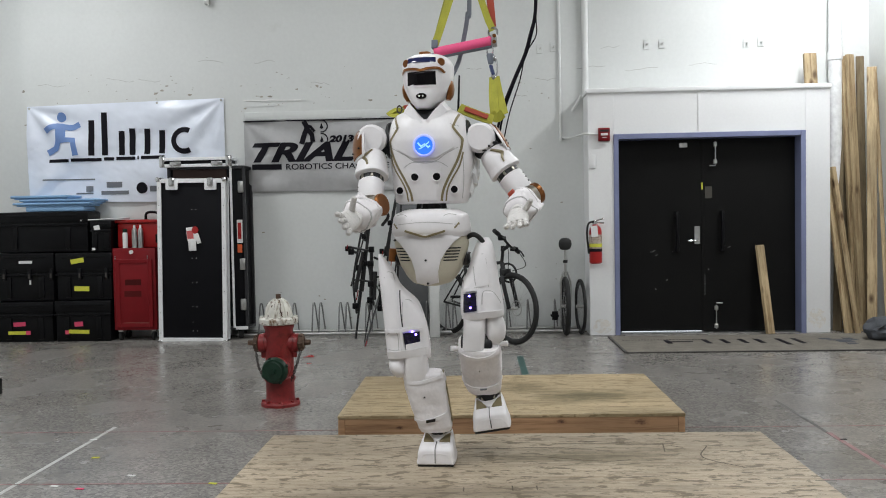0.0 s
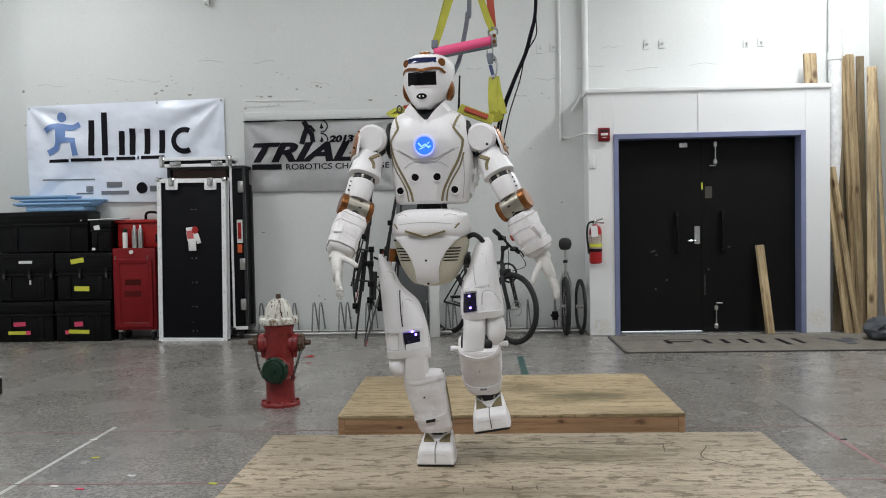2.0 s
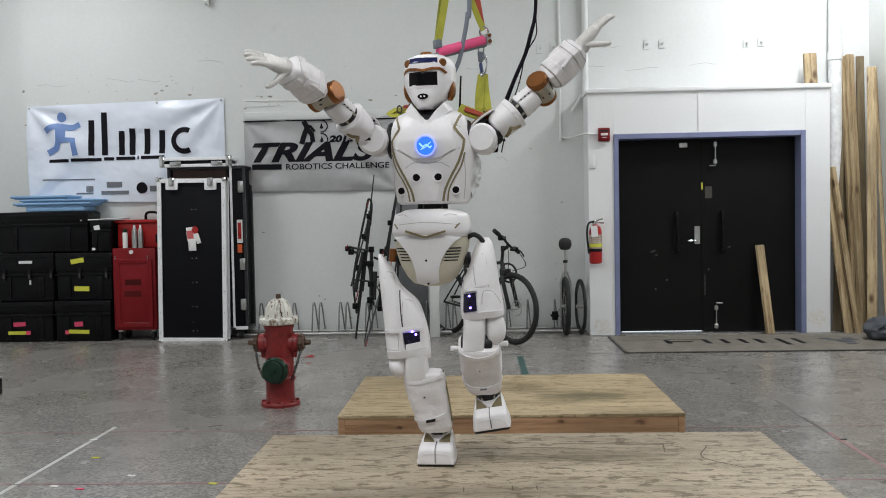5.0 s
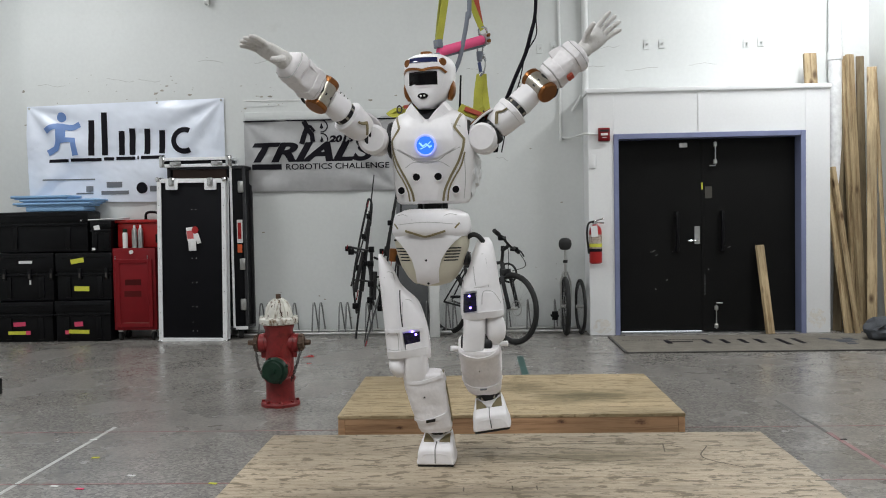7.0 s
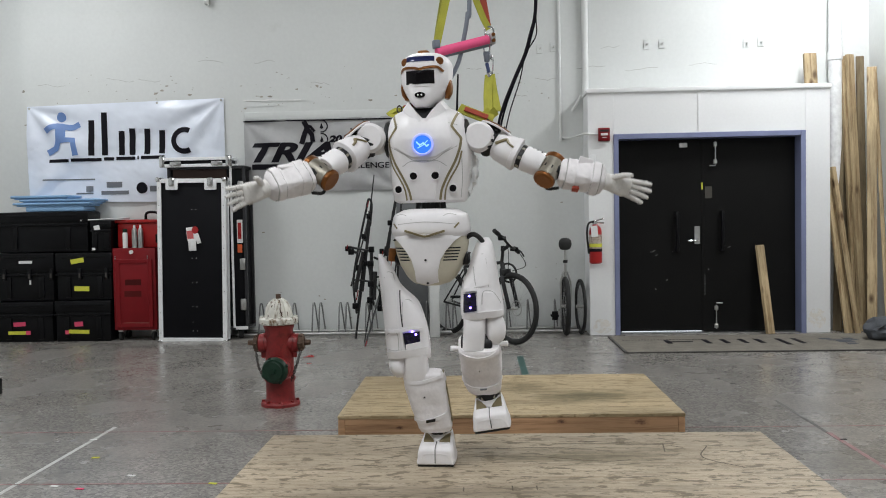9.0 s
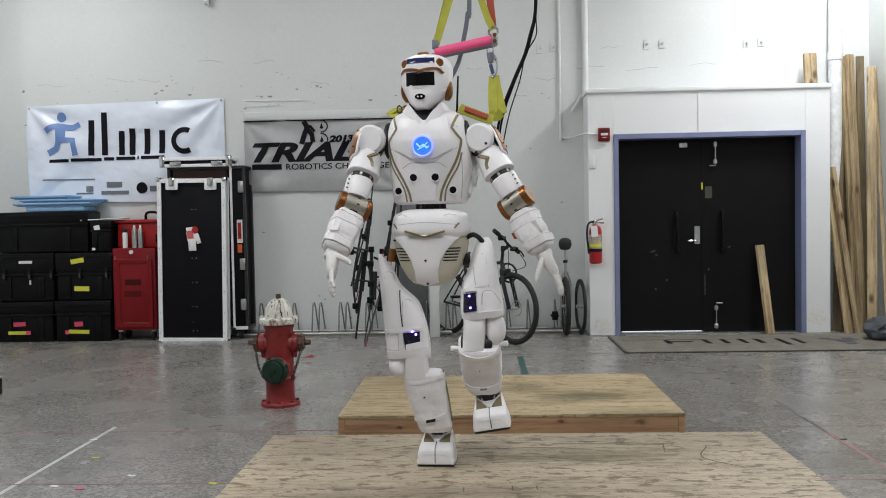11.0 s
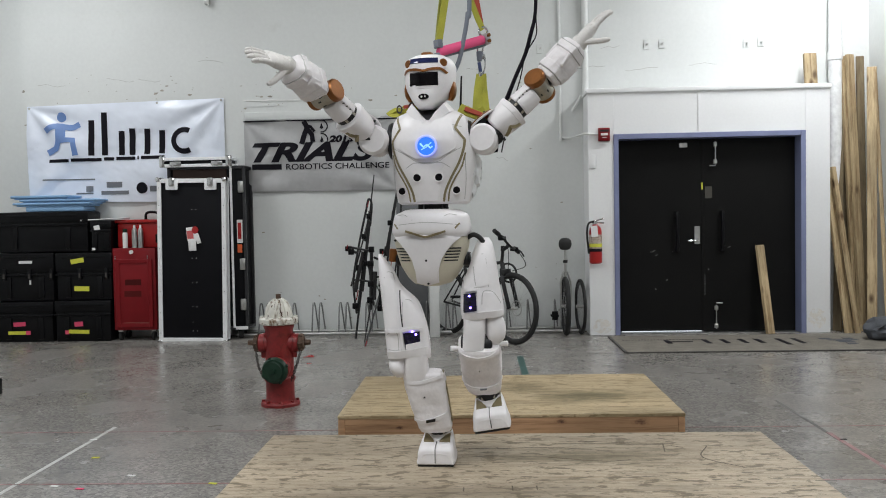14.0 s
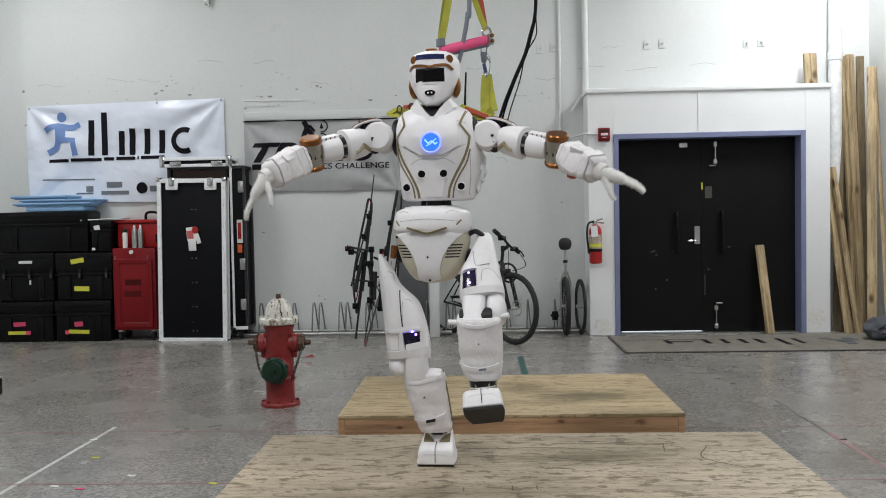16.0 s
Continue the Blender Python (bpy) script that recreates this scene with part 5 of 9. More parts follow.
for a, b, r in (((-1.22, Y0, 0.3), (-1.13, Y0, 0.92), 0.026), ((-1.17, Y0 - 0.02, 0.5), (-1.08, Y0 - 0.02, 1.2), 0.02), ((-1.0, Y0, 0.3), (-0.96, Y0, 0.75), 0.026), ((-1.3, Y0, 0.93), (-1.2, Y0 - 0.05, 0.88), 0.02), ((-1.05, Y0, 0.84), (-0.95, Y0 - 0.05, 0.8), 0.018), ((-0.93, Y0, 0.85), (-0.80, Y0, 1.5), 0.024), ((-0.98, Y0, 0.3), (-0.85, Y0, 1.3), 0.016), ((-0.83, Y0 + 0.04, 0.5), (-0.76, Y0, 1.45), 0.018)):
    part("arm", rod(a, b, r * 0.72, r * 0.6, edge=0.005), DARK_METAL, st)
for a, b, r in (((-1.29, Y0 + 0.03, 0.55), (-1.1, Y0 + 0.03, 1.22), 0.012), ((-1.24, Y0 - 0.05, 0.5), (-1.15, Y0 - 0.05, 0.9), 0.03), ((-1.02, Y0 - 0.03, 0.32), (-0.93, Y0 - 0.03, 0.95), 0.01), ((-1.2, Y0, 0.95), (-0.97, Y0, 0.42), 0.009), ((-1.05, Y0, 0.65), (-0.88, Y0 - 0.02, 0.62), 0.014), ((-0.99, Y0 - 0.06, 0.55), (-0.95, Y0 - 0.06, 0.85), 0.022), ((-0.9, Y0 + 0.02, 0.3), (-0.78, Y0, 1.1), 0.012), ((-1.13, Y0 - 0.02, 1.0), (-1.08, Y0 - 0.02, 1.3), 0.02)):
    part("arm", rod(a, b, r * 0.72, r * 0.6, edge=0.003), DARK_METAL, st)
for a in ((-1.31, Y0 - 0.02, 0.93), (-1.13, Y0 - 0.03, 0.78), (-0.965, Y0 - 0.04, 0.9), (-0.96, Y0 - 0.04, 0.75), (-0.98, Y0 - 0.03, 0.48), (-1.0, Y0 - 0.03, 0.33), (-1.09, Y0 - 0.02, 1.25), (-1.14, Y0 - 0.03, 1.05), (-1.23, Y0 - 0.03, 0.55), (-0.88, Y0 - 0.03, 1.18)):
    part("clamp", box(-0.022, 0.022, -0.022, 0.022, -0.026, 0.026, 0.007), BLACK_PLASTIC, st, at=Matrix.Translation(a))
for a, b, r in (((-1.065, Y0 - 0.04, 0.95), (-1.09, Y0 - 0.04, 0.32), 0.018), ((-1.1, Y0 - 0.03, 0.8), (-1.06, Y0 - 0.03, 0.36), 0.012), ((-1.035, Y0 - 0.05, 0.7), (-1.05, Y0 - 0.05, 0.42), 0.022), ((-1.09, Y0 - 0.04, 0.34), (-1.15, Y0 - 0.1, 0.0), 0.008), ((-1.3, Y0 - 0.02, 0.95), (-1.06, Y0 - 0.04, 0.9), 0.012), ((-1.25, Y0 - 0.02, 0.62), (-1.08, Y0 - 0.04, 0.6), 0.011)):
    part("arm", rod(a, b, r, r * 0.85, edge=0.003), DARK_METAL, st)
for a in ((-1.065, Y0 - 0.06, 0.92), (-1.075, Y0 - 0.06, 0.78), (-1.08, Y0 - 0.06, 0.58), (-1.09, Y0 - 0.06, 0.42), (-1.27, Y0 - 0.04, 0.9), (-1.2, Y0 - 0.04, 0.74), (-1.24, Y0 - 0.04, 0.36)):
    part("clamp", box(-0.028, 0.028, -0.025, 0.025, -0.03, 0.03, 0.008), BLACK_PLASTIC, st, at=Matrix.Translation(a))
part("leg", rod((-0.99, Y0, 0.5), (-1.11, Y0 - 0.35, 0.0), 0.009), DARK_METAL, st)
part("leg", rod((-1.0, Y0, 0.45), (-0.86, Y0 + 0.2, 0.0), 0.009), DARK_METAL, st)
for a, b in (((-1.315, Y0 - 0.045, 0.93), (-1.3, Y0 - 0.045, 0.97)), ((-1.225, Y0 - 0.06, 0.42), (-1.205, Y0 - 0.06, 0.52)), ((-1.1, Y0 - 0.04, 1.34), (-1.085, Y0 - 0.04, 1.4)), ((-1.105, Y0 - 0.36, 0.005), (-1.095, Y0 - 0.33, 0.05))):
    part("red_trim", rod(a, b, 0.005, n=8), RED_PAINT, st, "small red trim")
part("strap", tube(curve_points([(-0.95, Y0 - 0.05, 0.9), (-0.99, Y0 - 0.08, 0.72), (-0.9, Y0 - 0.07, 0.62), (-0.87, Y0 - 0.05, 0.8)], 5), 0, flat=(0.025, 0.004)), RED_BRIGHT, st, "short red strap")

# unicycle leaning by the partition
un = thing("unicycle", pose(0.872, 8.78, 0), "black unicycle leaning against the wall", "unicycle")
wheel(un, (0, 0, 0.3), (1, 0.0, 0), 0.3, 0.025)
bm = None
for x in (-0.05, 0.05):
    bm = tube([(x, 0, 0.3), (x, 0, 0.55), (x * 0.5, 0, 0.64), (0, 0, 0.66)], 0.011, 8, bm)
part("fork", bm, STEEL, un, "steel fork")
part("seat_post", rod((0, 0, 0.6), (0, 0, 0.92), 0.013), STEEL, un)
part("seat_collar", rod((0, 0, 0.74), (0, 0, 0.77), 0.024), DARK_METAL, un)
part("saddle", lathe([(0.02, 0.87), (0.05, 0.88), (0.064, 0.91), (0.066, 0.94), (0.058, 0.97), (0.04, 0.988), (0.015, 0.994)], 24), RUBBER, un)
part("crank", rod((-0.07, 0, 0.265), (-0.09, -0.06, 0.22), 0.01), STEEL, un)
part("pedal", box(-0.16, -0.08, -0.1, -0.02, 0.2, 0.225, 0.005, bm=box(-0.15, -0.09, -0.105, -0.095, 0.17, 0.26, 0.004)), BLACK_PLASTIC, un)
w2 = thing("spare_wheel", pose(1.03, 8.86, 0), "spare black bicycle wheel leaning against the partition", "wheel")
wheel(w2, (0, 0, 0.285), (1, 0.06, 0), 0.285, 0.016)


# ---- fire alarm, switch cover and extinguisher ----
fa = thing("fire_alarm", pose(1.27, PART_Y, 2.025), "small red fire alarm pull station on the partition", "fire alarm")
part("back_box", box(-0.057, 0.057, -0.035, 0, -0.066, 0.066, 0.005), RED_PAINT, fa)
part("front_plate", box(-0.05, 0.05, -0.045, -0.035, -0.06, 0.06, 0.006), RED_PAINT, fa)
part("pull_bar", box(-0.036, 0.036, -0.054, -0.045, -0.012, 0.012, 0.004, bm=box(-0.024, 0.024, -0.052, -0.045, -0.036, -0.03, 0.001, 1)), PAPER, fa, "white pull handle")
part("front_band", box(-0.046, 0.046, -0.047, -0.0445, 0.026, 0.046, 0.001, 1), DARK_METAL, fa)
tagged(link("cover_plate", box(1.115, 1.185, PART_Y - 0.012, PART_Y, 1.69, 1.825, 0.004), PARTITION), "white painted cover plate on the partition", "plate")
fe = thing("fire_extinguisher", pose(1.165, PART_Y - 0.075, 0.735), "red fire extinguisher hung on the partition, with tags", "fire extinguisher")
part("cylinder", lathe([(0.05, 0), (0.062, 0.012), (0.063, 0.03), (0.063, 0.32), (0.055, 0.355), (0.03, 0.38), (0.022, 0.39)], 26), RED_BRIGHT, fe)
part("label", lathe([(0.0637, 0.145), (0.0637, 0.29)], 26), mat("pale_label", (0.5, 0.42, 0.36), rough=0.5, second=(0.12, 0.05, 0.04), second_at=0.5, scale=16), fe, "printed label")
part("label_band", lathe([(0.0642, 0.12), (0.0642, 0.15)], 26), INK, fe)
part("label_band", lathe([(0.0645, 0.165), (0.0645, 0.2)], 26), YELLOW_TAG, fe, "yellow band")
bm = rod((0, 0, 0.385), (0, 0, 0.43), 0.02)
rod((-0.01, 0, 0.425), (0.08, -0.02, 0.45), 0.009, bm=bm)
rod((-0.01, 0, 0.41), (0.085, -0.02, 0.405), 0.008, bm=bm)
part("valve_head", bm, CHROME, fe, "bright valve and lever")
part("hose", tube(curve_points([(-0.015, 0, 0.42), (-0.07, -0.02, 0.4), (-0.085, -0.02, 0.3), (-0.075, -0.02, 0.16), (-0.07, -0.02, 0.1)], 5), 0.011, 8), RUBBER, fe, "black hose")
part("inspection_tag", box(-0.03, 0.035, -0.082, -0.079, 0.27, 0.38), PAPER, fe, "white paper tag", at=pose(0, 0, 0, 0, -4, 0))
part("wall_hook", box(-0.02, 0.02, 0.03, 0.075, 0.36, 0.41, 0.004), STEEL, fe)


# ---- timber ----
def board(a, b, w, t, material, label, turn=0.0):
    a, b = Vector(a), Vector(b)
    L = (b - a).length
    q = (b - a).to_track_quat("Z", "Y").to_matrix().to_4x4()
    return tagged(link("timber_board", box(-w / 2, w / 2, -t / 2, t / 2, 0, L, 0.004, 1), material, at=Matrix.Translation(a) @ q @ pose(0, 0, 0, 0, 0, turn)), label, "board", "boards leaning in the corner")


board((2.895, 8.70, 0.0), (2.835, 8.84, 0.885), 0.09, 0.038, PINE, "short pale pine board leaning against the black door")
board((3.388, 8.93, PZ + 0.047), (3.389, 8.97, 2.82), 0.125, 0.038, PINE, "pine offcut standing on top of the partition")
board((3.65, 8.66, 0.0), (3.545, 8.95, 1.65), 0.088, 0.038, PINE, "pine board leaning in the corner beside the partition", 6)
board((3.712, 8.60, 0.0), (3.575, 8.86, 1.66), 0.045, 0.038, PINE, "narrow knotty pine batten leaning on another board", -8)
board((3.852, 8.82, 0.0), (3.79, 8.98, 2.80), 0.085, 0.04, PINE, "tall pine board leaning in the corner", 4)
board((3.808, 8.87, 0.0), (3.745, 9.02, 2.79), 0.06, 0.04, PINE, "tall narrow pine board leaning in the corner", -14)
board((3.625, 8.88, 0.0), (3.715, 9.03, 2.21), 0.085, 0.03, SHADED_PINE_GREY, "weathered board with painted shade, leaning in the corner")
board((3.755, 8.97, 0.0), (3.79, 9.09, 1.93), 0.07, 0.02, SHADED_PINE_GREY, "weathered board with painted shade, leaning in the corner")
board((3.838, 8.99, 0.0), (3.855, 9.1, 1.64), 0.07, 0.018, SHADED_PINE_GREY, "short weathered board with painted shade, leaning in the corner")
board((3.93, 8.97, 0.0), (3.942, 9.09, 2.80), 0.075, 0.025, SHADED_PINE_GREY, "tall weathered board with painted shade, leaning in the corner")
board((3.81, 8.52, 0.0), (3.905, 8.74, 2.63), 0.088, 0.04, PINE, "tall pine board leaning in the corner", 6)
board((3.955, 8.5, 0.0), (3.985, 8.85, 2.6), 0.085, 0.036, PINE, "pine board leaning on the side wall", 68)

# tool bag by the boards
bg = thing("tool_bag", pose(3.80, 8.2, 0), "slumped dark grey cloth bag on the floor", "bag")
bm = bmesh.new()
bmesh.ops.create_icosphere(bm, subdivisions=4, radius=1)
for v in bm.verts:
    k = 1 + 0.25 * noise.noise(v.co * 1.7 + Vector((4, 1, 0))) + 0.08 * noise.noise(v.co * 5)
    v.co = Vector((v.co.x * 0.2 * k, v.co.y * 0.17 * k, max(0.0, 0.09 + v.co.z * 0.13 * k)))
part("body", bm, GREY_CLOTH, bg)
part("strap", tube(curve_points([(-0.14, -0.13, 0.12), (0, -0.18, 0.2), (0.12, -0.13, 0.13)], 5), 0, flat=(0.03, 0.005)), RUBBER, bg)
tagged(link("charger_box", box(3.93, 4.03, 7.98, 8.1, 0.0, 0.1, 0.008), BLACK_PLASTIC), "small black box on the floor by the bag", "box")
tagged(link("floor_speaker", box(-3.66, -3.485, 5.95, 6.1, 0, 0.115, 0.008), BLACK_PLASTIC), "small black box on the floor", "box")


# ---- humanoid robot ----
WHITE = mat("white_moulded_shell", (0.85, 0.828, 0.84), rough=0.36, vary=0.03, scale=6, bump=0.05, fine=50, second=(0.68, 0.67, 0.66), second_at=0.66, second_soft=0.2)
SLEEVE = mat("white_padded_fabric", (0.82, 0.79, 0.8), rough=0.8, vary=0.07, scale=16, bump=1.0, fine=60, second=(0.66, 0.64, 0.62), second_at=0.6, second_soft=0.25)
GLOVE = mat("off_white_glove", (0.69, 0.67, 0.65), rough=0.8, vary=0.1, scale=18, bump=0.5, fine=90, second=(0.5, 0.47, 0.43), second_at=0.55, second_soft=0.2)
CREAM = mat("cream_shell", (0.60, 0.56, 0.44), rough=0.42, vary=0.04, scale=8, bump=0.05)
GOLD = mat("dull_gold_trim", (0.26, 0.215, 0.12), rough=0.45, metal=0.3, vary=0.1, scale=20)
DARK = mat("black_mechanism", (0.02, 0.02, 0.022), rough=0.45, metal=0.4, vary=0.3, scale=24, bump=0.2)
VISOR = mat("black_visor_glass", (0.006, 0.005, 0.006), rough=0.12, spec=0.22, vary=0.1, scale=8, bump=0)
# dark glass with the LEDs' violet glow put into its colour
VIOLET_LIT_GLASS = mat("dark_violet_lit_glass", (0.01, 0.007, 0.028), rough=0.2, vary=0.6, scale=30, bump=0)
NAVY = mat("dark_blue_lens_band", (0.012, 0.018, 0.075), rough=0.12, vary=0.1, scale=8, bump=0)
STEEL_BODY = mat("brushed_actuator_steel", (0.42, 0.39, 0.33), rough=0.35, metal=0.9, vary=0.12, scale=22)
BLUE_GLOW = mat("blue_lit_disc", (0.02, 0.07, 0.5), rough=0.3, vary=0, bump=0, glow=(0.03, 0.19, 1.0), glow_strength=1.0)
HALO = mat("pale_blue_lit_rim", (0.5, 0.55, 0.9), rough=0.3, vary=0, bump=0, glow=(0.25, 0.3, 1.0), glow_strength=0.6)
PALE_GLOW = mat("pale_blue_lit_mark", (0.4, 0.7, 1.0), rough=0.3, vary=0, bump=0, glow=(0.2, 0.45, 1.0), glow_strength=0.9)
VIOLET_LED = mat("violet_led", (0.3, 0.2, 1.0), rough=0.3, vary=0, bump=0, glow=(0.22, 0.14, 1.0), glow_strength=8.0)
YELLOW_STRAP = mat("yellow_webbing", (0.42, 0.41, 0.05), rough=0.75, vary=0.15, scale=16, bump=0.4, fine=220)
RED_STRAP = mat("red_webbing", (0.42, 0.07, 0.04), rough=0.75, vary=0.12, scale=16, bump=0.4, fine=220)
PINK_PAD = mat("pink_foam_pad", (0.85, 0.10, 0.26), rough=0.6, vary=0.06, scale=10, bump=0.2)
GREY_HOSE = mat("blue_grey_hose", (0.17, 0.19, 0.23), rough=0.5, vary=0.1, scale=12)

RX, RY, RZ = -0.2, 3.95, 0.11
rob = thing("humanoid_robot", pose(RX, RY, RZ), "white humanoid robot with bronze joints balancing on one leg", "robot")


def section(z, cx, a, b, cy=0.0, p=2.8, n=32):
    out = []
    for i in range(n):
        t = 2 * math.pi * i / n
        c, s = math.cos(t), math.sin(t)
        out.append(Vector((cx + a * math.copysign(abs(c) ** (2 / p), c), cy + b * math.copysign(abs(s) ** (2 / p), s), z)))
    return out


def loft(rows, p=2.8, n=32, bm=None):
    """rows: z, centre x, half width, half depth, centre y."""
    return rings([section(r[0], r[1], r[2], r[3], r[4] if len(r) > 4 else 0.0, p, n) for r in rows], bm)


def smooth_rows(rows, steps=3):
    """More rows between the given ones, on a smooth curve."""
    rows = [tuple(r) + (0.0,) * (5 - len(r)) for r in rows]
    out = []
    for i in range(len(rows) - 1):
        a, b, c, d = rows[max(i - 1, 0)], rows[i], rows[i + 1], rows[min(i + 2, len(rows) - 1)]
        for k in range(steps):
            t = k / steps
            q = []
            for e in range(5):
                lin = b[e] + (c[e] - b[e]) * t
                cub = 0.5 * (2 * b[e] + (c[e] - a[e]) * t + (2 * a[e] - 5 * b[e] + 4 * c[e] - d[e]) * t * t + (3 * b[e] - a[e] - 3 * c[e] + d[e]) * t ** 3)
                q.append(lin if e == 0 else cub)
            out.append(tuple(q))
    return out + [rows[-1]]


def front_y(rows, x, z, p=2.8):
    """The y of the front of a lofted shell at x, z."""
    rows = sorted(tuple(r) + (0.0,) * (5 - len(r)) for r in rows)
    z = min(max(z, rows[0][0]), rows[-1][0])
    for lo, hi in zip(rows, rows[1:]):
        if lo[0] <= z <= hi[0]:
            k = (z - lo[0]) / max(hi[0] - lo[0], 1e-6)
            q = [lo[e] + (hi[e] - lo[e]) * k for e in range(5)]
            u = min(0.999, abs((x - q[1]) / q[2]))
            return q[4] - q[3] * (1 - u ** p) ** (1 / p)
    return 0.0


def ribbon(rows, points, w, proud=0.003, p=2.8, bm=None):
    """A thin inlaid strip that follows points (x, z) over the front of a shell."""
    pts = curve_points([Vector((a, b, 0)) for a, b in points], 6)
    loops = []
    for i, q in enumerate(pts):
        d = (pts[min(i + 1, len(pts) - 1)] - pts[max(i - 1, 0)]).normalized()
        nrm = Vector((-d.y, d.x, 0)) * w / 2
        l, r = q + nrm, q - nrm
        yl, yr = front_y(rows, l.x, l.y, p), front_y(rows, r.x, r.y, p)
        loops.append([Vector((l.x, yl - proud, l.y)), Vector((r.x, yr - proud, r.y)), Vector((r.x, yr + 0.012, r.y)), Vector((l.x, yl + 0.012, l.y))])
    return rings(loops, bm)


def patch(rows, outline, proud=0.004, sink=0.02, p=2.8, steps=5, bm=None):
    """A raised panel with the given outline (x, z), draped over the front of a shell."""
    out = bmesh.new()
    cx = sum(a for a, _ in outline) / len(outline)
    cz = sum(b for _, b in outline) / len(outline)
    dense = []
    for (x0, z0), (x1, z1) in zip(outline, outline[1:] + outline[:1]):
        for k in range(3):
            dense.append((x0 + (x1 - x0) * k / 3, z0 + (z1 - z0) * k / 3))
    loops = []
    for k in range(steps + 1):
        f = 1 - k / (steps + 0.6)
        loops.append([Vector((cx + (x - cx) * f, front_y(rows, cx + (x - cx) * f, cz + (z - cz) * f, p) - proud, cz + (z - cz) * f)) for x, z in dense])
    base = [Vector((x * 1.0, front_y(rows, x, z, p) + sink, z)) for x, z in dense]
    return rings([base] + loops, bm)


SEAM = mat("grey_panel_seam", (0.5, 0.49, 0.48), rough=0.7, vary=0.1, bump=0)


def seam(rows, points, parent, p=2.8, w=0.003, proud=0.0008):
    return part("panel_seam", ribbon(rows, points, w, proud, p), SEAM, parent, "thin grey panel seam")


# torso, turned slightly, built round its own axis
TX, TZ = -0.011, 1.183
torso = part("torso", rings([section(r[0], r[1], r[2], r[3], r[4]) for r in smooth_rows([
    (-0.01, 0, 0.150, 0.10, 0.02), (0.0, 0, 0.166, 0.115, 0.02), (0.075, 0.002, 0.178, 0.13, 0.02), (0.15, 0.006, 0.187, 0.14, 0.018), (0.215, 0.004, 0.190, 0.15, 0.015), (0.27, -0.002, 0.186, 0.155, 0.012),
    (0.32, -0.006, 0.181, 0.148, 0.015), (0.365, -0.006, 0.17, 0.136, 0.02), (0.392, -0.004, 0.153, 0.118, 0.025), (0.412, -0.002, 0.115, 0.095, 0.03), (0.42, -0.002, 0.075, 0.075, 0.03)])]), WHITE, rob, at=pose(TX, 0.0, TZ, 0, 0, -6))
TR = [(-0.01, 0, 0.150, 0.10, 0.02), (0.0, 0, 0.166, 0.115, 0.02), (0.075, 0.002, 0.178, 0.13, 0.02), (0.15, 0.006, 0.187, 0.14, 0.018), (0.215, 0.004, 0.190, 0.15, 0.015), (0.27, -0.002, 0.186, 0.155, 0.012), (0.32, -0.006, 0.181, 0.148, 0.015), (0.365, -0.006, 0.17, 0.136, 0.02), (0.392, -0.004, 0.153, 0.118, 0.025), (0.412, -0.002, 0.115, 0.095, 0.03), (0.42, -0.002, 0.075, 0.075, 0.03)]
CX = -0.006
part("chest_plate", patch(TR, [(CX - 0.105, 0.375), (CX - 0.118, 0.30), (CX - 0.13, 0.235), (CX - 0.05, 0.19), (CX + 0.05, 0.19), (CX + 0.13, 0.235), (CX + 0.118, 0.30), (CX + 0.105, 0.375), (CX + 0.03, 0.36), (CX - 0.03, 0.36)], 0.006), WHITE, torso)
part("belly_plate", patch(TR, [(CX - 0.07, 0.15), (CX - 0.045, 0.165), (CX + 0.045, 0.165), (CX + 0.07, 0.15), (CX + 0.055, 0.07), (CX + 0.04, 0.004), (CX - 0.04, 0.004), (CX - 0.055, 0.07)], 0.006), WHITE, torso)
for s in (-1, 1):
    kink = [(0.148, 0.392), (0.138, 0.365), (0.126, 0.332), (0.125, 0.327), (0.127, 0.322), (0.143, 0.3), (0.162, 0.276), (0.164, 0.27), (0.164, 0.262), (0.158, 0.225), (0.138, 0.17), (0.1, 0.1), (0.075, 0.045), (0.066, 0.0)]
    part("trim_line", ribbon(TR, [(CX + s * a, b) for a, b in kink], 0.010), GOLD, torso, "dull gold trim line")
    part("trim_line", ribbon(TR, [(CX + s * 0.167, 0.215), (CX + s * 0.15, 0.155), (CX + s * 0.115, 0.095), (CX + s * 0.094, 0.05), (CX + s * 0.086, 0.0)], 0.0065), GOLD, torso, "dull gold trim line")
    for x, z, r in ((0.049, 0.108, 0.018), (0.124, 0.05, 0.017)):
        xx = CX + s * x
        y = front_y(TR, xx, z)
        e = part("camera_port", rod((xx, y + 0.02, z), (xx, y - 0.009, z), r, n=20, edge=0.003), VISOR, torso, "black camera lens")
        part("port_ring", ring_bar((xx, y - 0.008, z), (0, 1, 0), r + 0.001, 0.0025, 24, 6), WHITE, e)
    flap = (((0.006, -0.132, 0.352), (0.018, -0.13, 0.345), (0.02, -0.112, 0.35), (0.008, -0.112, 0.356)), ((0.036, -0.118, 0.395), (0.062, -0.112, 0.37), (0.064, -0.098, 0.376), (0.038, -0.1, 0.4)),
            ((0.07, -0.09, 0.436), (0.098, -0.08, 0.4), (0.1, -0.066, 0.404), (0.072, -0.074, 0.44)), ((0.078, -0.05, 0.448), (0.108, -0.04, 0.412), (0.11, -0.026, 0.412), (0.08, -0.034, 0.448)), ((0.08, 0.02, 0.44), (0.112, 0.03, 0.41), (0.112, 0.044, 0.41), (0.08, 0.036, 0.44)))
    part("collar", rings([[Vector((CX + s * a, b, z)) for a, b, z in q] for q in flap]), WHITE, torso, "white pointed collar flap")
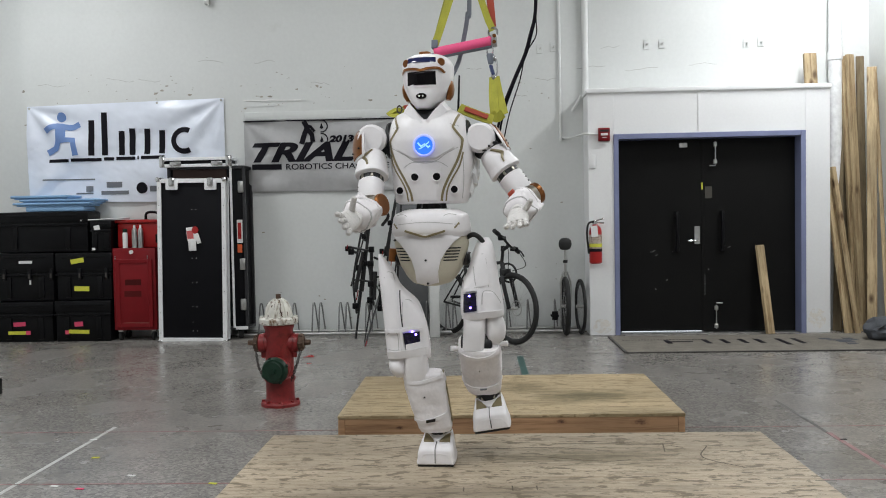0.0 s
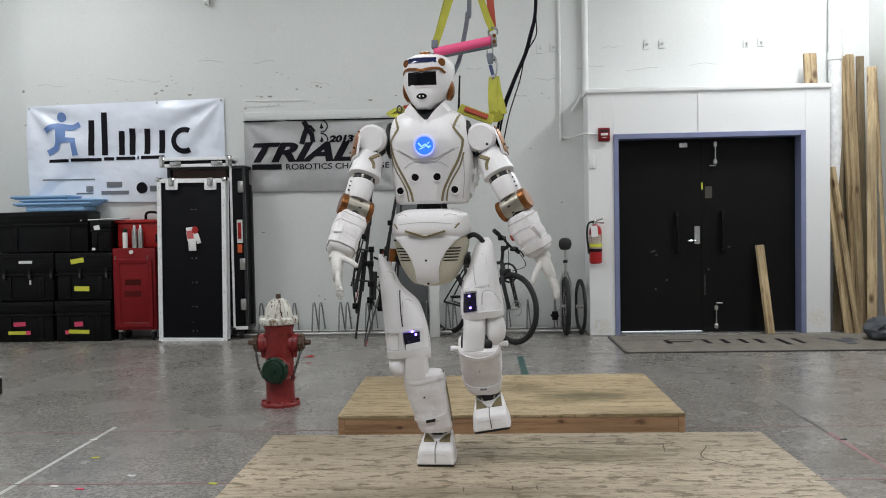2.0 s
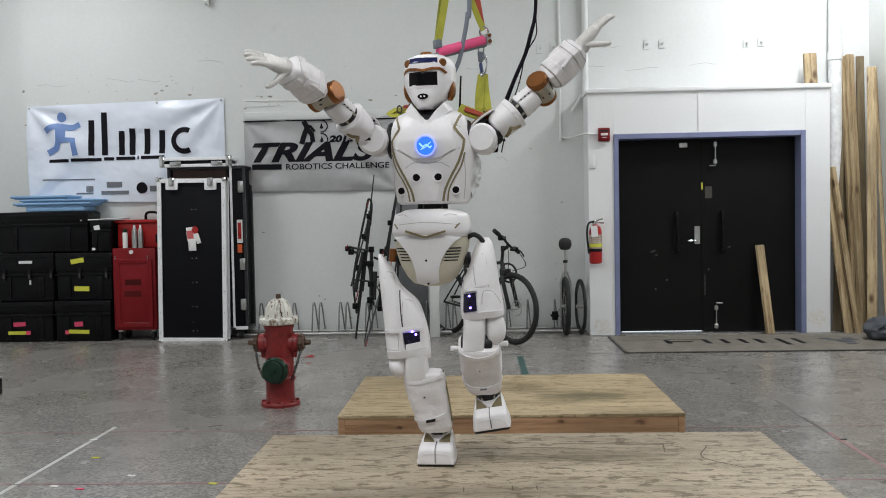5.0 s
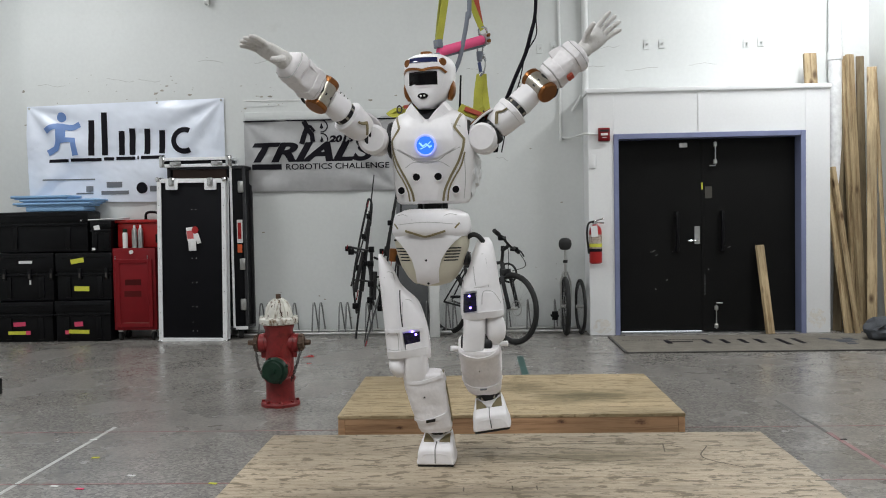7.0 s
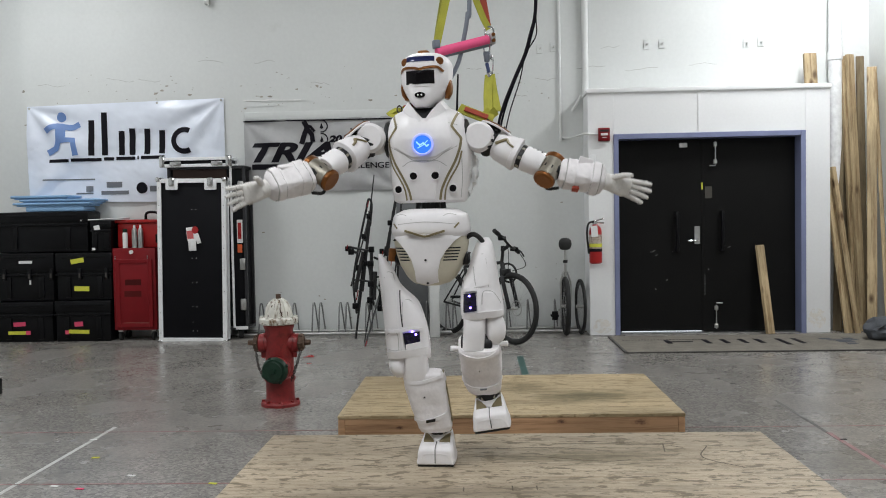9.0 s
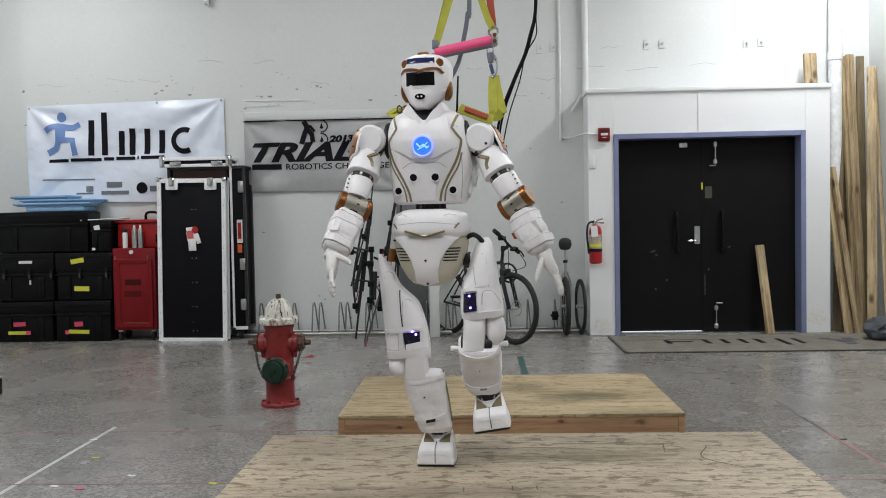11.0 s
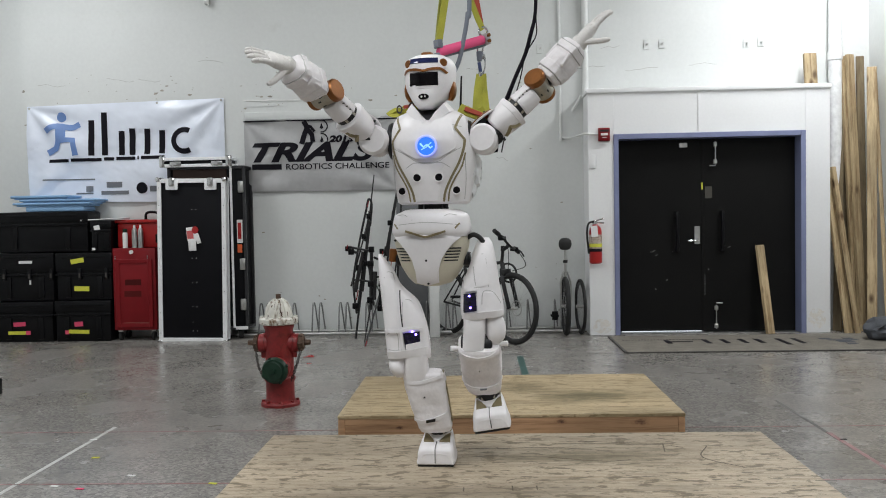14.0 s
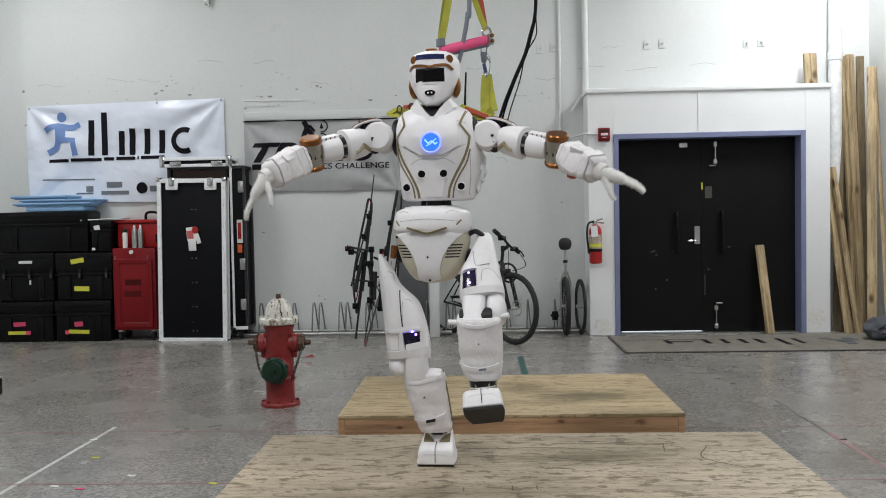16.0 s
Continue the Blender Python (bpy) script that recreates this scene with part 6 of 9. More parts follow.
seam(TR, [(CX - 0.155, 0.24), (CX - 0.09, 0.205), (CX - 0.05, 0.178), (CX, 0.174), (CX + 0.05, 0.178), (CX + 0.09, 0.205), (CX + 0.155, 0.24)], torso)
seam(TR, [(CX - 0.1, 0.15), (CX - 0.06, 0.172), (CX, 0.168), (CX + 0.06, 0.172), (CX + 0.1, 0.15)], torso)
seam(TR, [(CX - 0.035, 0.075), (CX, 0.045), (CX + 0.035, 0.075)], torso)
seam(TR, [(CX - 0.15, 0.33), (CX - 0.06, 0.35), (CX, 0.33), (CX + 0.06, 0.35), (CX + 0.15, 0.33)], torso)
for s in (-1, 1):
    seam(TR, [(CX + s * 0.165, 0.21), (CX + s * 0.165, 0.1), (CX + s * 0.155, 0.01)], torso)
part("neck_well", patch(TR, [(CX - 0.004, 0.362), (CX + 0.012, 0.362), (CX + 0.05, 0.4), (CX + 0.072, 0.417), (CX - 0.06, 0.417), (CX - 0.04, 0.4)], 0.004), DARK, torso, "black neck opening")
EY = front_y(TR, CX, 0.262) - 0.009
emb = part("chest_emblem", rod((CX, EY + 0.02, 0.244), (CX, EY - 0.006, 0.244), 0.041, n=36, edge=0.003), BLUE_GLOW, torso, "round glowing blue emblem")
part("emblem_rim", ring_bar((CX, EY - 0.003, 0.244), (0, 1, 0), 0.044, 0.005, 40, 8), HALO, emb, "pale glowing rim")
bm = stroke([(CX - 0.027, 0.256), (CX - 0.012, 0.24), (CX + 0.004, 0.25), (CX + 0.02, 0.235), (CX + 0.028, 0.243)], 0.008, EY - 0.006, 0.0015)
stroke([(CX - 0.022, 0.228), (CX, 0.238), (CX + 0.024, 0.26)], 0.004, EY - 0.006, 0.002, bm)
part("emblem_mark", bm, PALE_GLOW, emb, "pale swirl mark")
# torn plastic cover on the far flank
bm = bmesh.new()
bmesh.ops.create_icosphere(bm, subdivisions=4, radius=1)
for v in bm.verts:
    k = 1 + 0.35 * noise.noise(v.co * 2.5) + 0.2 * noise.noise(v.co * 7)
    v.co = Vector((0.165 + v.co.x * 0.045 * k, 0.06 + v.co.y * 0.09 * k, 0.15 + v.co.z * 0.125 * k))
part("flank_cover", bm, mat("crinkled_plastic_cover", (0.8, 0.81, 0.82), rough=0.3, vary=0.05, scale=20, bump=0.8, fine=40), torso, "crinkled clear white cover")
bm = loft(smooth_rows([(0.02, 0, 0.13, 0.07, 0.14), (0.1, 0, 0.15, 0.09, 0.15), (0.3, 0, 0.15, 0.09, 0.15), (0.38, 0, 0.11, 0.06, 0.14)]))
part("backpack", bm, WHITE, torso)
# added black rings stand in for the dark gaps beside the shoulders
for s, x0 in ((-1, -0.19), (1, 0.163)):
    part("armpit_joint", ring_bar((x0 + (0.0 if s < 0 else 0.0), 0.03, 0.285), (1, 0, 0), 0.07, 0.016, 28, 8), DARK, torso, "black ring standing in for the dark gap")
part("antenna", rod((0.115, 0.1, 0.38), (0.125, 0.1, 0.585), 0.006, 0.004, 8), BLACK_PLASTIC, torso, "thin black antenna")

# waist
waist = part("waist", loft([(-0.06, 0, 0.05, 0.06), (0.02, 0, 0.045, 0.06)], 2.2), DARK, rob, "black waist mechanism", at=pose(TX + 0.0, 0.02, TZ))
for x in (-0.06, -0.03, 0.03, 0.06):
    part("strut", rod((x, -0.05, -0.05), (x * 0.9, -0.045, 0.01), 0.012), DARK, waist)

# head
HX, HZ = -0.016, 1.590
HR = [(0.004, -0.004, 0.03, 0.045, -0.068), (0.01, -0.004, 0.038, 0.055, -0.064), (0.03, -0.003, 0.06, 0.08, -0.043), (0.065, -0.001, 0.085, 0.106, -0.018), (0.11, 0, 0.108, 0.12, 0.0), (0.16, 0, 0.114, 0.125, 0.005), (0.205, 0, 0.114, 0.125, 0.01), (0.235, 0, 0.098, 0.112, 0.012), (0.25, 0, 0.07, 0.085, 0.015), (0.258, 0, 0.035, 0.045, 0.015)]
head = part("head", rings([section(r[0], r[1], r[2], r[3], r[4], 2.5) for r in smooth_rows(HR)]), WHITE, rob, at=pose(HX, -0.01, HZ, 0, 0, -9))
FX = -0.006


def face(name, outline, material, proud, label="", parent=None):
    return part(name, patch(HR, outline, proud, 0.02, 2.5), material, parent or head, label)


face("brow_plate", [(FX - 0.085, 0.238), (FX - 0.1, 0.20), (FX - 0.096, 0.18), (FX, 0.175), (FX + 0.096, 0.18), (FX + 0.1, 0.20), (FX + 0.085, 0.238)], WHITE, 0.008)
face("sensor_band", [(FX - 0.063, 0.228), (FX - 0.066, 0.204), (FX + 0.066, 0.204), (FX + 0.063, 0.228)], NAVY, 0.011, "dark blue sensor band")
face("visor_rim", [(FX - 0.074, 0.171), (FX - 0.074, 0.1), (FX - 0.06, 0.094), (FX + 0.06, 0.094), (FX + 0.074, 0.1), (FX + 0.074, 0.171)], WHITE, 0.003)
face("visor", [(FX - 0.064, 0.164), (FX - 0.065, 0.105), (FX + 0.065, 0.105), (FX + 0.064, 0.164)], VISOR, 0.006, "black glass visor")
part("brow_trim", ribbon(HR, [(FX - 0.1, 0.164), (FX - 0.075, 0.178), (FX - 0.03, 0.176), (FX, 0.17), (FX + 0.03, 0.176), (FX + 0.075, 0.178), (FX + 0.1, 0.16)], 0.011, 0.008, 2.5), BRONZE, head, "bronze brow trim")
m0 = face("mouth_grille", [(FX + 0.024 * math.cos(a * math.pi / 8), 0.056 + 0.0125 * math.sin(a * math.pi / 8)) for a in range(16)], VISOR, 0.006, "small dark oval mouth sensor")
for s in (-1, 1):
    y = front_y(HR, FX + s * 0.008, 0.056, 2.5)
    part("sensor_eye", rod((FX + s * 0.008, y, 0.056), (FX + s * 0.008, y - 0.008, 0.056), 0.0042, n=10), PAPER, m0)
    part("temple_disc", rod((s * 0.07, -0.08, 0.205), (s * 0.083, -0.1, 0.207), 0.018, n=20, edge=0.004), BRONZE, head, "bronze disc")
    part("ear_pad", loft(smooth_rows([(0.05, s * 0.092, 0.01, 0.024), (0.07, s * 0.1, 0.014, 0.036), (0.105, s * 0.104, 0.015, 0.04), (0.132, s * 0.103, 0.011, 0.03)]), 2.4, 20), BRONZE, head, "bronze ear pad")
    part("jaw_line", ribbon(HR, [(FX + s * 0.092, 0.15), (FX + s * 0.08, 0.10), (FX + s * 0.07, 0.09)], 0.004, 0.004, 2.5), WHITE, head)
part("crest_mount", loft([(0.25, -0.012, 0.026, 0.03), (0.268, -0.012, 0.026, 0.028), (0.272, -0.012, 0.018, 0.02)], 4, 16), BRONZE, head, "bronze crest mount")
neck = part("neck", loft(smooth_rows([(-0.10, 0, 0.085, 0.07), (-0.05, 0, 0.07, 0.065), (0.0, 0.0, 0.06, 0.06), (0.05, 0, 0.055, 0.055)]), 2.2), DARK, rob, "black neck", at=pose(HX + 0.008, 0.015, HZ))
part("neck_ring", ring_bar((0.012, 0, -0.005), (0.2, 0, 1), 0.07, 0.016, 30, 8), RUBBER, neck)
part("neck_collar", ring_bar((0.016, -0.012, -0.028), (0.1, -0.15, 1), 0.078, 0.018, 30, 8), DARK, neck, "black neck ring")
part("neck_cable", tube(curve_points([(0.02, -0.085, -0.03), (0.055, -0.075, -0.005), (0.08, -0.03, 0.012), (0.085, 0.03, 0.0)], 5), 0.008, 8), RUBBER, neck, "black cable round the neck")

# pelvis
PXc, PZ0 = -0.015, 0.801
PR = [(0.0, 0, 0.04, 0.05, 0.0), (0.013, 0, 0.085, 0.085, 0.0), (0.04, 0, 0.112, 0.105, 0.0), (0.09, 0, 0.142, 0.12, 0.0), (0.17, 0, 0.166, 0.128, 0.0), (0.225, 0, 0.17, 0.13, 0.0), (0.25, 0, 0.15, 0.12, 0.0)]
pelvis = part("pelvis", rings([section(r[0], r[1], r[2], r[3], r[4], 2.6) for r in smooth_rows(PR)]), CREAM, rob, "cream and white pelvis shell", at=pose(PXc, 0.01, PZ0, 0, 0, -6))
BR = [(0.225, 0, 0.17, 0.135, 0.0), (0.245, 0, 0.181, 0.145, 0.0), (0.29, 0, 0.176, 0.142, 0.0), (0.325, 0, 0.165, 0.13, 0.0), (0.345, 0, 0.125, 0.10, 0.0), (0.35, 0, 0.10, 0.08, 0.0)]
part("belt_shell", rings([section(r[0], r[1], r[2], r[3], r[4], 2.8) for r in smooth_rows(BR)]), WHITE, pelvis)
PX = -0.008
front = [(PX - 0.165, 0.232), (PX - 0.125, 0.2), (PX - 0.09, 0.16), (PX - 0.066, 0.122), (PX - 0.052, 0.07), (PX - 0.05, 0.018), (PX, 0.004), (PX + 0.05, 0.018), (PX + 0.052, 0.07), (PX + 0.066, 0.122), (PX + 0.09, 0.16), (PX + 0.125, 0.2), (PX + 0.165, 0.232), (PX + 0.06, 0.24), (PX, 0.235), (PX - 0.06, 0.24)]
part("front_plate", patch(PR, front, 0.014, 0.02, 2.6, 7), WHITE, pelvis)
part("belt_trim", ribbon(BR, [(PX - 0.09, 0.252), (PX - 0.05, 0.24), (PX, 0.226), (PX + 0.05, 0.238), (PX + 0.09, 0.25)], 0.009, 0.019), GOLD, pelvis, "dull gold chevron")
for s in (-1, 1):
    for k in range(5):
        z = 0.185 - k * 0.0135
        part("vent_slot", ribbon(PR, [(PX + s * (0.092 - k * 0.004), z - 0.012), (PX + s * (0.152 - k * 0.004), z - 0.012)], 0.006, 0.002, 2.6), DARK, pelvis, "dark vent slot")
    part("side_mark", ribbon(BR, [(PX + s * 0.13, 0.262), (PX + s * 0.15, 0.285)], 0.007, 0.003), GOLD, pelvis)
    part("hip_bolt", rod((PX + s * 0.147, -0.06, 0.21), (PX + s * 0.15, -0.085, 0.21), 0.005, n=8), DARK, pelvis)
for x, z in ((PX, 0.12), (PX + 0.002, 0.014)):
    y = front_y(PR, x, z, 2.6)
    part("front_bolt", rod((x, y, z), (x, y - 0.017, z), 0.005, n=10), DARK, pelvis)
for s in (-1, 1):
    part("hip_joint", rod((s * 0.10, 0.01, 0.12), (s * 0.172, 0.005, 0.122), 0.032, n=22, edge=0.008), DARK, pelvis, "dark hip joint")
part("hip_actuator", rod((-0.185, -0.0, 0.11), (-0.18, 0.0, 0.17), 0.022, n=16, edge=0.004), BRONZE, pelvis, "bronze hip actuator")
part("hip_cable", tube(curve_points([(0.16, -0.02, 0.215), (0.2, -0.04, 0.23), (0.235, -0.03, 0.2), (0.24, 0.0, 0.15)], 6), 0.011, 8), RUBBER, pelvis, "black cable loop")


seam(BR, [(PX - 0.165, 0.275), (PX - 0.08, 0.285), (PX, 0.29), (PX + 0.08, 0.285), (PX + 0.165, 0.275)], pelvis)
for s in (-1, 1):
    seam(BR, [(PX + s * 0.06, 0.3), (PX + s * 0.1, 0.325), (PX + s * 0.14, 0.32)], pelvis)

# standing leg
def folded(loops, seed, amp):
    """Pushes the points of loops in and out a little, like padded cloth."""
    for loop in loops:
        c = sum(loop, Vector()) / len(loop)
        for v in loop:
            k = noise.noise(Vector((v.x * 14 + seed, v.y * 14, v.z * 30))) + 0.6 * noise.noise(Vector((v.x * 40, v.y * 40 + seed, v.z * 55)))
            v += (v - c).normalized() * amp * k
    return loops


def limb(name, rows, pivot, p=2.8, material=WHITE, label="", steps=3):
    """A lofted limb shell; rows and pivot in the robot's space."""
    px, py, pz = pivot
    rr = [(r[0] - pz, r[1] - px, r[2], r[3], r[4] - py) for r in rows]
    loops = [section(*r, p) for r in smooth_rows(rr, steps)]
    ob = part(name, rings(folded(loops, 3.0, 0.005) if material is SLEEVE else loops), material, rob, label, at=pose(px, py, pz))
    return ob, rr


ax, az = -0.211, 0.935
KY = -0.07
thigh, TRW = limb("thigh", [(0.949, -0.254, 0.007, 0.02, -0.02), (0.928, -0.246, 0.014, 0.05, -0.02), (0.870, -0.225, 0.034, 0.07, -0.025), (0.804, -0.205, 0.048, 0.08, -0.03), (0.738, -0.165, 0.081, 0.085, -0.04), (0.660, -0.145, 0.093, 0.088, -0.05), (0.581, -0.132, 0.099, 0.085, -0.055), (0.508, -0.126, 0.099, 0.08, -0.06), (0.481, -0.124, 0.097, 0.07, -0.06)], (ax, 0, az), 3.2)


def local(rows_pivot, *pts):
    return [(a - rows_pivot[0], b - rows_pivot[1]) for a, b in pts]


part("seam", ribbon(TRW, local((ax, az), (-0.159, 0.804), (-0.155, 0.712), (-0.147, 0.628)), 0.005, 0.002, 3.2), DARK, thigh, "dark seam")
part("side_panel", patch(TRW, local((ax, az), (-0.144, 0.751), (-0.103, 0.738), (-0.060, 0.659), (-0.053, 0.606), (-0.139, 0.613)), 0.006, 0.02, 3.2), WHITE, thigh)
part("upper_panel", patch(TRW, local((ax, az), (-0.228, 0.875), (-0.186, 0.859), (-0.173, 0.765), (-0.165, 0.621), (-0.218, 0.608)), 0.006, 0.02, 3.2), WHITE, thigh)
win = part("sensor_window", patch(TRW, local((ax, az), (-0.145, 0.600), (-0.071, 0.606), (-0.067, 0.541), (-0.133, 0.523)), 0.008, 0.02, 3.2), VIOLET_LIT_GLASS, thigh, "dark window with a violet light")
part("window_panel", patch(TRW, local((ax, az), (-0.133, 0.550), (-0.067, 0.562), (-0.065, 0.536), (-0.131, 0.521)), 0.0105, 0.02, 3.2), WHITE, win)
for q in local((ax, az), (-0.087, 0.594), (-0.103, 0.607)):
    y = front_y(TRW, q[0], q[1], 3.2)
    part("led", rod((q[0], y, q[1]), (q[0], y - 0.013, q[1]), 0.0052, n=12), VIOLET_LED, win, "violet light")
part("knee_band", ribbon(TRW, local((ax, az), (-0.220, 0.498), (-0.128, 0.508), (-0.029, 0.522)), 0.034, 0.014, 3.2), WHITE, thigh)
part("window_frame", ribbon(TRW, local((ax, az), (-0.232, 0.606), (-0.15, 0.612), (-0.1, 0.622), (-0.06, 0.616)), 0.014, 0.013, 3.2, ribbon(TRW, local((ax, az), (-0.153, 0.61), (-0.15, 0.57), (-0.142, 0.52)), 0.012, 0.013, 3.2)), WHITE, thigh, "raised white rim round the window")
seam(TRW, local((ax, az), (-0.229, 0.844), (-0.218, 0.870), (-0.192, 0.864), (-0.182, 0.817), (-0.179, 0.713), (-0.170, 0.621)), thigh, 3.2)
seam(TRW, local((ax, az), (-0.144, 0.628), (-0.148, 0.712), (-0.137, 0.746), (-0.105, 0.738), (-0.065, 0.669)), thigh, 3.2)
seam(TRW, local((ax, az), (-0.223, 0.588), (-0.205, 0.600), (-0.171, 0.597), (-0.165, 0.524)), thigh, 3.2)
seam(TRW, local((ax, az), (-0.225, 0.525), (-0.162, 0.524), (-0.062, 0.538), (-0.031, 0.548)), thigh, 3.2)
kx, kz = -0.122, 0.450
knee, _ = limb("knee", [(0.492, -0.173, 0.037, 0.05, -0.07), (0.450, -0.177, 0.039, 0.06, -0.08), (0.419, -0.172, 0.034, 0.055, -0.08), (0.395, -0.165, 0.021, 0.03, -0.075)], (kx, KY, kz), 2.6)
part("knee_panel", loft([(0.522 - kz, 0.028, 0.052, 0.075), (0.448 - kz, 0.030, 0.052, 0.08), (0.391 - kz, 0.034, 0.054, 0.07), (0.357 - kz, 0.036, 0.05, 0.06)], 4.0), WHITE, knee)
sx, sz = -0.078, 0.423
shin, SRW = limb("shin", [(0.418, -0.065, 0.086, 0.068, -0.06), (0.407, -0.060, 0.094, 0.076, -0.06), (0.344, -0.052, 0.093, 0.08, -0.055), (0.265, -0.038, 0.088, 0.08, -0.045), (0.199, -0.023, 0.082, 0.078, -0.04), (0.159, -0.013, 0.077, 0.074, -0.035), (0.141, -0.012, 0.068, 0.062, -0.035)], (sx, -0.05, sz), 3.4, SLEEVE, "padded white shin guard", 6)
SRL = SRW
part("guard_rim", ribbon(SRL, local((sx, sz), (-0.147, 0.377), (-0.079, 0.376), (0.000, 0.396), (0.029, 0.406)), 0.014, 0.006, 3.4), WHITE, shin)
part("guard_strap", ribbon(SRL, local((sx, sz), (-0.108, 0.197), (-0.056, 0.197), (0.023, 0.220), (0.055, 0.238)), 0.016, 0.006, 3.4), WHITE, shin)
part("buckle", patch(SRL, local((sx, sz), (-0.050, 0.204), (-0.008, 0.212), (-0.009, 0.199), (-0.051, 0.191)), 0.010, 0.01, 3.4), DARK, shin)
part("guard_screw", patch(SRL, local((sx, sz), (-0.059, 0.313), (-0.051, 0.312), (-0.051, 0.305), (-0.059, 0.305)), 0.003, 0.01, 3.4), DARK, shin)
part("side_cable", tube(curve_points([Vector((0.105, -0.02, 0.0)), Vector((0.125, -0.03, -0.1)), Vector((0.14, -0.03, -0.2)), Vector((0.143, 0.0, -0.24))], 5), 0.004, 6), GOLD, shin)


def foot(m, name="foot"):
    """Foot with its toe towards -y; origin at the ankle."""
    rows = [(-0.168, 0.074, 0.066, -0.106, -0.05), (-0.163, 0.081, 0.073, -0.11, -0.042), (-0.15, 0.085, 0.077, -0.11, -0.034), (-0.11, 0.0875, 0.078, -0.11, -0.028), (-0.095, 0.0875, 0.077, -0.11, -0.024),
            (-0.06, 0.087, 0.072, -0.11, -0.008), (-0.01, 0.084, 0.066, -0.11, 0.012), (0.05, 0.076, 0.058, -0.11, 0.012), (0.085, 0.068, 0.05, -0.11, 0.005), (0.098, 0.058, 0.04, -0.1, -0.02)]
    loops = []
    for y, hb, ht, z0, zt in rows:
        half = [(hb, z0), (hb, z0 + 0.012), (hb - 0.003, z0 + 0.016), (ht + 0.003, zt - 0.026), (ht - 0.002, zt - 0.01), (ht - 0.01, zt - 0.003), (ht - 0.022, zt)]
        loops.append([Vector((x, y, z)) for x, z in half] + [Vector((-x, y, z)) for x, z in reversed(half)])
    f = part(name, rings(loops), WHITE, rob, "white boot-like foot", at=m)
    part("sole", rings([[Vector((x, y, z)) for x, z in ((hb - 0.004, -0.12), (hb - 0.002, -0.1105), (0.004 - hb, -0.1105), (0.004 - hb, -0.12))] for y, hb, ht, z0, zt in rows[1:-1]]), RUBBER, f, "dark rubber sole")
    part("toe_seam", tube([Vector((0, y - (0.001 if y < -0.16 else 0), z + 0.0008)) for y, z in ((-0.1695, -0.1), (-0.1695, -0.055), (-0.163, -0.041), (-0.15, -0.033), (-0.11, -0.027), (-0.096, -0.023))], 0.0018, 6), DARK, f)
    part("toe_ridge", tube(curve_points([Vector((x, y, z)) for x, y, z in ((-0.066, -0.1665, -0.09), (-0.052, -0.168, -0.066), (-0.03, -0.168, -0.061), (0.03, -0.168, -0.061), (0.052, -0.168, -0.066), (0.066, -0.1665, -0.09))], 3), 0.0018, 6), WHITE, f)
    for s in (-1, 1):
        part("side_trim", rings([[Vector((s * x, y, z + dz)) for x, dz in ((u, 0.003), (v, 0.001), (v, -0.012), (u, -0.01))] for y, z, u, v in ((-0.098, -0.024, 0.012, 0.06), (-0.06, -0.008, 0.03, 0.059), (-0.018, 0.009, 0.05, 0.058))]), GOLD, f, "dull olive gold panel")
    part("cuff", rings([[Vector((x, y, z + dz)) for x, dz in ((-u, 0.006), (0, 0.009), (u, 0.006), (u, -0.004), (-u, -0.004))] for y, z, u in ((-0.1, -0.025, 0.006), (-0.075, -0.015, 0.024), (-0.05, -0.003, 0.04), (-0.035, 0.004, 0.058))]), WHITE, f)
    part("ankle", rod((0, -0.012, -0.02), (0, -0.012, 0.075), 0.052, 0.057, n=20, edge=0.01), DARK, f, "black ankle joint")
    bm = None
    for k in range(6):
        a = k * math.pi / 3
        bm = rod((0.05 * math.cos(a), -0.005 + 0.05 * math.sin(a), 0.0), (0.05 * math.cos(a), -0.005 + 0.05 * math.sin(a), 0.055), 0.01, n=8, bm=bm)
    part("ankle_struts", bm, STEEL_BODY, f)
    return f


fx, fz = 0.005, 0.093
foot(pose(fx - 0.005, 0.015, 0.12, 0, 0, -4))

# lifted leg
lx, lz = 0.221, 0.987
thigh_l, TLW = limb("thigh", [(1.016, 0.230, 0.018, 0.03, 0.0), (0.992, 0.225, 0.037, 0.055, 0.0), (0.941, 0.221, 0.052, 0.072, -0.005), (0.876, 0.216, 0.066, 0.08, -0.015), (0.811, 0.205, 0.085, 0.086, -0.025), (0.733, 0.207, 0.096, 0.09, -0.035), (0.676, 0.211, 0.099, 0.085, -0.045), (0.660, 0.211, 0.093, 0.075, -0.045)], (lx, 0, lz), 3.2)
part("upper_panel", patch(TLW, local((lx, lz), (0.192, 0.941), (0.226, 0.946), (0.244, 0.810), (0.184, 0.798), (0.178, 0.889)), 0.006, 0.02, 3.2), WHITE, thigh_l)
part("side_panel", patch(TLW, local((lx, lz), (0.218, 0.777), (0.259, 0.771), (0.294, 0.706), (0.294, 0.680), (0.219, 0.681)), 0.007, 0.02, 3.2), WHITE, thigh_l)
part("seam", ribbon(TLW, local((lx, lz), (0.173, 0.889), (0.177, 0.837), (0.182, 0.806)), 0.004, 0.002, 3.2), SEAM, thigh_l, "grey seam")
win = part("sensor_window", patch(TLW, local((lx, lz), (0.127, 0.768), (0.182, 0.775), (0.185, 0.694), (0.125, 0.685)), 0.008, 0.02, 3.2), VIOLET_LIT_GLASS, thigh_l, "dark window with violet lights")
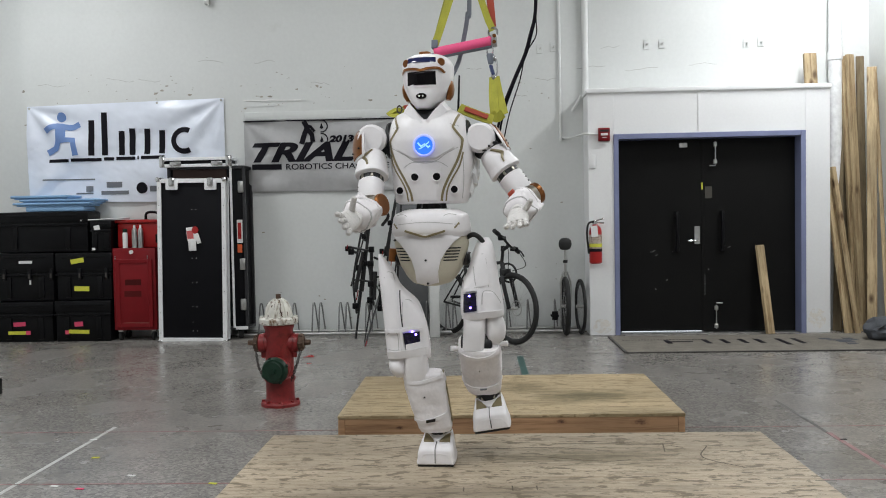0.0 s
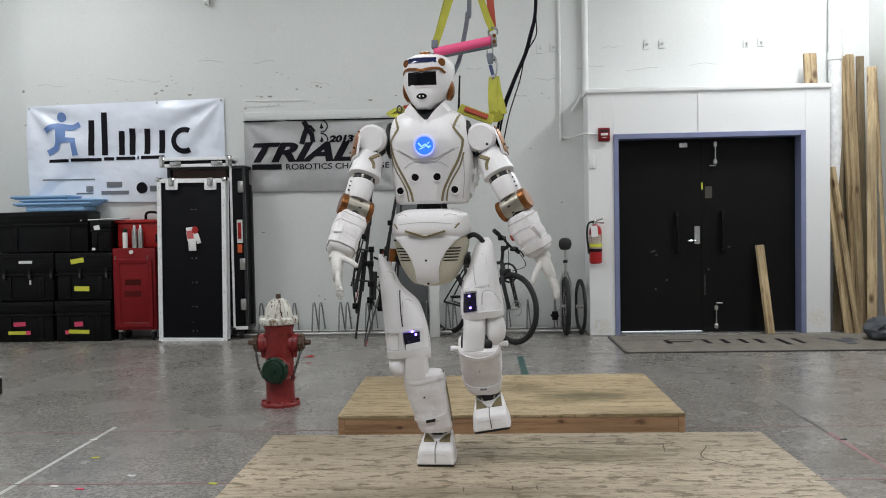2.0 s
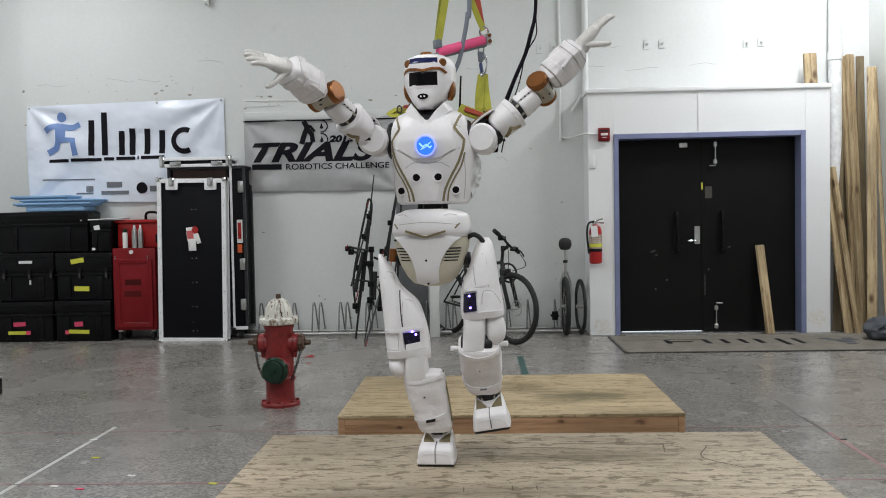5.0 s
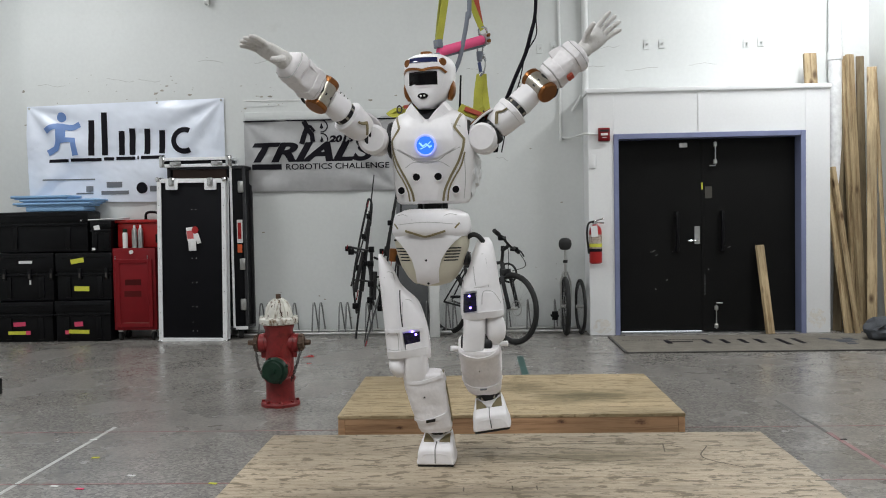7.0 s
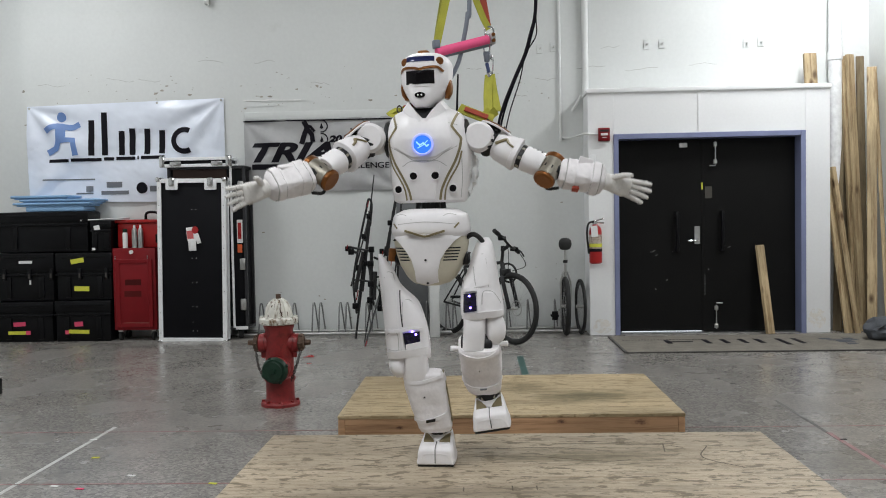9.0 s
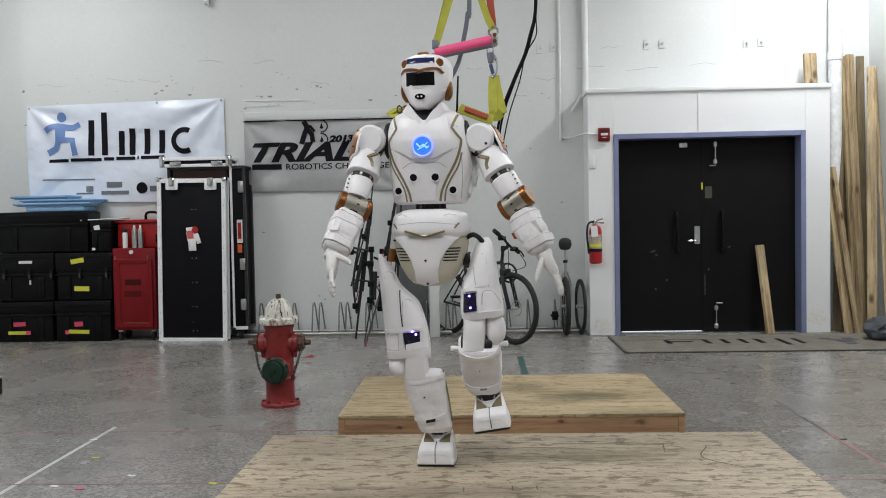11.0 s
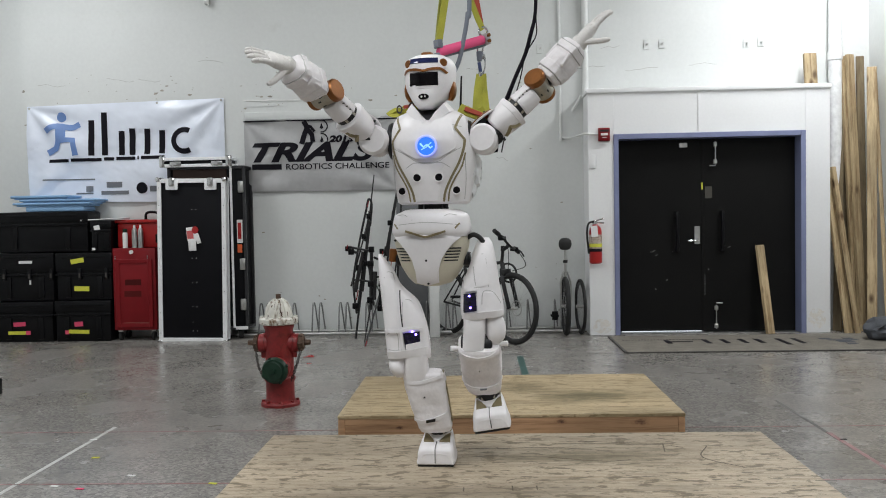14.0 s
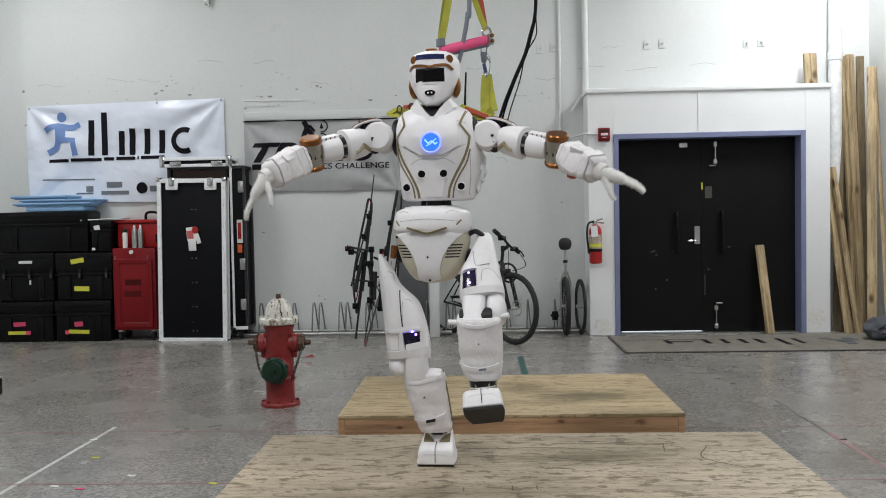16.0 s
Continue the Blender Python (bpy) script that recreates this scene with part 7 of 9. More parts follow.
for q in local((lx, lz), (0.153, 0.760), (0.157, 0.708)):
    y = front_y(TLW, q[0], q[1], 3.2)
    part("led", rod((q[0], y, q[1]), (q[0], y - 0.012, q[1]), 0.0052, n=12), VIOLET_LED, win, "violet light")
bm = loft(smooth_rows([(0.684 - lz, 0.176 - lx, 0.052, 0.06, -0.06), (0.605 - lz, 0.173 - lx, 0.05, 0.065, -0.07), (0.514 - lz, 0.167 - lx, 0.052, 0.06, -0.07)]), 4.0)
part("knee_panel", bm, WHITE, thigh_l)
bm = loft(smooth_rows([(0.676 - lz, 0.262 - lx, 0.036, 0.055, -0.055), (0.619 - lz, 0.269 - lx, 0.045, 0.065, -0.06), (0.566 - lz, 0.268 - lx, 0.042, 0.06, -0.06), (0.537 - lz, 0.263 - lx, 0.025, 0.04, -0.06)]), 2.8)
part("knee_pod", bm, WHITE, thigh_l)
part("knee_band", ribbon(TLW, local((lx, lz), (0.117, 0.667), (0.201, 0.673), (0.299, 0.682)), 0.03, 0.014, 3.2), WHITE, thigh_l)
part("window_frame", ribbon(TLW, local((lx, lz), (0.116, 0.782), (0.16, 0.788), (0.2, 0.786)), 0.014, 0.013, 3.2, ribbon(TLW, local((lx, lz), (0.193, 0.79), (0.197, 0.74), (0.197, 0.685)), 0.014, 0.013, 3.2)), WHITE, thigh_l, "raised white rim round the window")

seam(TLW, local((lx, lz), (0.192, 0.920), (0.208, 0.943), (0.226, 0.935), (0.235, 0.863), (0.239, 0.798)), thigh_l, 3.2)
seam(TLW, local((lx, lz), (0.208, 0.681), (0.210, 0.759), (0.223, 0.782), (0.259, 0.776), (0.290, 0.732), (0.302, 0.693)), thigh_l, 3.2)
seam(TLW, local((lx, lz), (0.119, 0.781), (0.151, 0.788), (0.195, 0.788), (0.195, 0.681)), thigh_l, 3.2)
qx, qz = 0.193, 0.538
shin_l = part("shin", rings(folded([section(*r, 3.4) for r in smooth_rows([(0.01, 0, 0.088, 0.068), (0.0, 0, 0.094, 0.076), (-0.06, 0.004, 0.095, 0.08), (-0.14, 0.008, 0.093, 0.08), (-0.21, 0.012, 0.088, 0.076), (-0.25, 0.014, 0.08, 0.07), (-0.262, 0.014, 0.07, 0.062)], 6)], 8.0, 0.005)), SLEEVE, rob, "padded white shin guard", at=pose(qx, -0.07, qz, -32))
SLR = [(-0.262, 0.014, 0.07, 0.062), (-0.25, 0.014, 0.08, 0.07), (-0.21, 0.012, 0.088, 0.076), (-0.14, 0.008, 0.093, 0.08), (-0.06, 0.004, 0.095, 0.08), (0.0, 0, 0.094, 0.076), (0.01, 0, 0.088, 0.068)]
part("guard_rim", ribbon(SLR, [(-0.092, -0.005), (0, -0.02), (0.092, 0.005)], 0.014, 0.006, 3.4), WHITE, shin_l)
part("guard_strap", ribbon(SLR, [(-0.085, -0.19), (0, -0.205), (0.1, -0.185)], 0.016, 0.006, 3.4), WHITE, shin_l)
part("buckle", patch(SLR, [(0.0, -0.2), (0.03, -0.197), (0.03, -0.206), (0.0, -0.209)], 0.009, 0.01, 3.4), GREY_HOSE, shin_l)
part("guard_screw", patch(SLR, [(-0.003, -0.09), (0.003, -0.09), (0.003, -0.096), (-0.003, -0.096)], 0.003, 0.01, 3.4), DARK, shin_l)
for s in (-1, 1):
    part("strap_tab", rod((s * 0.085, -0.01, -0.005 + s * 0.012), (s * 0.13, -0.015, -0.0 + s * 0.014), 0.011, 0.013, 12, edge=0.003), WHITE, shin_l)
part("knee_hinge", rod((-0.08, 0.0, -0.005), (0.06, 0.0, 0.0), 0.045, n=20, edge=0.006), DARK, shin_l, "dark knee hinge")
foot_l = foot(pose(0.233, 0.06, 0.289, 0, 0, 0))


# arms: each piece along +x from its upper joint; z is the elbow's axis
def crumpled(rows, seed, amp, n=36):
    out = []
    fine = []
    for (x0, a0, b0), (x1, a1, b1) in zip(rows, rows[1:]):
        k = max(1, int((x1 - x0) / 0.008))
        fine += [(x0 + (x1 - x0) * i / k, a0 + (a1 - a0) * i / k, b0 + (b1 - b0) * i / k) for i in range(k)]
    for x, a, b in fine + [rows[-1]]:
        loop = []
        for i in range(n):
            t = 2 * math.pi * i / n
            k = 1 + amp * noise.noise(Vector((x * 11 + seed, math.cos(t) * 1.9, math.sin(t) * 1.9))) + amp * 0.7 * abs(noise.noise(Vector((x * 26 + 2 * math.cos(t), math.cos(t) * 4.2, math.sin(t) * 4.2 + seed)))) - amp * 0.15
            c, q = math.cos(t), math.sin(t)
            loop.append(Vector((x, a * k * math.copysign(abs(c) ** 0.62, c), b * k * math.copysign(abs(q) ** 0.62, q))))
        out.append(loop)
    return rings(out)


def tube_x(rows, n=28, bm=None, p=2.4):
    loops = []
    for x, a, b in rows:
        loops.append([Vector((x, q.x, q.y)) for q in section(0, 0, a, b, 0, p, n)])
    return rings(loops, bm)


L1, L2 = 0.35, 0.265


def arm(side):
    sh = part("shoulder", rod((0, -0.078, 0), (0, 0.09, 0), 0.068, n=40, edge=0.02), WHITE, rob, "white shoulder drum")
    part("drum_cap", rod((0, -0.082, 0), (0, -0.074, 0), 0.058, n=36, edge=0.003), WHITE, sh)
    up = part("upper_arm", tube_x([(0.07, 0.04, 0.042), (0.076, 0.052, 0.054), (0.1, 0.061, 0.063), (0.15, 0.067, 0.068), (0.186, 0.069, 0.07), (0.192, 0.066, 0.067), (0.194, 0.058, 0.06), (0.198, 0.05, 0.052)]), WHITE, rob)
    part("cuff_lip", tube_x([(0.166, 0.066, 0.067), (0.168, 0.0705, 0.0715), (0.19, 0.0715, 0.0725), (0.193, 0.068, 0.069)]), WHITE, up)
    band = part("joint_band", tube_x([(0.196, 0.05, 0.052), (0.224, 0.05, 0.052)]), DARK, up, "black joint band")
    for k in range(7):
        a = k * 2 * math.pi / 7 + 0.3
        part("band_clip", moved(box(-0.008, 0.008, -0.006, 0.006, -0.003, 0.003, 0.001, 1), Matrix.Translation((0.209, 0.051 * math.cos(a), 0.053 * math.sin(a))) @ pose(0, 0, 0, math.degrees(a) - 90)), STEEL_BODY, band, "steel clip")
    for k in range(3):
        part("shoulder_bolt", rod((0.06 + 0.004 * k, -0.066, 0.03 - 0.03 * k), (0.06 + 0.004 * k, -0.058, 0.03 - 0.03 * k), 0.006, n=8), DARK, up, "dark bolt")
    part("lower_cover", tube_x([(0.218, 0.05, 0.05), (0.224, 0.055, 0.055), (0.285, 0.052, 0.052), (0.31, 0.045, 0.046)]), WHITE, up)
    rail = part("vented_rail", box(0.215, 0.325, -0.02, 0.02, 0.045, 0.062, 0.007), WHITE, up)
    for x in (0.24, 0.262, 0.284):
        part("rail_hole", box(x - 0.003, x + 0.003, -0.0205, 0.0205, 0.049, 0.059), DARK, rail)
    for s in (-1, 1):
        part("trim_line", tube(curve_points([(0.085, s * 0.052, -0.03), (0.105, s * 0.062, -0.012), (0.122, s * 0.0655, 0.004), (0.126, s * 0.066, 0.004), (0.145, s * 0.0672, -0.012), (0.168, s * 0.0665, -0.018)], 4), 0, flat=(0.017, 0.006), wide=(0.3, 0, 1)), GOLD, up, "dull gold trim")
    part("shoulder_yoke", rod((0.05, -0.04, -0.035), (0.05, 0.04, -0.035), 0.024, n=14, edge=0.004, bm=rod((0.055, -0.05, 0.0), (0.055, 0.05, 0.0), 0.03, n=14, edge=0.004)), DARK, up, "black shoulder yoke")
    arc = [-0.85 + 1.7 * k / 12 for k in range(13)]
    shell = [(-0.022, 0.05, 0.022, 0.053), (-0.016, 0.06, 0.028, 0.052), (0.01, 0.074, 0.036, 0.05), (0.045, 0.08, 0.038, 0.048), (0.085, 0.076, 0.036, 0.046), (0.115, 0.064, 0.03, 0.046), (0.124, 0.05, 0.024, 0.047)]
    pad = part("shoulder_pad", rings([[Vector((x, w * math.sin(a), r * math.cos(a) + o)) for a in arc] + [Vector((x, (w - 0.008) * math.sin(a), (r - 0.009) * math.cos(a) + o)) for a in reversed(arc)] for x, w, r, o in shell]), WHITE, rob, "white shoulder pad")
    arc = [-0.62 + 1.24 * k / 8 for k in range(9)]
    part("pad_inset", rings([[Vector((x, (w + 0.002) * math.sin(a), (r + 0.004) * math.cos(a) + o)) for a in arc] + [Vector((x, (w - 0.004) * math.sin(a), (r - 0.004) * math.cos(a) + o)) for a in reversed(arc)] for x, w, r, o in shell[1:6]]), BRONZE, pad, "bronze inset")
    part("pad_bracket", box(0.0, 0.07, -0.02, 0.02, 0.05, 0.076, 0.006), DARK, pad, "dark pad bracket")
    for x, y in ((0.0, 0.03), (0.0, -0.03), (0.085, 0.03), (0.085, -0.03)):
        part("pad_screw", rod((x, y, 0.076), (x, y, 0.0885), 0.004, n=8), DARK, pad)
    drum = part("elbow_actuator", rod((L1, 0, -0.05), (L1, 0, 0.045), 0.047, n=32), STEEL_BODY, up, "steel elbow actuator")
    part("end_cap", rod((L1, 0, 0.042), (L1, 0, 0.074), 0.05, 0.049, 32, edge=0.006), BRONZE, drum, "bronze end cap")
    part("end_cap", rod((L1, 0, -0.074), (L1, 0, -0.05), 0.049, 0.05, 32, edge=0.006), BRONZE, drum, "bronze end cap")
    bm = None
    for k in range(9):
        a = k * 2 * math.pi / 9
        bm = box(-0.003, 0.003, -0.0015, 0.0015, -0.007, 0.007) if bm is None else bm
        q = moved(box(-0.003, 0.003, -0.002, 0.002, -0.007, 0.007), Matrix.Translation((L1 + 0.0468 * math.cos(a), 0.0468 * math.sin(a), -0.01)) @ pose(0, 0, 0, 0, 0, math.degrees(a) + 90))
        join(bm, q)
    part("slots", moved(bm, Matrix.Identity(4)), DARK, drum)
    part("cable_loop", tube(curve_points([(L1 - 0.02, 0.04 * side, -0.03), (L1 + 0.02, 0.07 * side, -0.05), (L1 + 0.07, 0.055 * side, -0.03)], 5), 0.007, 7), RUBBER, drum)
    fore = part("forearm", crumpled([(0.042, 0.036, 0.038), (0.048, 0.049, 0.053), (0.06, 0.054, 0.058), (0.094, 0.056, 0.06), (0.1, 0.059, 0.063), (0.13, 0.061, 0.065), (0.164, 0.06, 0.064), (0.17, 0.057, 0.061), (0.2, 0.058, 0.062), (0.23, 0.054, 0.057), (0.242, 0.046, 0.047), (0.247, 0.036, 0.037)], 3.0 + side, 0.15), SLEEVE, rob, "padded white fabric forearm sleeve")
    part("sleeve_strap", crumpled([(0.07, 0.052, 0.056), (0.073, 0.061, 0.065), (0.112, 0.063, 0.067), (0.115, 0.056, 0.06)], 3.0 + side, 0.15), SLEEVE, fore, "wide fabric strap")
    part("sleeve_strap", crumpled([(0.186, 0.055, 0.059), (0.189, 0.063, 0.067), (0.22, 0.06, 0.064), (0.223, 0.052, 0.056)], 3.0 + side, 0.15), SLEEVE, fore, "wide fabric strap")
    for x in (0.0695, 0.1155, 0.1855, 0.2235):
        part("strap_seam", crumpled([(x - 0.0012, 0.056, 0.06), (x, 0.0592, 0.0632), (x + 0.0012, 0.056, 0.06)], 3.0 + side, 0.15), SEAM, fore, "grey strap edge")
    part("strap_tab", moved(box(-0.035, 0.03, -0.006, 0.006, -0.02, 0.02, 0.004), Matrix.Translation((0.15, -side * 0.05, 0.045)) @ pose(0, 0, 0, 35, 0, 12)), SLEEVE, fore, "loose strap end")
    part("flap", box(0.12, 0.2, side * 0.062 - 0.01, side * 0.062 + 0.01, -0.03, 0.04, 0.006), SLEEVE, fore)
    if side > 0:
        part("red_tab", box(0.11, 0.14, -0.018, 0.012, -0.083, -0.066, 0.003), RED_STRAP, fore, "small red tab")
    part("elbow_link", rod((-0.005, 0, 0), (0.06, 0, 0), 0.036, n=18), DARK, fore, "dark elbow link")
    part("wrist", tube_x([(0.235, 0.038, 0.04), (0.25, 0.032, 0.035), (0.262, 0.034, 0.037), (0.28, 0.03, 0.034)]), GLOVE, fore, "glove cuff")
    # hand: fingers along +x, thumb on +z, palm towards side * -y
    g = -side
    hand_part = part("hand_shell", tube_x([(-0.012, 0.026, 0.03), (0.0, 0.03, 0.036), (0.03, 0.027, 0.042), (0.07, 0.024, 0.046), (0.095, 0.02, 0.044), (0.105, 0.012, 0.036)], p=2.6), GLOVE, rob, "off-white gloved robot hand")
    for i, (z, ln, sp) in enumerate(((0.032, 0.092, 0.16), (0.011, 0.1, 0.05), (-0.011, 0.096, -0.06), (-0.032, 0.08, -0.18))):
        pts = [Vector((0.085, 0, z)), Vector((0.095 + ln * 0.4, g * 0.002, z + sp * ln * 0.4)), Vector((0.095 + ln * 0.75, g * 0.008, z + sp * ln * 0.7)), Vector((0.095 + ln, g * 0.018, z + sp * ln * 0.95))]
        f = part("finger", tube(curve_points(pts, 3), lambda u: 0.0115 - 0.003 * u if u < 0.98 else 0.005, 10), GLOVE, hand_part)
        for u in (0.4, 0.72):
            part("knuckle", rod((0.093 + ln * u, g * 0.009 * u, z + sp * ln * u), (0.099 + ln * u, g * 0.009 * u + g * 0.001, z + sp * ln * u), 0.0113, n=10), GLOVE, f)
    part("thumb", tube(curve_points([(0.012, g * 0.01, 0.024), (0.035, g * 0.035, 0.045), (0.06, g * 0.06, 0.062), (0.085, g * 0.078, 0.072)], 3), lambda u: 0.0145 - 0.004 * u if u < 0.98 else 0.006, 10), GLOVE, hand_part)
    return sh, up, fore, hand_part, pad


sh_r, up_r, fore_r, hand_r, pad_r = arm(-1)
sh_l, up_l, fore_l, hand_l, pad_l = arm(1)


# ---- lifting harness ----
har = thing("lifting_harness", pose(RX, RY, RZ), "yellow and red webbing lifting harness with pink padded bar", "harness")
B = 0.2
spread = part("spreader_bar", rod((0, 0, 0), (0.275, 0, 0.06), 0.024, n=18, edge=0.006), PINK_PAD, har, "pink padded bar", at=pose(-0.01, B, 1.9))
part("bar_core", rod((-0.015, 0.004, -0.018), (0.285, 0.004, 0.044), 0.016, n=14), GREY_HOSE, spread)
part("end_fitting", box(0.272, 0.302, -0.03, 0.03, 0.035, 0.09, 0.006), STEEL, spread, "steel end fitting")
part("end_plate", box(-0.012, 0.018, -0.02, 0.02, 0.02, 0.06, 0.004), GREY_HOSE, spread)
bm = tube([(0.005, 0, 0.04), (0.03, 0, 0.12), (0.075, 0, 0.27), (0.12, 0, 0.6), (0.22, 0, 2.55)], 0, flat=(0.036, 0.006), wide=(1, 0, 0))
part("webbing", bm, YELLOW_STRAP, spread, "yellow webbing")
part("webbing", tube([(0.0, 0.01, 0.04), (0.018, 0.01, 0.12), (0.055, 0.01, 0.27), (0.11, 0.01, 0.6), (0.22, 0.01, 2.55)], 0, flat=(0.018, 0.006), wide=(1, 0, 0)), mat("olive_webbing", (0.3, 0.3, 0.05), rough=0.8), spread)
part("webbing", tube([(0.28, 0, 0.11), (0.255, 0, 0.16), (0.215, 0, 0.27), (0.2, 0, 0.6), (0.22, 0, 2.55)], 0, flat=(0.032, 0.006), wide=(1, 0, 0)), YELLOW_STRAP, spread, "yellow webbing")
part("webbing", tube([(0.278, 0.012, 0.13), (0.262, 0.012, 0.27), (0.25, 0.012, 0.6), (0.22, 0.012, 2.55)], 0, flat=(0.034, 0.006), wide=(1, 0, 0)), RED_STRAP, spread, "red webbing")
part("shackle", ring_bar((0.28, 0, 0.1), (0.3, 1, 0), 0.022, 0.006, 20, 8), CHROME, spread, "steel shackle")
part("bolt", rod((0.286, -0.04, 0.05), (0.286, 0.04, 0.05), 0.009, n=10), BRONZE, spread)
part("bolt", rod((0.286, -0.04, 0.078), (0.286, 0.04, 0.078), 0.009, n=10), BRONZE, spread)

# hanging strap: origin at its top shackle
strap = part("hanging_strap", tube(curve_points([(0.005, 0, -0.16), (0.02, -0.02, -0.24), (0.045, -0.06, -0.345)], 4), 0, flat=(0.042, 0.005), wide=(1, -0.3, 0)), YELLOW_STRAP, har, "yellow webbing strap", at=pose(0.285, B, 1.94))
part("strap_return", tube(curve_points([(-0.002, 0.0, -0.16), (-0.004, -0.02, -0.25), (0.002, -0.06, -0.35)], 4), 0, flat=(0.044, 0.005), wide=(1, -0.3, 0)), YELLOW_STRAP, strap)
part("strap_foot", tube(curve_points([(-0.015, -0.06, -0.34), (0.01, -0.065, -0.362), (0.04, -0.06, -0.34)], 4), 0, flat=(0.044, 0.005), wide=(1, -0.3, 0)), YELLOW_STRAP, strap)
ob = ring_bar((0, 0, 0), (0, 1, 0), 0.024, 0.0065, 24, 8)
part("carabiner", moved(ob, Matrix.Translation((0.0, 0, -0.12)) @ Matrix.Diagonal((0.62, 1, 2.0, 1))), CHROME, strap, "bright steel carabiner")
part("carabiner", moved(ring_bar((0, 0, 0), (0.4, 1, 0), 0.022, 0.006, 24, 8), Matrix.Translation((-0.02, 0, -0.03)) @ Matrix.Diagonal((0.7, 1, 1.7, 1))), CHROME, strap, "bright steel carabiner")
part("swivel", rod((-0.02, 0, -0.05), (-0.016, 0, -0.1), 0.018, 0.013, 12, edge=0.004), GREY_HOSE, strap)
part("blue_gate", rod((-0.017, -0.002, -0.105), (-0.004, -0.004, -0.15), 0.009, n=8), mat("blue_gate_paint", (0.05, 0.07, 0.17), rough=0.4), strap)

# shoulder straps on the robot: a crumpled bunch on one side, a flat band with a red stripe on the other
for pts, w, wide in (([(-0.205, 0.03, 1.594), (-0.17, 0.03, 1.612), (-0.125, 0.04, 1.606), (-0.085, 0.05, 1.628), (-0.05, 0.06, 1.618)], 0.02, (0, 0.5, 1)), ([(-0.2, 0.05, 1.604), (-0.15, 0.05, 1.594), (-0.11, 0.05, 1.618), (-0.075, 0.06, 1.61), (-0.04, 0.07, 1.596)], 0.017, (0, -0.6, 1)),
                     ([(-0.15, 0.06, 1.624), (-0.115, 0.06, 1.632), (-0.08, 0.07, 1.64), (-0.045, 0.07, 1.632)], 0.016, (0, 1, 0.4)), ([(-0.21, 0.03, 1.6), (-0.198, 0.025, 1.588), (-0.175, 0.025, 1.584), (-0.155, 0.03, 1.592)], 0.016, (0, 0.4, 1))):
    part("shoulder_strap", tube(curve_points(pts, 5), 0, flat=(w, 0.006), wide=wide), YELLOW_STRAP, har, "crumpled yellow webbing over the shoulder")
part("shoulder_strap", tube(curve_points([(-0.135, 0.022, 1.622), (-0.105, 0.03, 1.628), (-0.07, 0.04, 1.64)], 5), 0, flat=(0.014, 0.006), wide=(0, 0.4, 1)), RED_STRAP, har, "red webbing over the shoulder")
for x, z in ((-0.155, 1.612), (-0.1, 1.622)):
    part("strap_buckle", moved(ring_bar((0, 0, 0), (0, 1, 0), 0.016, 0.004, 16, 6), Matrix.Translation((x, 0.022, z)) @ Matrix.Diagonal((0.7, 1, 1, 1))), IRON, har, "dark steel buckle")
band = part("shoulder_strap", tube(curve_points([(0.12, 0.06, 1.616), (0.165, 0.05, 1.596), (0.225, 0.04, 1.571), (0.275, 0.035, 1.556)], 4), 0, flat=(0.046, 0.01), wide=(0, 0.45, 1)), YELLOW_STRAP, har, "yellow webbing over the shoulder")
part("stripe", tube(curve_points([(0.145, 0.042, 1.61), (0.19, 0.034, 1.592), (0.25, 0.024, 1.567)], 4), 0, flat=(0.02, 0.01), wide=(0, 0.45, 1)), RED_STRAP, band, "red stripe")
part("strap_end", tube(curve_points([(0.13, 0.1, 1.624), (0.19, 0.09, 1.602), (0.26, 0.07, 1.574)], 4), 0, flat=(0.04, 0.008), wide=(0, 1, 0.4)), YELLOW_STRAP, har, "yellow webbing")
part("air_hose", tube(curve_points([(0.045, B + 0.05, 1.74), (0.085, B + 0.055, 1.8), (0.118, B + 0.06, 1.87), (0.14, B + 0.06, 1.96), (0.165, B + 0.06, 2.1), (0.175, B + 0.06, 2.3), (0.19, B + 0.06, 4.49)], 6), 0.011, 10), GREY_HOSE, har, "blue grey hose")

cb = thing("cable_bundle", pose(RX, RY, RZ), "bundle of thick black cables hanging from above behind the robot", "cable")
for k, (dx, r, sag) in enumerate(((0.0, 0.0065, 0), (0.01, 0.005, 0.002), (0.004, 0.006, -0.003), (0.014, 0.003, 0.022))):
    part("cable", tube(curve_points([(0.28 + dx + sag, B + 0.01 * k, 1.42), (0.315 + dx + sag * 1.2, B + 0.01 * k, 1.6), (0.378 + dx * 0.6 + sag, B, 1.76), (0.432 + dx * 0.8 - sag * 0.3, B + 0.006, 1.88), (0.458 + dx * 0.6 + sag, B, 1.97), (0.482 + dx * 0.5, B, 2.06), (0.49 + dx * 0.5, B, 2.2), (0.5 + dx * 0.5, B + 0.01 * k, 2.6), (0.5 + dx * 0.5, B + 0.01 * k, 4.49)], 6), r, 8), INK, cb, "thick hanging cable" if r > 0.005 else "thin hanging cable")


# ---- movement ----
def pad_pose(m, side):
    """A shoulder pad goes out along the arm but stays on its outer, upper side."""
    d = m.to_3x3() @ Vector((1, 0, 0))
    up = Vector((side * 0.55, 0.02, 0.8))
    up = (up - d * up.dot(d)).normalized()
    out = Matrix((d, up.cross(d), up)).transposed().to_4x4()
    out.translation = m.translation
    return out


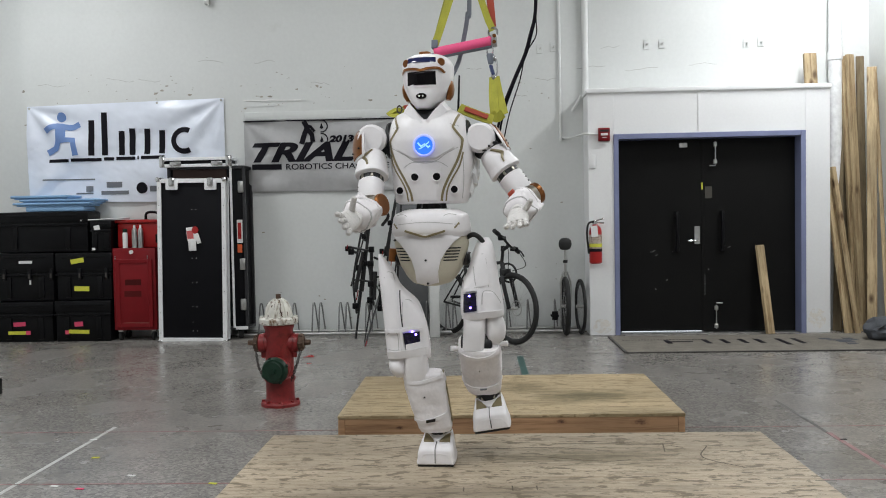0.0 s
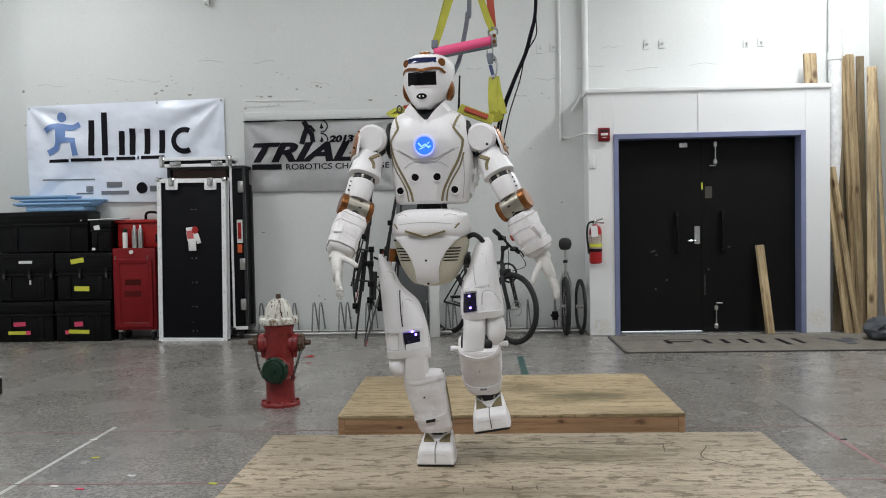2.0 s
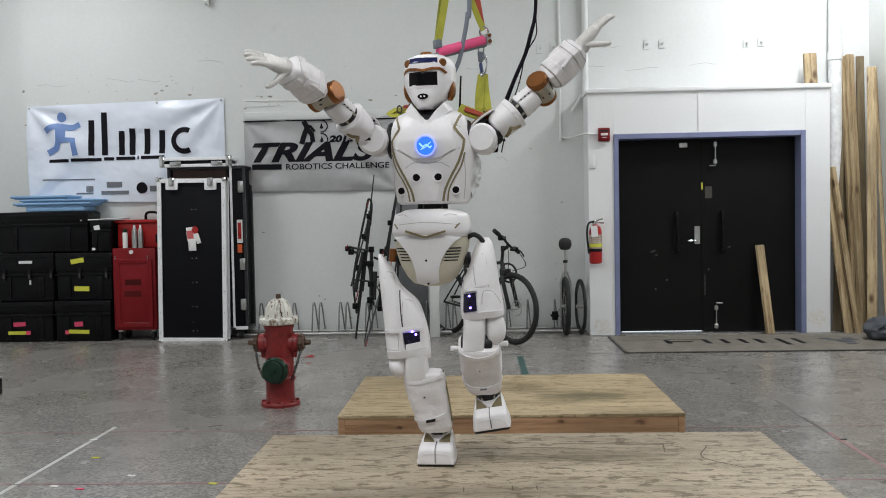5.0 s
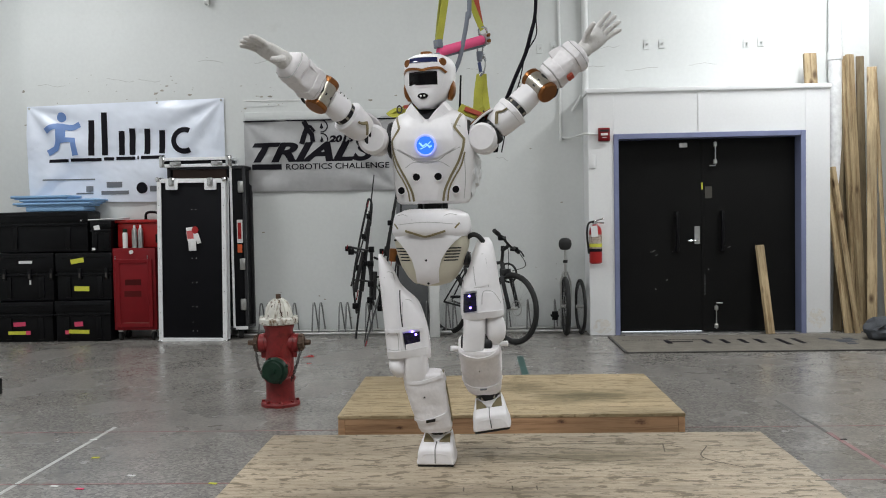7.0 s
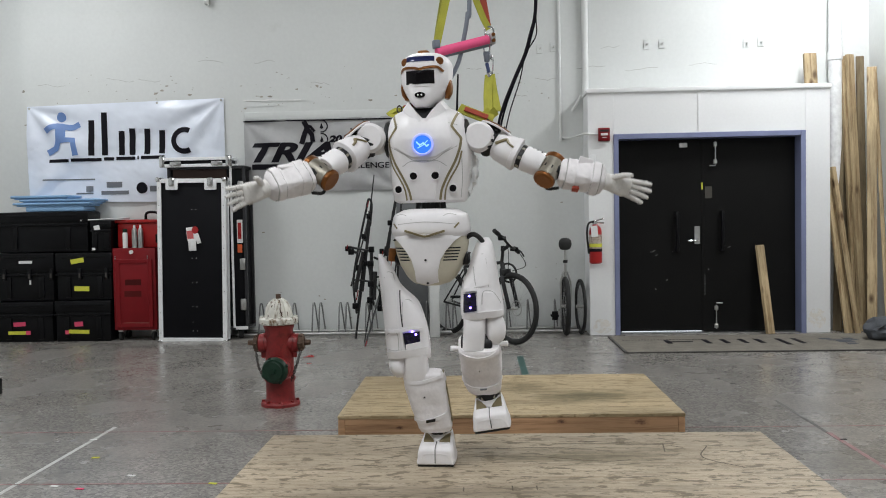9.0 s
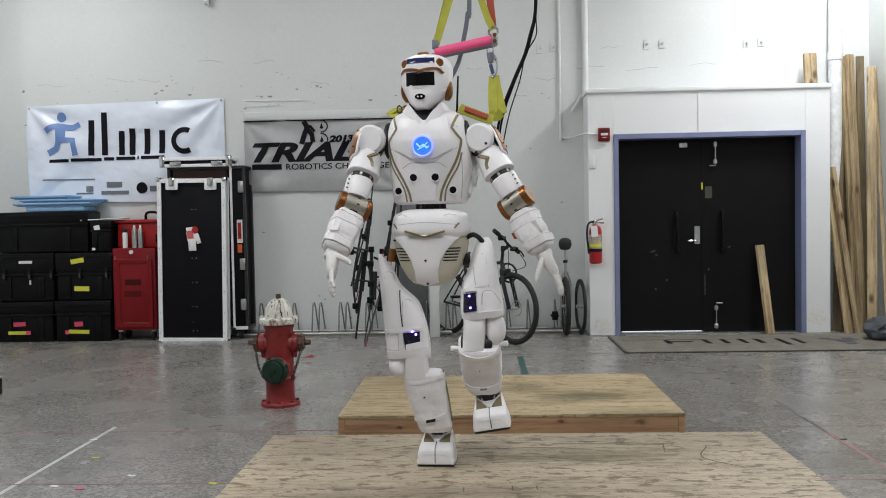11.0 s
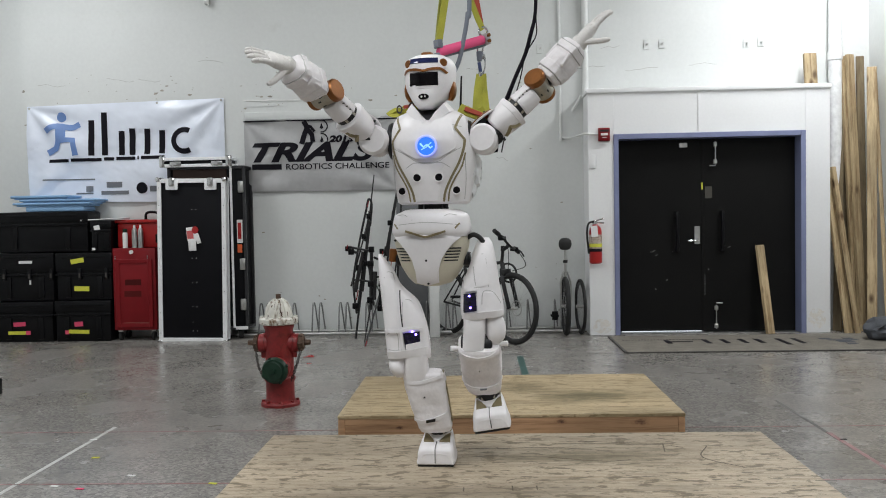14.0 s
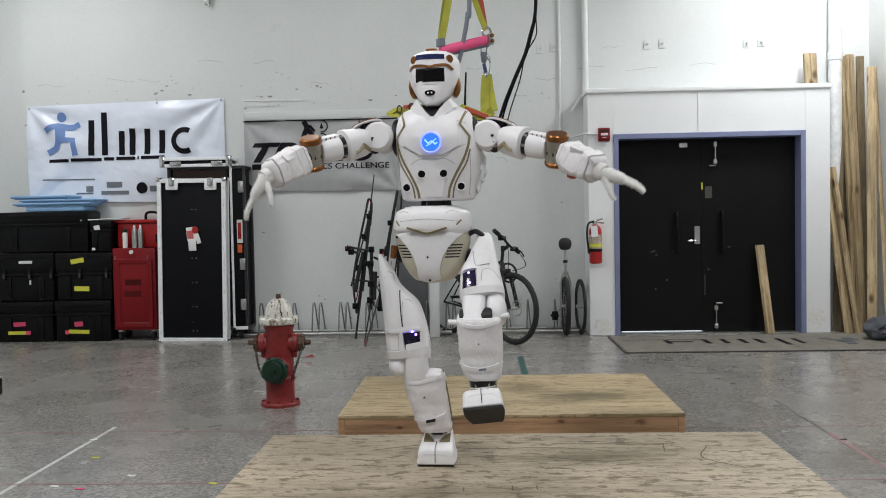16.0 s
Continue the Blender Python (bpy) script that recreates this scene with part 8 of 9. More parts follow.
def motions():
    """The robot flaps its arms, sways, and at the end swings its lifted leg forward."""
    arm_r = [
        (0, pose(-0.275, 0.000, 1.470, 116.3, 62.3, -90.6)), (0.2, pose(-0.275, 0.000, 1.470, 106.9, 60.4, -98.6)), (0.5, pose(-0.275, 0.000, 1.470, 93.6, 58.8, -108.4)),
        (0.8, pose(-0.274, 0.000, 1.470, 85.2, 60.1, -114.1)), (1, pose(-0.273, 0.000, 1.470, 74.4, 61.1, -116.0)), (1.5, pose(-0.273, 0.000, 1.470, 48.2, 61.5, -119.4)),
        (2, pose(-0.273, 0.000, 1.469, 42.3, 62.7, -116.5)), (2.5, pose(-0.273, 0.000, 1.469, 23.7, 58.0, -122.7)), (3, pose(-0.273, 0.000, 1.468, 5.8, 39.7, -134.2)),
        (3.5, pose(-0.273, 0.000, 1.468, -8.4, 16.8, -134.7)), (4, pose(-0.267, 0.000, 1.467, -24.8, 1.7, -135.6)), (4.2, pose(-0.267, 0.000, 1.468, -30.1, -2.6, -136.2)),
        (5.1, pose(-0.267, 0.000, 1.469, -74.8, -30.0, -126.3)), (5.6, pose(-0.267, 0.000, 1.469, -45.5, -31.0, -126.8)), (6, pose(-0.267, 0.000, 1.470, -24.2, -32.7, -129.3)),
        (6.3, pose(-0.267, 0.000, 1.470, -10.0, -34.4, -131.4)), (6.5, pose(-0.267, 0.000, 1.470, -10.2, -34.8, -127.0)), (7, pose(-0.267, 0.000, 1.470, -2.2, -31.9, -132.5)),
        (7.5, pose(-0.267, 0.000, 1.470, 3.2, -20.9, -131.0)), (8, pose(-0.267, 0.000, 1.470, 17.3, -8.5, -135.0)), (8.5, pose(-0.275, 0.000, 1.475, 31.6, 6.0, -135.0)),
        (9, pose(-0.280, 0.000, 1.476, 51.9, 27.4, -131.3)), (9.2, pose(-0.280, 0.000, 1.475, 56.6, 38.8, -136.6)), (9.7, pose(-0.280, 0.000, 1.473, 69.8, 54.7, -126.9)),
        (10.3, pose(-0.280, 0.000, 1.471, 71.4, 62.2, -114.9)), (10.8, pose(-0.280, 0.000, 1.470, 54.6, 60.0, -113.4)), (11.3, pose(-0.280, 0.000, 1.468, 36.5, 58.7, -114.7)),
        (11.5, pose(-0.280, 0.000, 1.468, 29.0, 57.7, -120.7)), (12, pose(-0.280, 0.000, 1.468, 9.6, 39.6, -132.1)), (12.5, pose(-0.275, 0.000, 1.468, -8.9, 17.1, -135.6)),
        (12.8, pose(-0.274, 0.000, 1.463, -22.2, 4.7, -134.9)), (13, pose(-0.273, 0.000, 1.460, -33.3, -4.2, -135.6)), (13.2, pose(-0.270, 0.000, 1.463, -46.1, -13.2, -133.0)),
        (13.5, pose(-0.265, 0.000, 1.467, -64.3, -24.9, -132.1)), (14, pose(-0.265, 0.000, 1.467, -73.4, -31.6, -129.4)), (14.5, pose(-0.265, 0.000, 1.467, -74.8, -33.3, -131.4)),
        (15, pose(-0.265, 0.000, 1.470, -64.6, -27.1, -132.2)), (15.3, pose(-0.257, 0.000, 1.474, -52.8, -18.6, -135.8)), (15.5, pose(-0.252, 0.000, 1.477, -43.3, -10.2, -139.6)),
        (15.8, pose(-0.247, 0.000, 1.480, -28.4, 2.3, -145.9)), (16, pose(-0.244, 0.000, 1.482, -16.6, 13.3, -145.2)),
    ]
    walk(up_r, arm_r)
    walk(pad_r, [(t, pad_pose(m, -1)) for t, m in arm_r])
    walk(fore_r, [
        (0, pose(-0.277, -0.163, 1.160, 58.4, 10.6, -98.5)), (0.2, pose(-0.301, -0.171, 1.166, 48.4, 13.5, -107.8)), (0.5, pose(-0.332, -0.172, 1.171, 49.7, 27.1, -130.0)),
        (0.8, pose(-0.345, -0.159, 1.167, 79.5, 45.6, -112.5)), (1, pose(-0.347, -0.152, 1.164, 70.1, 63.9, -121.0)), (1.5, pose(-0.355, -0.146, 1.162, 45.9, 59.7, -121.2)),
        (2, pose(-0.344, -0.144, 1.158, 45.5, 53.1, -112.7)), (2.5, pose(-0.373, -0.156, 1.172, 22.2, 51.0, -123.0)), (3, pose(-0.460, -0.193, 1.245, 3.5, 38.6, -135.9)),
        (3.5, pose(-0.508, -0.238, 1.367, -6.4, 31.7, -142.7)), (4, pose(-0.517, -0.245, 1.457, -11.8, 10.7, -129.6)), (4.2, pose(-0.520, -0.242, 1.483, -36.0, 6.3, 180.0)),
        (5.1, pose(-0.447, -0.244, 1.644, -68.4, -21.8, -119.5)), (5.6, pose(-0.447, -0.240, 1.649, -42.2, -21.8, -119.5)), (6, pose(-0.454, -0.228, 1.658, -28.4, -21.5, -117.4)),
        (6.3, pose(-0.458, -0.217, 1.667, -20.4, -21.4, -116.1)), (6.5, pose(-0.440, -0.229, 1.670, -8.7, -33.2, -127.5)), (7, pose(-0.468, -0.219, 1.655, -12.6, -26.2, -121.2)),
        (7.5, pose(-0.482, -0.247, 1.595, 2.4, -25.4, -133.2)), (8, pose(-0.512, -0.245, 1.522, 34.0, -29.9, -180.0)), (8.5, pose(-0.521, -0.246, 1.439, 14.6, -17.5, -140.9)),
        (9, pose(-0.485, -0.234, 1.315, 37.3, 15.6, -145.4)), (9.2, pose(-0.478, -0.188, 1.256, 39.9, 20.8, -145.0)), (9.7, pose(-0.402, -0.162, 1.188, 55.8, 40.8, -133.5)),
        (10.3, pose(-0.349, -0.148, 1.162, 72.3, 59.6, -113.4)), (10.8, pose(-0.350, -0.161, 1.167, 53.5, 54.1, -113.3)), (11.3, pose(-0.357, -0.165, 1.169, 25.8, 52.3, -123.3)),
        (11.5, pose(-0.376, -0.161, 1.172, 28.9, 47.7, -119.3)), (12, pose(-0.461, -0.200, 1.245, 6.3, 38.5, -134.6)), (12.5, pose(-0.514, -0.234, 1.365, -4.3, 32.4, -140.9)),
        (12.8, pose(-0.520, -0.247, 1.434, -16.7, 24.0, -146.5)), (13, pose(-0.522, -0.244, 1.485, -20.1, 5.3, -129.5)), (13.2, pose(-0.502, -0.249, 1.543, -39.0, -5.4, -139.5)),
        (13.5, pose(-0.478, -0.235, 1.615, -60.0, -18.4, -122.5)), (14, pose(-0.454, -0.231, 1.651, -66.4, -20.5, -117.8)), (14.5, pose(-0.458, -0.219, 1.660, -75.7, -24.1, -114.2)),
        (15, pose(-0.474, -0.231, 1.629, -56.3, -15.9, -117.0)), (15.3, pose(-0.495, -0.231, 1.586, -46.8, -12.5, -133.6)), (15.5, pose(-0.514, -0.223, 1.539, -39.1, -6.7, -133.8)),
        (15.8, pose(-0.537, -0.196, 1.466, -18.9, 16.9, -145.4)), (16, pose(-0.524, -0.194, 1.402, 1.0, 24.7, -132.8)),
    ])
    walk(hand_r, [
        (0, pose(-0.316, -0.421, 1.112, 26.3, 7.7, -98.8)), (0.2, pose(-0.380, -0.416, 1.104, 9.6, 11.6, -106.2)), (0.5, pose(-0.484, -0.353, 1.050, 11.3, 50.4, -113.3)),
        (0.8, pose(-0.416, -0.331, 0.977, 14.9, 50.1, -110.3)), (1, pose(-0.407, -0.252, 0.926, 13.6, 56.0, -102.6)), (1.5, pose(-0.424, -0.260, 0.933, 0.5, 63.6, -89.6)),
        (2, pose(-0.406, -0.291, 0.946, -5.5, 55.4, -82.6)), (2.5, pose(-0.464, -0.296, 0.966, -21.1, 50.4, -88.1)), (3, pose(-0.609, -0.337, 1.080, -38.8, 42.9, -98.4)),
        (3.5, pose(-0.688, -0.375, 1.227, -55.3, 53.9, -118.8)), (4, pose(-0.683, -0.446, 1.408, -107.7, 45.1, 180.0)), (4.2, pose(-0.783, -0.242, 1.454, -80.8, 39.8, -138.1)),
        (5.1, pose(-0.568, -0.458, 1.742, -133.3, -10.8, -126.8)), (5.6, pose(-0.569, -0.454, 1.748, -89.7, -11.5, -127.0)), (6, pose(-0.568, -0.447, 1.756, -81.8, -11.6, -128.3)),
        (6.3, pose(-0.567, -0.438, 1.764, -90.2, -9.6, -129.3)), (6.5, pose(-0.575, -0.405, 1.815, -93.5, -5.3, -130.0)), (7, pose(-0.591, -0.422, 1.772, -77.1, -22.6, -137.4)),
        (7.5, pose(-0.646, -0.421, 1.709, -70.1, -9.6, -133.6)), (8, pose(-0.742, -0.245, 1.654, -72.7, -9.0, -129.8)), (8.5, pose(-0.717, -0.405, 1.518, -47.9, 1.9, -123.6)),
        (9, pose(-0.696, -0.378, 1.243, -6.4, 13.8, -132.4)), (9.2, pose(-0.681, -0.329, 1.162, 13.6, 27.3, -128.7)), (9.7, pose(-0.540, -0.307, 1.015, 8.1, 45.5, -117.7)),
        (10.3, pose(-0.402, -0.272, 0.934, 3.3, 57.7, -101.9)), (10.8, pose(-0.411, -0.303, 0.952, -1.9, 50.4, -86.5)), (11.3, pose(-0.446, -0.301, 0.960, -16.0, 54.5, -87.9)),
        (11.5, pose(-0.463, -0.316, 0.976, -11.5, 55.2, -83.5)), (12, pose(-0.607, -0.348, 1.080, -38.8, 42.8, -98.2)), (12.5, pose(-0.688, -0.375, 1.223, -58.6, 53.8, -122.0)),
        (12.8, pose(-0.722, -0.381, 1.327, -58.1, 50.4, -119.7)), (13, pose(-0.690, -0.448, 1.461, -90.3, 21.7, -125.0)), (13.2, pose(-0.703, -0.420, 1.568, -104.5, 11.6, -125.5)),
        (13.5, pose(-0.613, -0.448, 1.698, -108.5, 5.1, -145.2)), (14, pose(-0.570, -0.450, 1.744, -131.0, -9.6, -127.8)), (14.5, pose(-0.557, -0.440, 1.768, -116.3, -3.2, -140.3)),
        (15, pose(-0.590, -0.458, 1.702, -127.6, -9.1, -130.6)), (15.3, pose(-0.673, -0.419, 1.643, -121.4, -0.8, -126.1)), (15.5, pose(-0.696, -0.413, 1.570, -92.4, 24.8, -138.5)),
        (15.8, pose(-0.745, -0.340, 1.389, -66.1, 40.1, -119.9)), (16, pose(-0.687, -0.371, 1.291, -107.7, 57.3, -180.0)),
    ])
    arm_l = [
        (0, pose(0.219, 0.000, 1.467, -47.0, 52.7, -21.8)), (0.2, pose(0.219, 0.000, 1.467, -56.0, 52.8, -33.0)), (0.5, pose(0.219, 0.000, 1.467, -56.4, 57.0, -34.0)),
        (0.8, pose(0.221, 0.000, 1.467, -56.8, 59.2, -36.9)), (1, pose(0.222, 0.000, 1.467, -45.0, 58.1, -34.9)), (1.5, pose(0.222, 0.000, 1.466, -22.6, 59.8, -36.0)),
        (2, pose(0.222, 0.000, 1.466, -14.3, 60.7, -37.1)), (2.5, pose(0.222, 0.000, 1.465, 8.6, 55.4, -26.7)), (3, pose(0.222, 0.000, 1.465, 15.7, 36.4, -24.0)),
        (3.5, pose(0.222, 0.000, 1.464, 25.4, 17.2, -18.0)), (4, pose(0.227, 0.000, 1.464, 32.9, 0.2, -21.4)), (4.2, pose(0.227, 0.000, 1.464, 36.0, -7.9, 0.0)),
        (5.1, pose(0.227, 0.000, 1.465, 50.0, -41.9, 0.0)), (5.6, pose(0.227, 0.000, 1.466, 15.0, -41.9, 0.0)), (6, pose(0.227, 0.000, 1.466, -12.0, -42.4, 0.0)),
        (6.3, pose(0.227, 0.000, 1.467, -28.0, -42.4, 0.0)), (6.5, pose(0.227, 0.000, 1.467, -34.0, -44.9, 0.0)), (7, pose(0.227, 0.000, 1.467, -34.0, -42.3, 0.0)),
        (7.5, pose(0.227, 0.000, 1.467, -34.0, -27.6, 0.0)), (8, pose(0.227, 0.000, 1.467, -34.0, -13.9, 0.0)), (8.5, pose(0.219, 0.000, 1.472, -34.6, 5.6, -15.0)),
        (9, pose(0.214, 0.000, 1.472, -35.4, 26.4, -10.2)), (9.2, pose(0.214, 0.000, 1.472, -43.0, 33.9, -25.0)), (9.7, pose(0.214, 0.000, 1.470, -43.3, 52.2, -23.6)),
        (10.3, pose(0.214, 0.000, 1.468, -30.4, 60.3, -23.4)), (10.8, pose(0.214, 0.000, 1.467, -20.1, 58.3, -33.8)), (11.3, pose(0.214, 0.000, 1.465, 0.1, 56.4, -31.4)),
        (11.5, pose(0.214, 0.000, 1.464, 6.8, 54.1, -25.5)), (12, pose(0.214, 0.000, 1.464, 17.7, 36.2, -19.4)), (12.5, pose(0.219, 0.000, 1.464, 26.4, 17.5, -15.4)),
        (12.8, pose(0.221, 0.000, 1.460, 33.1, 2.2, -19.9)), (13, pose(0.222, 0.000, 1.457, 39.4, -8.4, -19.0)), (13.2, pose(0.225, 0.000, 1.460, 46.2, -14.5, -26.4)),
        (13.5, pose(0.229, 0.000, 1.464, 48.0, -33.3, 0.0)), (14, pose(0.229, 0.000, 1.464, 49.0, -42.3, 0.0)), (14.5, pose(0.229, 0.000, 1.464, 50.0, -42.3, 0.0)),
        (15, pose(0.230, 0.000, 1.467, 46.0, -37.4, 0.0)), (15.3, pose(0.237, 0.000, 1.471, 50.0, -20.0, -24.0)), (15.5, pose(0.243, 0.000, 1.474, 45.2, -12.5, -27.5)),
        (15.8, pose(0.247, 0.000, 1.477, 29.0, 2.4, -32.0)), (16, pose(0.250, 0.000, 1.479, 18.9, 13.5, -30.4)),
    ]
    walk(up_l, arm_l)
    walk(pad_l, [(t, pad_pose(m, 1)) for t, m in arm_l])
    walk(fore_l, [
        (0, pose(0.416, -0.079, 1.189, -137.5, 14.4, -100.8)), (0.2, pose(0.397, -0.115, 1.188, -107.1, 23.5, -91.6)), (0.5, pose(0.377, -0.107, 1.173, -59.6, 37.4, -51.0)),
        (0.8, pose(0.364, -0.108, 1.166, -59.6, 56.6, -41.1)), (1, pose(0.374, -0.106, 1.170, -15.0, 67.4, 0.0)), (1.5, pose(0.364, -0.104, 1.164, 10.0, 63.5, 0.0)),
        (2, pose(0.358, -0.103, 1.161, 20.0, 62.3, 0.0)), (2.5, pose(0.399, -0.089, 1.177, 32.0, 60.4, 0.0)), (3, pose(0.479, -0.115, 1.257, 32.0, 40.6, -0.0)),
        (3.5, pose(0.540, -0.103, 1.361, 11.8, 27.8, -33.0)), (4, pose(0.553, -0.128, 1.463, 24.9, 15.4, -25.9)), (4.2, pose(0.574, 0.000, 1.512, 29.7, 7.4, -25.8)),
        (5.1, pose(0.487, 0.000, 1.699, 50.0, -46.2, -0.0)), (5.6, pose(0.488, 0.000, 1.699, 15.0, -46.2, -0.0)), (6, pose(0.485, 0.000, 1.702, -12.0, -47.0, 0.0)),
        (6.3, pose(0.485, 0.000, 1.703, -28.0, -45.6, 0.0)), (6.5, pose(0.475, 0.000, 1.714, -34.0, -40.6, 0.0)), (7, pose(0.486, 0.000, 1.702, -34.0, -37.8, 0.0)),
        (7.5, pose(0.537, 0.000, 1.629, -34.0, -35.9, 0.0)), (8, pose(0.567, 0.000, 1.551, -34.0, -33.0, 0.0)), (8.5, pose(0.556, -0.090, 1.438, -34.0, -24.0, -0.0)),
        (9, pose(0.523, -0.055, 1.316, -31.1, 12.9, -0.0)), (9.2, pose(0.477, -0.123, 1.276, -30.0, 22.9, -0.0)), (9.7, pose(0.411, -0.086, 1.194, -25.0, 49.8, 0.0)),
        (10.3, pose(0.373, -0.069, 1.164, -10.0, 66.3, -0.0)), (10.8, pose(0.367, -0.102, 1.169, -22.4, 58.0, -36.2)), (11.3, pose(0.380, -0.101, 1.174, 28.0, 61.5, -0.0)),
        (11.5, pose(0.399, -0.088, 1.181, 28.7, 60.8, 0.0)), (12, pose(0.480, -0.094, 1.258, 30.3, 40.6, -0.0)), (12.5, pose(0.541, -0.089, 1.359, 12.0, 27.3, -33.1)),
        (12.8, pose(0.549, -0.119, 1.446, 23.8, 19.2, -26.3)), (13, pose(0.549, -0.113, 1.508, 34.2, 1.2, -27.2)), (13.2, pose(0.528, -0.151, 1.547, 45.9, -13.5, -30.7)),
        (13.5, pose(0.522, 0.000, 1.656, 48.0, -36.2, 0.0)), (14, pose(0.488, 0.000, 1.700, 49.0, -46.2, -0.0)), (14.5, pose(0.488, 0.000, 1.700, 50.0, -43.4, 0.0)),
        (15, pose(0.507, 0.000, 1.679, 46.0, -38.5, 0.0)), (15.3, pose(0.538, -0.134, 1.591, 43.6, -33.6, -0.0)), (15.5, pose(0.546, -0.158, 1.550, 42.0, -16.7, 0.0)),
        (15.8, pose(0.544, -0.185, 1.462, 23.0, 16.0, -28.8)), (16, pose(0.544, -0.172, 1.398, 1.0, 24.6, -45.2)),
    ])
    walk(hand_l, [
        (0, pose(0.368, -0.331, 1.123, -79.8, 20.9, -95.9)), (0.2, pose(0.390, -0.358, 1.082, -52.1, 20.4, -83.3)), (0.5, pose(0.510, -0.270, 1.013, 3.3, 48.1, -51.9)),
        (0.8, pose(0.474, -0.204, 0.945, 0.8, 53.4, -56.7)), (1, pose(0.475, -0.106, 0.925, 65.0, 68.5, 0.0)), (1.5, pose(0.483, -0.104, 0.927, 90.0, 61.5, 0.0)),
        (2, pose(0.481, -0.103, 0.926, 102.0, 65.2, 0.0)), (2.5, pose(0.530, -0.089, 0.947, 108.0, 52.2, 0.0)), (3, pose(0.680, -0.115, 1.084, 108.0, 39.8, -0.0)),
        (3.5, pose(0.736, -0.231, 1.237, 107.9, 19.6, -0.0)), (4, pose(0.782, -0.240, 1.392, 107.7, -4.2, 0.0)), (4.2, pose(0.810, -0.114, 1.478, 107.8, -10.1, -0.0)),
        (5.1, pose(0.671, -0.000, 1.890, 108.0, -50.8, -0.0)), (5.6, pose(0.671, -0.000, 1.891, 80.0, -49.7, -0.0)), (6, pose(0.666, 0.000, 1.896, 50.0, -47.0, 0.0)),
        (6.3, pose(0.671, 0.000, 1.892, 30.0, -46.7, 0.0)), (6.5, pose(0.676, 0.000, 1.887, 18.1, -50.8, 0.0)), (7, pose(0.695, 0.000, 1.865, 15.0, -42.1, 0.0)),
        (7.5, pose(0.752, 0.000, 1.784, 15.0, -36.1, -0.0)), (8, pose(0.789, 0.000, 1.695, 15.0, -28.5, 0.0)), (8.5, pose(0.798, -0.090, 1.545, 15.1, -14.2, 0.0)),
        (9, pose(0.781, -0.055, 1.257, 15.0, 17.2, -0.0)), (9.2, pose(0.721, -0.123, 1.173, 15.0, 30.0, 0.0)), (9.7, pose(0.582, -0.086, 0.991, 50.0, 56.2, 0.0)),
        (10.3, pose(0.480, -0.069, 0.922, 75.0, 68.5, 0.0)), (10.8, pose(0.480, -0.185, 0.944, 95.0, 64.4, -0.0)), (11.3, pose(0.506, -0.101, 0.941, 105.0, 59.4, 0.0)),
        (11.5, pose(0.529, -0.088, 0.950, 105.8, 52.4, 0.0)), (12, pose(0.682, -0.094, 1.085, 108.0, 39.8, -0.0)), (12.5, pose(0.738, -0.217, 1.237, 107.9, 19.6, 0.0)),
        (12.8, pose(0.774, -0.230, 1.359, 103.1, 14.2, -23.7)), (13, pose(0.785, -0.234, 1.502, 107.9, -9.0, -0.0)), (13.2, pose(0.750, -0.282, 1.609, 121.0, -15.5, -33.6)),
        (13.5, pose(0.736, 0.000, 1.813, 108.0, -41.2, 0.0)), (14, pose(0.672, -0.000, 1.891, 108.0, -50.8, -0.0)), (14.5, pose(0.681, 0.000, 1.882, 107.9, -57.7, 0.0)),
        (15, pose(0.715, 0.000, 1.844, 108.0, -46.8, -0.0)), (15.3, pose(0.759, -0.134, 1.737, 108.0, -30.8, 0.0)), (15.5, pose(0.799, -0.158, 1.626, 108.0, -20.2, 0.0)),
        (15.8, pose(0.767, -0.308, 1.389, 107.8, -2.1, 0.0)), (16, pose(0.714, -0.343, 1.287, 107.9, 19.6, 0.0)),
    ])
    walk(sh_r, [
        (0, pose(-0.275, 0.000, 1.470, 0.0, 0.0, -4.0)), (0.5, pose(-0.275, 0.000, 1.470, 0.0, 0.0, -4.0)), (1, pose(-0.273, 0.000, 1.470, 0.0, 0.0, -4.0)),
        (3.5, pose(-0.273, 0.000, 1.468, 0.0, 0.0, -4.0)), (4, pose(-0.267, 0.000, 1.467, 0.0, 0.0, -4.0)), (6.5, pose(-0.267, 0.000, 1.470, 0.0, 0.0, -4.0)),
        (8, pose(-0.267, 0.000, 1.470, 0.0, 0.0, -4.0)), (8.5, pose(-0.275, 0.000, 1.475, 0.0, 0.0, -4.0)), (9, pose(-0.280, 0.000, 1.476, 0.0, 0.0, -4.0)),
        (11.5, pose(-0.280, 0.000, 1.468, 0.0, 0.0, -4.0)), (12, pose(-0.280, 0.000, 1.468, 0.0, 0.0, -4.0)), (12.5, pose(-0.275, 0.000, 1.468, 0.0, 0.0, -4.0)),
        (13, pose(-0.273, 0.000, 1.460, 0.0, 0.0, -4.0)), (13.5, pose(-0.265, 0.000, 1.467, 0.0, 0.0, -4.0)), (14.5, pose(-0.265, 0.000, 1.467, 0.0, 0.0, -4.0)),
        (15, pose(-0.265, 0.000, 1.470, 0.0, 0.0, -4.0)), (15.5, pose(-0.252, 0.000, 1.477, 0.0, 0.0, -4.0)), (16, pose(-0.244, 0.000, 1.482, 0.0, 0.0, -4.0)),
    ])
